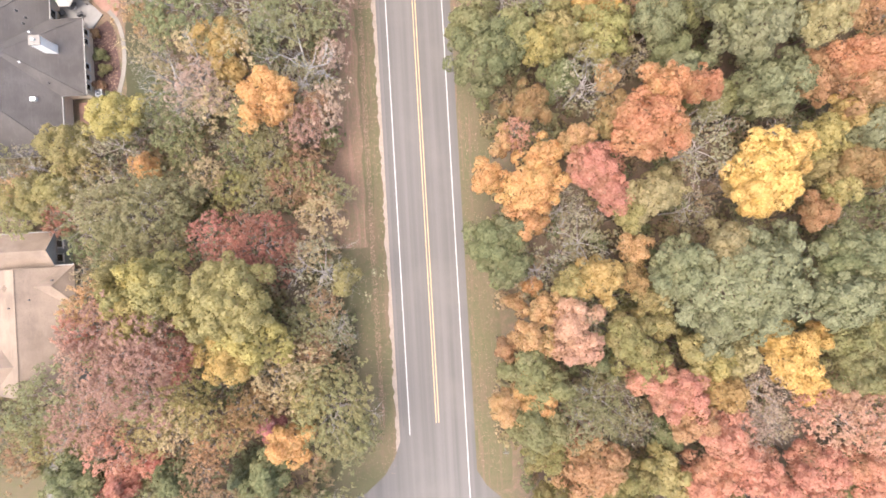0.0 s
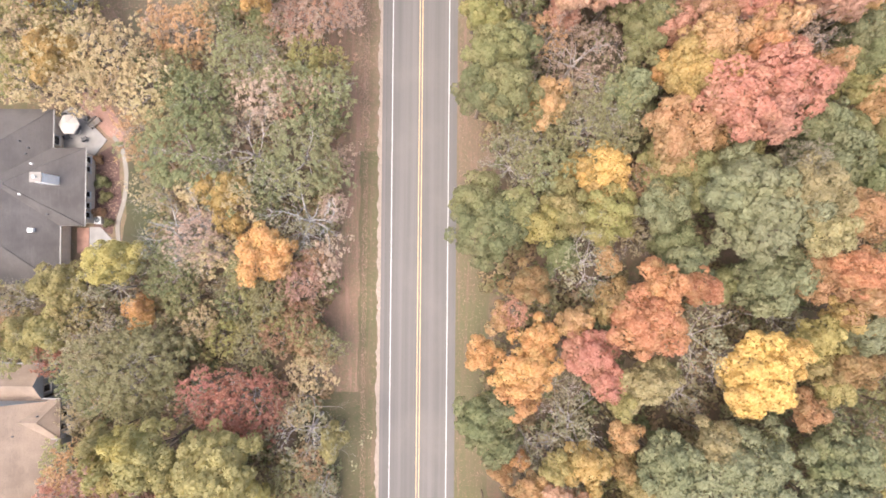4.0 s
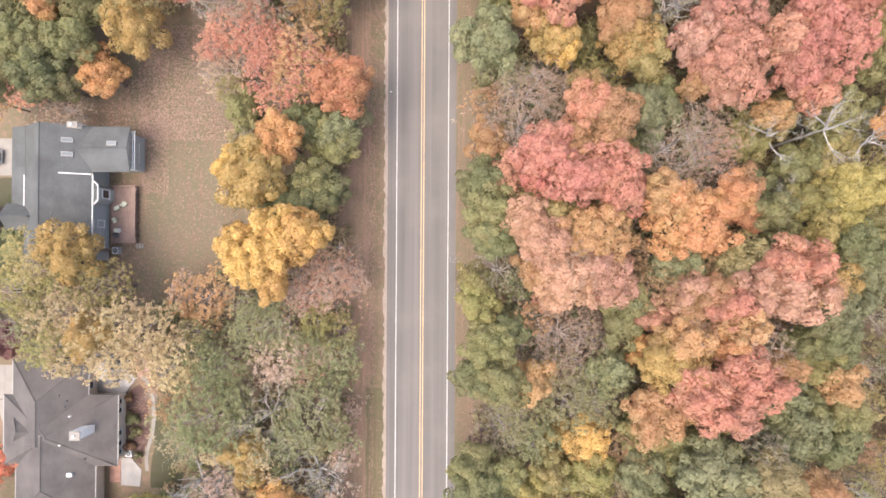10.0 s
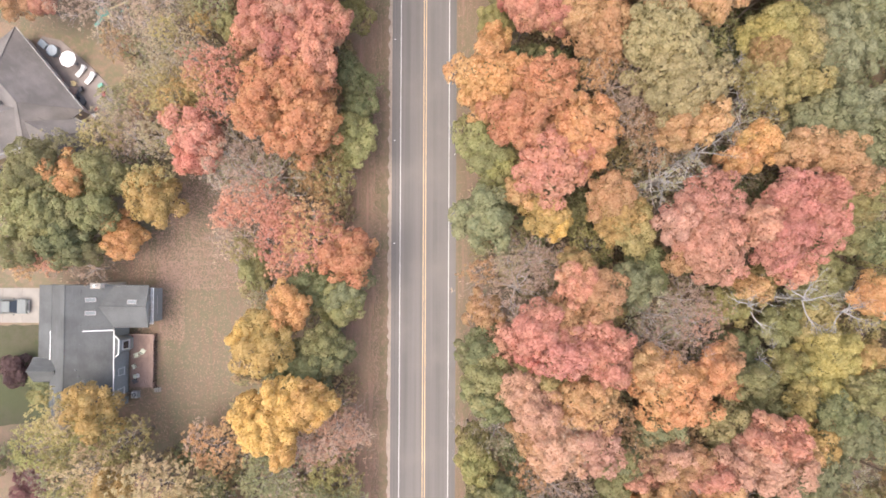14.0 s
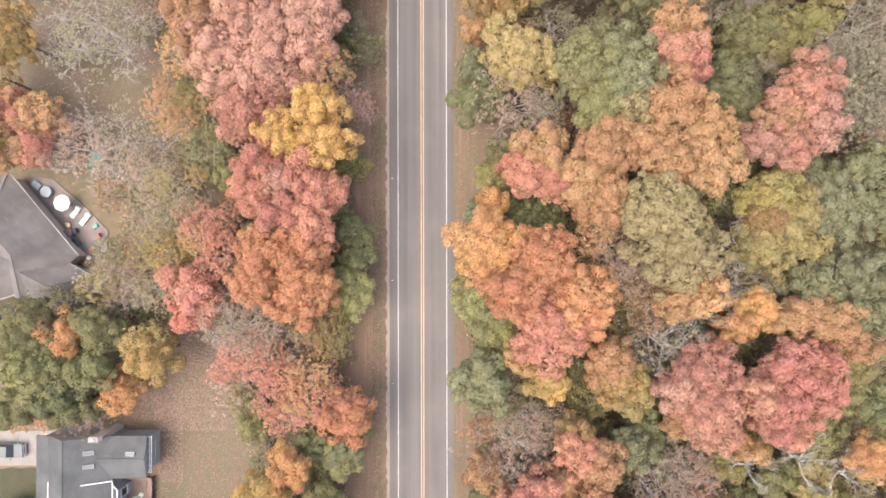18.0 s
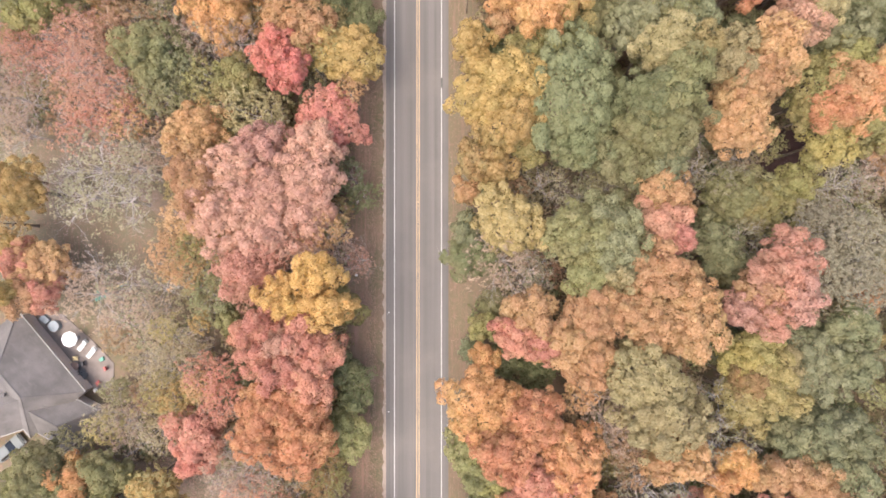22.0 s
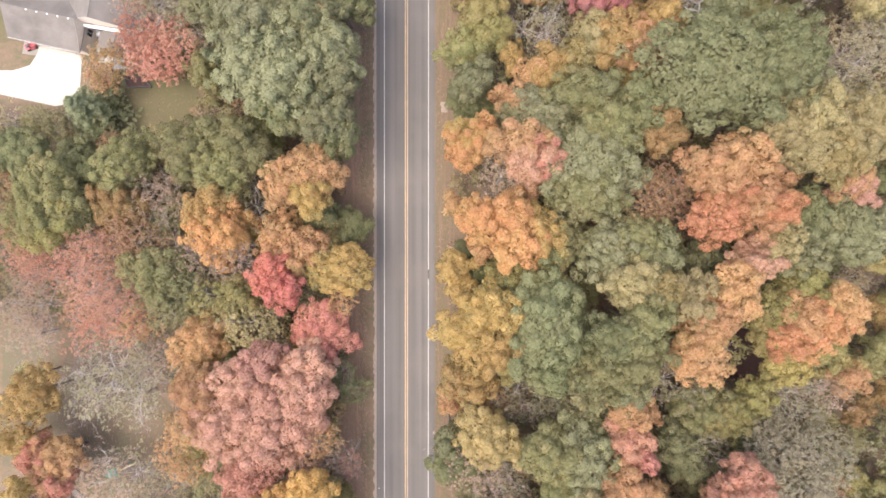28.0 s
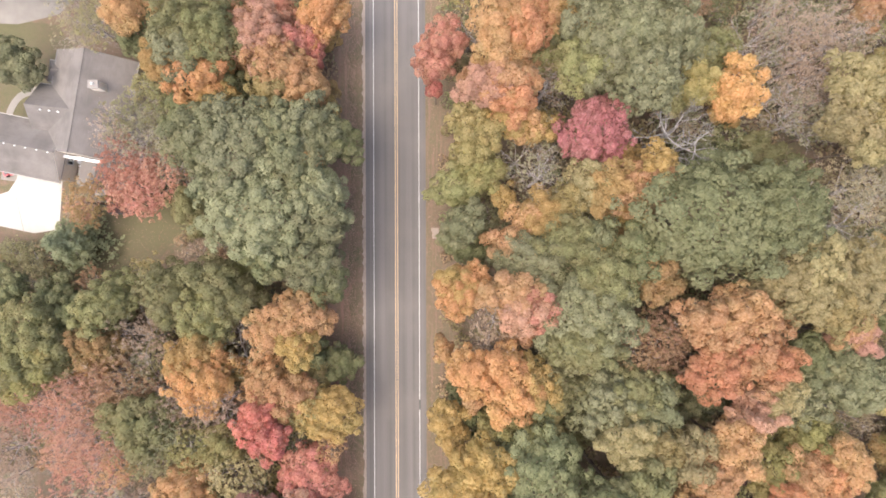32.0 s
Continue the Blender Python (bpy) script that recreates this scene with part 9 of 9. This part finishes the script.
thicket("undergrowth", 2700, 0.8, 1.9, 5.0, 0.42, leaf_material("leaves_undergrowth", (0.29, 0.25, 0.11), (0.35, 0.24, 0.13)), "olive brown undergrowth between the trees", 3)
thicket("undergrowth", 1800, 0.7, 1.6, 3.4, 0.38, leaf_material("leaves_brush", (0.40, 0.26, 0.15), (0.34, 0.26, 0.12)), "rusty brown brush between the trees", 4)
thicket("undergrowth", 1600, 0.7, 1.8, 4.2, 0.40, leaf_material("leaves_green_brush", (0.21, 0.23, 0.10), (0.27, 0.25, 0.10)), "green bushes between the trees", 5)


def litter(name, count, areas, size, mat, label, seed, z=0.06):
    """Single fallen leaves lying on the ground."""
    rng = np.random.default_rng(seed)
    part_area = np.array([(x1 - x0) * (y1 - y0) * k for x0, y0, x1, y1, k in areas])
    pick = rng.choice(len(areas), count, p=part_area / part_area.sum())
    a = np.array([q[:4] for q in areas])[pick]
    x, y = rng.uniform(a[:, 0], a[:, 2]), rng.uniform(a[:, 1], a[:, 3])
    pos = np.stack([x, y, np.full(count, z) + rng.uniform(0, 0.03, count)], 1)
    v, f = leaf_quads(rng, pos, unit(rng.normal(size=(count, 3)) * 0.35 + [0, 0, 1]), size)
    return tagged(new(name, raw_mesh(name, v, f, mat)), label, "fallen leaves", kind="stuff")


FALLEN = leaf_material("fallen_leaf", (0.235, 0.145, 0.098), (0.205, 0.135, 0.09), 0.1)
FALLEN2 = leaf_material("fallen_leaf_pale", (0.275, 0.165, 0.12), (0.23, 0.145, 0.10), 0.1)
litter("fallen_leaves", 34000, [(-7.6, 30, -6.0, 190, 6.0), (-6.8, -20, -6.2, 62, 9.0), (-11, -26, -5.2, 40, 0.7), (-10.5, 40, -5.2, 190, 2.0), (4.5, -26, 7.8, 190, 1.0)], 0.10, FALLEN, "brown leaves fallen on the verges", 11)
litter("fallen_leaves", 30000, [(-41, 41, -24, 77, 1.0), (-37, 62, -24, 77, 4.5), (-36.5, 55, -33, 66, 5.0), (-60, 98, -34, 122, 0.8), (-50, 150, -32, 158, 0.3), (-52, 63.5, -36, 70, 2.5)], 0.12, FALLEN2, "pale fallen leaves on the back lawns", 12)
litter("fallen_leaves", 600, [(-38.4, 20.5, -35.6, 29, 1.0), (-40, 31, -35.5, 36.5, 0.4)], 0.14, FALLEN, "leaves fallen on a garden bed and terrace", 13, 0.05)


# garden shrubs
def shrub(x, y, r, h, mat, label):
    ob = thing("shrub", label, "shrub", (x, y, 0), tree_rng.uniform(0, 360), "garden shrubs")
    crown = part("foliage", CROWNS["S"][tree_rng.randrange(3)], None, ob, at=Matrix.Translation((0, 0, h * 0.5)) @ Matrix.Diagonal((r, r, h * 0.6, 1)))
    with_material(crown, mat)
    part("stem", tube(bmesh.new(), (0, 0, 0), (0, 0, h * 0.6), 0.05, 0.03, 6), M_BARK, ob)
    return ob


for x, y, r, k in ((-37.2, 26.0, 0.8, "gr"), (-36.8, 24.2, 0.7, "ol"), (-37.4, 22.4, 0.7, "rb"), (-36.4, 21.2, 0.5, "gr"), (-37.7, 28.6, 0.5, "rb")):
    shrub(x, y, r, 1.0 + 0.4 * r, LEAF[k], "low rounded shrub in a mulched bed")
shrub(-55.2, 50.8, 2.2, 3.2, leaf_material("leaves_plum", (0.11, 0.06, 0.06), (0.14, 0.08, 0.07)), "dark plum-leaved ornamental shrub")
shrub(-51.8, 49.2, 1.6, 2.4, LEAF["gr"], "rounded green shrub by a house corner")
shrub(-52.8, 47.4, 1.3, 2.0, LEAF["gl"], "rounded green shrub by a house corner")
shrub(-52.6, 20.6, 2.2, 3.4, leaf_material("leaves_flame", (0.60, 0.16, 0.07), (0.55, 0.2, 0.08)), "flame red ornamental tree by a front path")
shrub(-53.0, 36.4, 2.4, 3.4, leaf_material("leaves_wine", (0.18, 0.07, 0.07), (0.22, 0.09, 0.08)), "wine red shrub beside a garage")
shrub(-46.6, -21.8, 0.8, 1.6, LEAF["ol"], "clipped olive shrub beside a driveway")
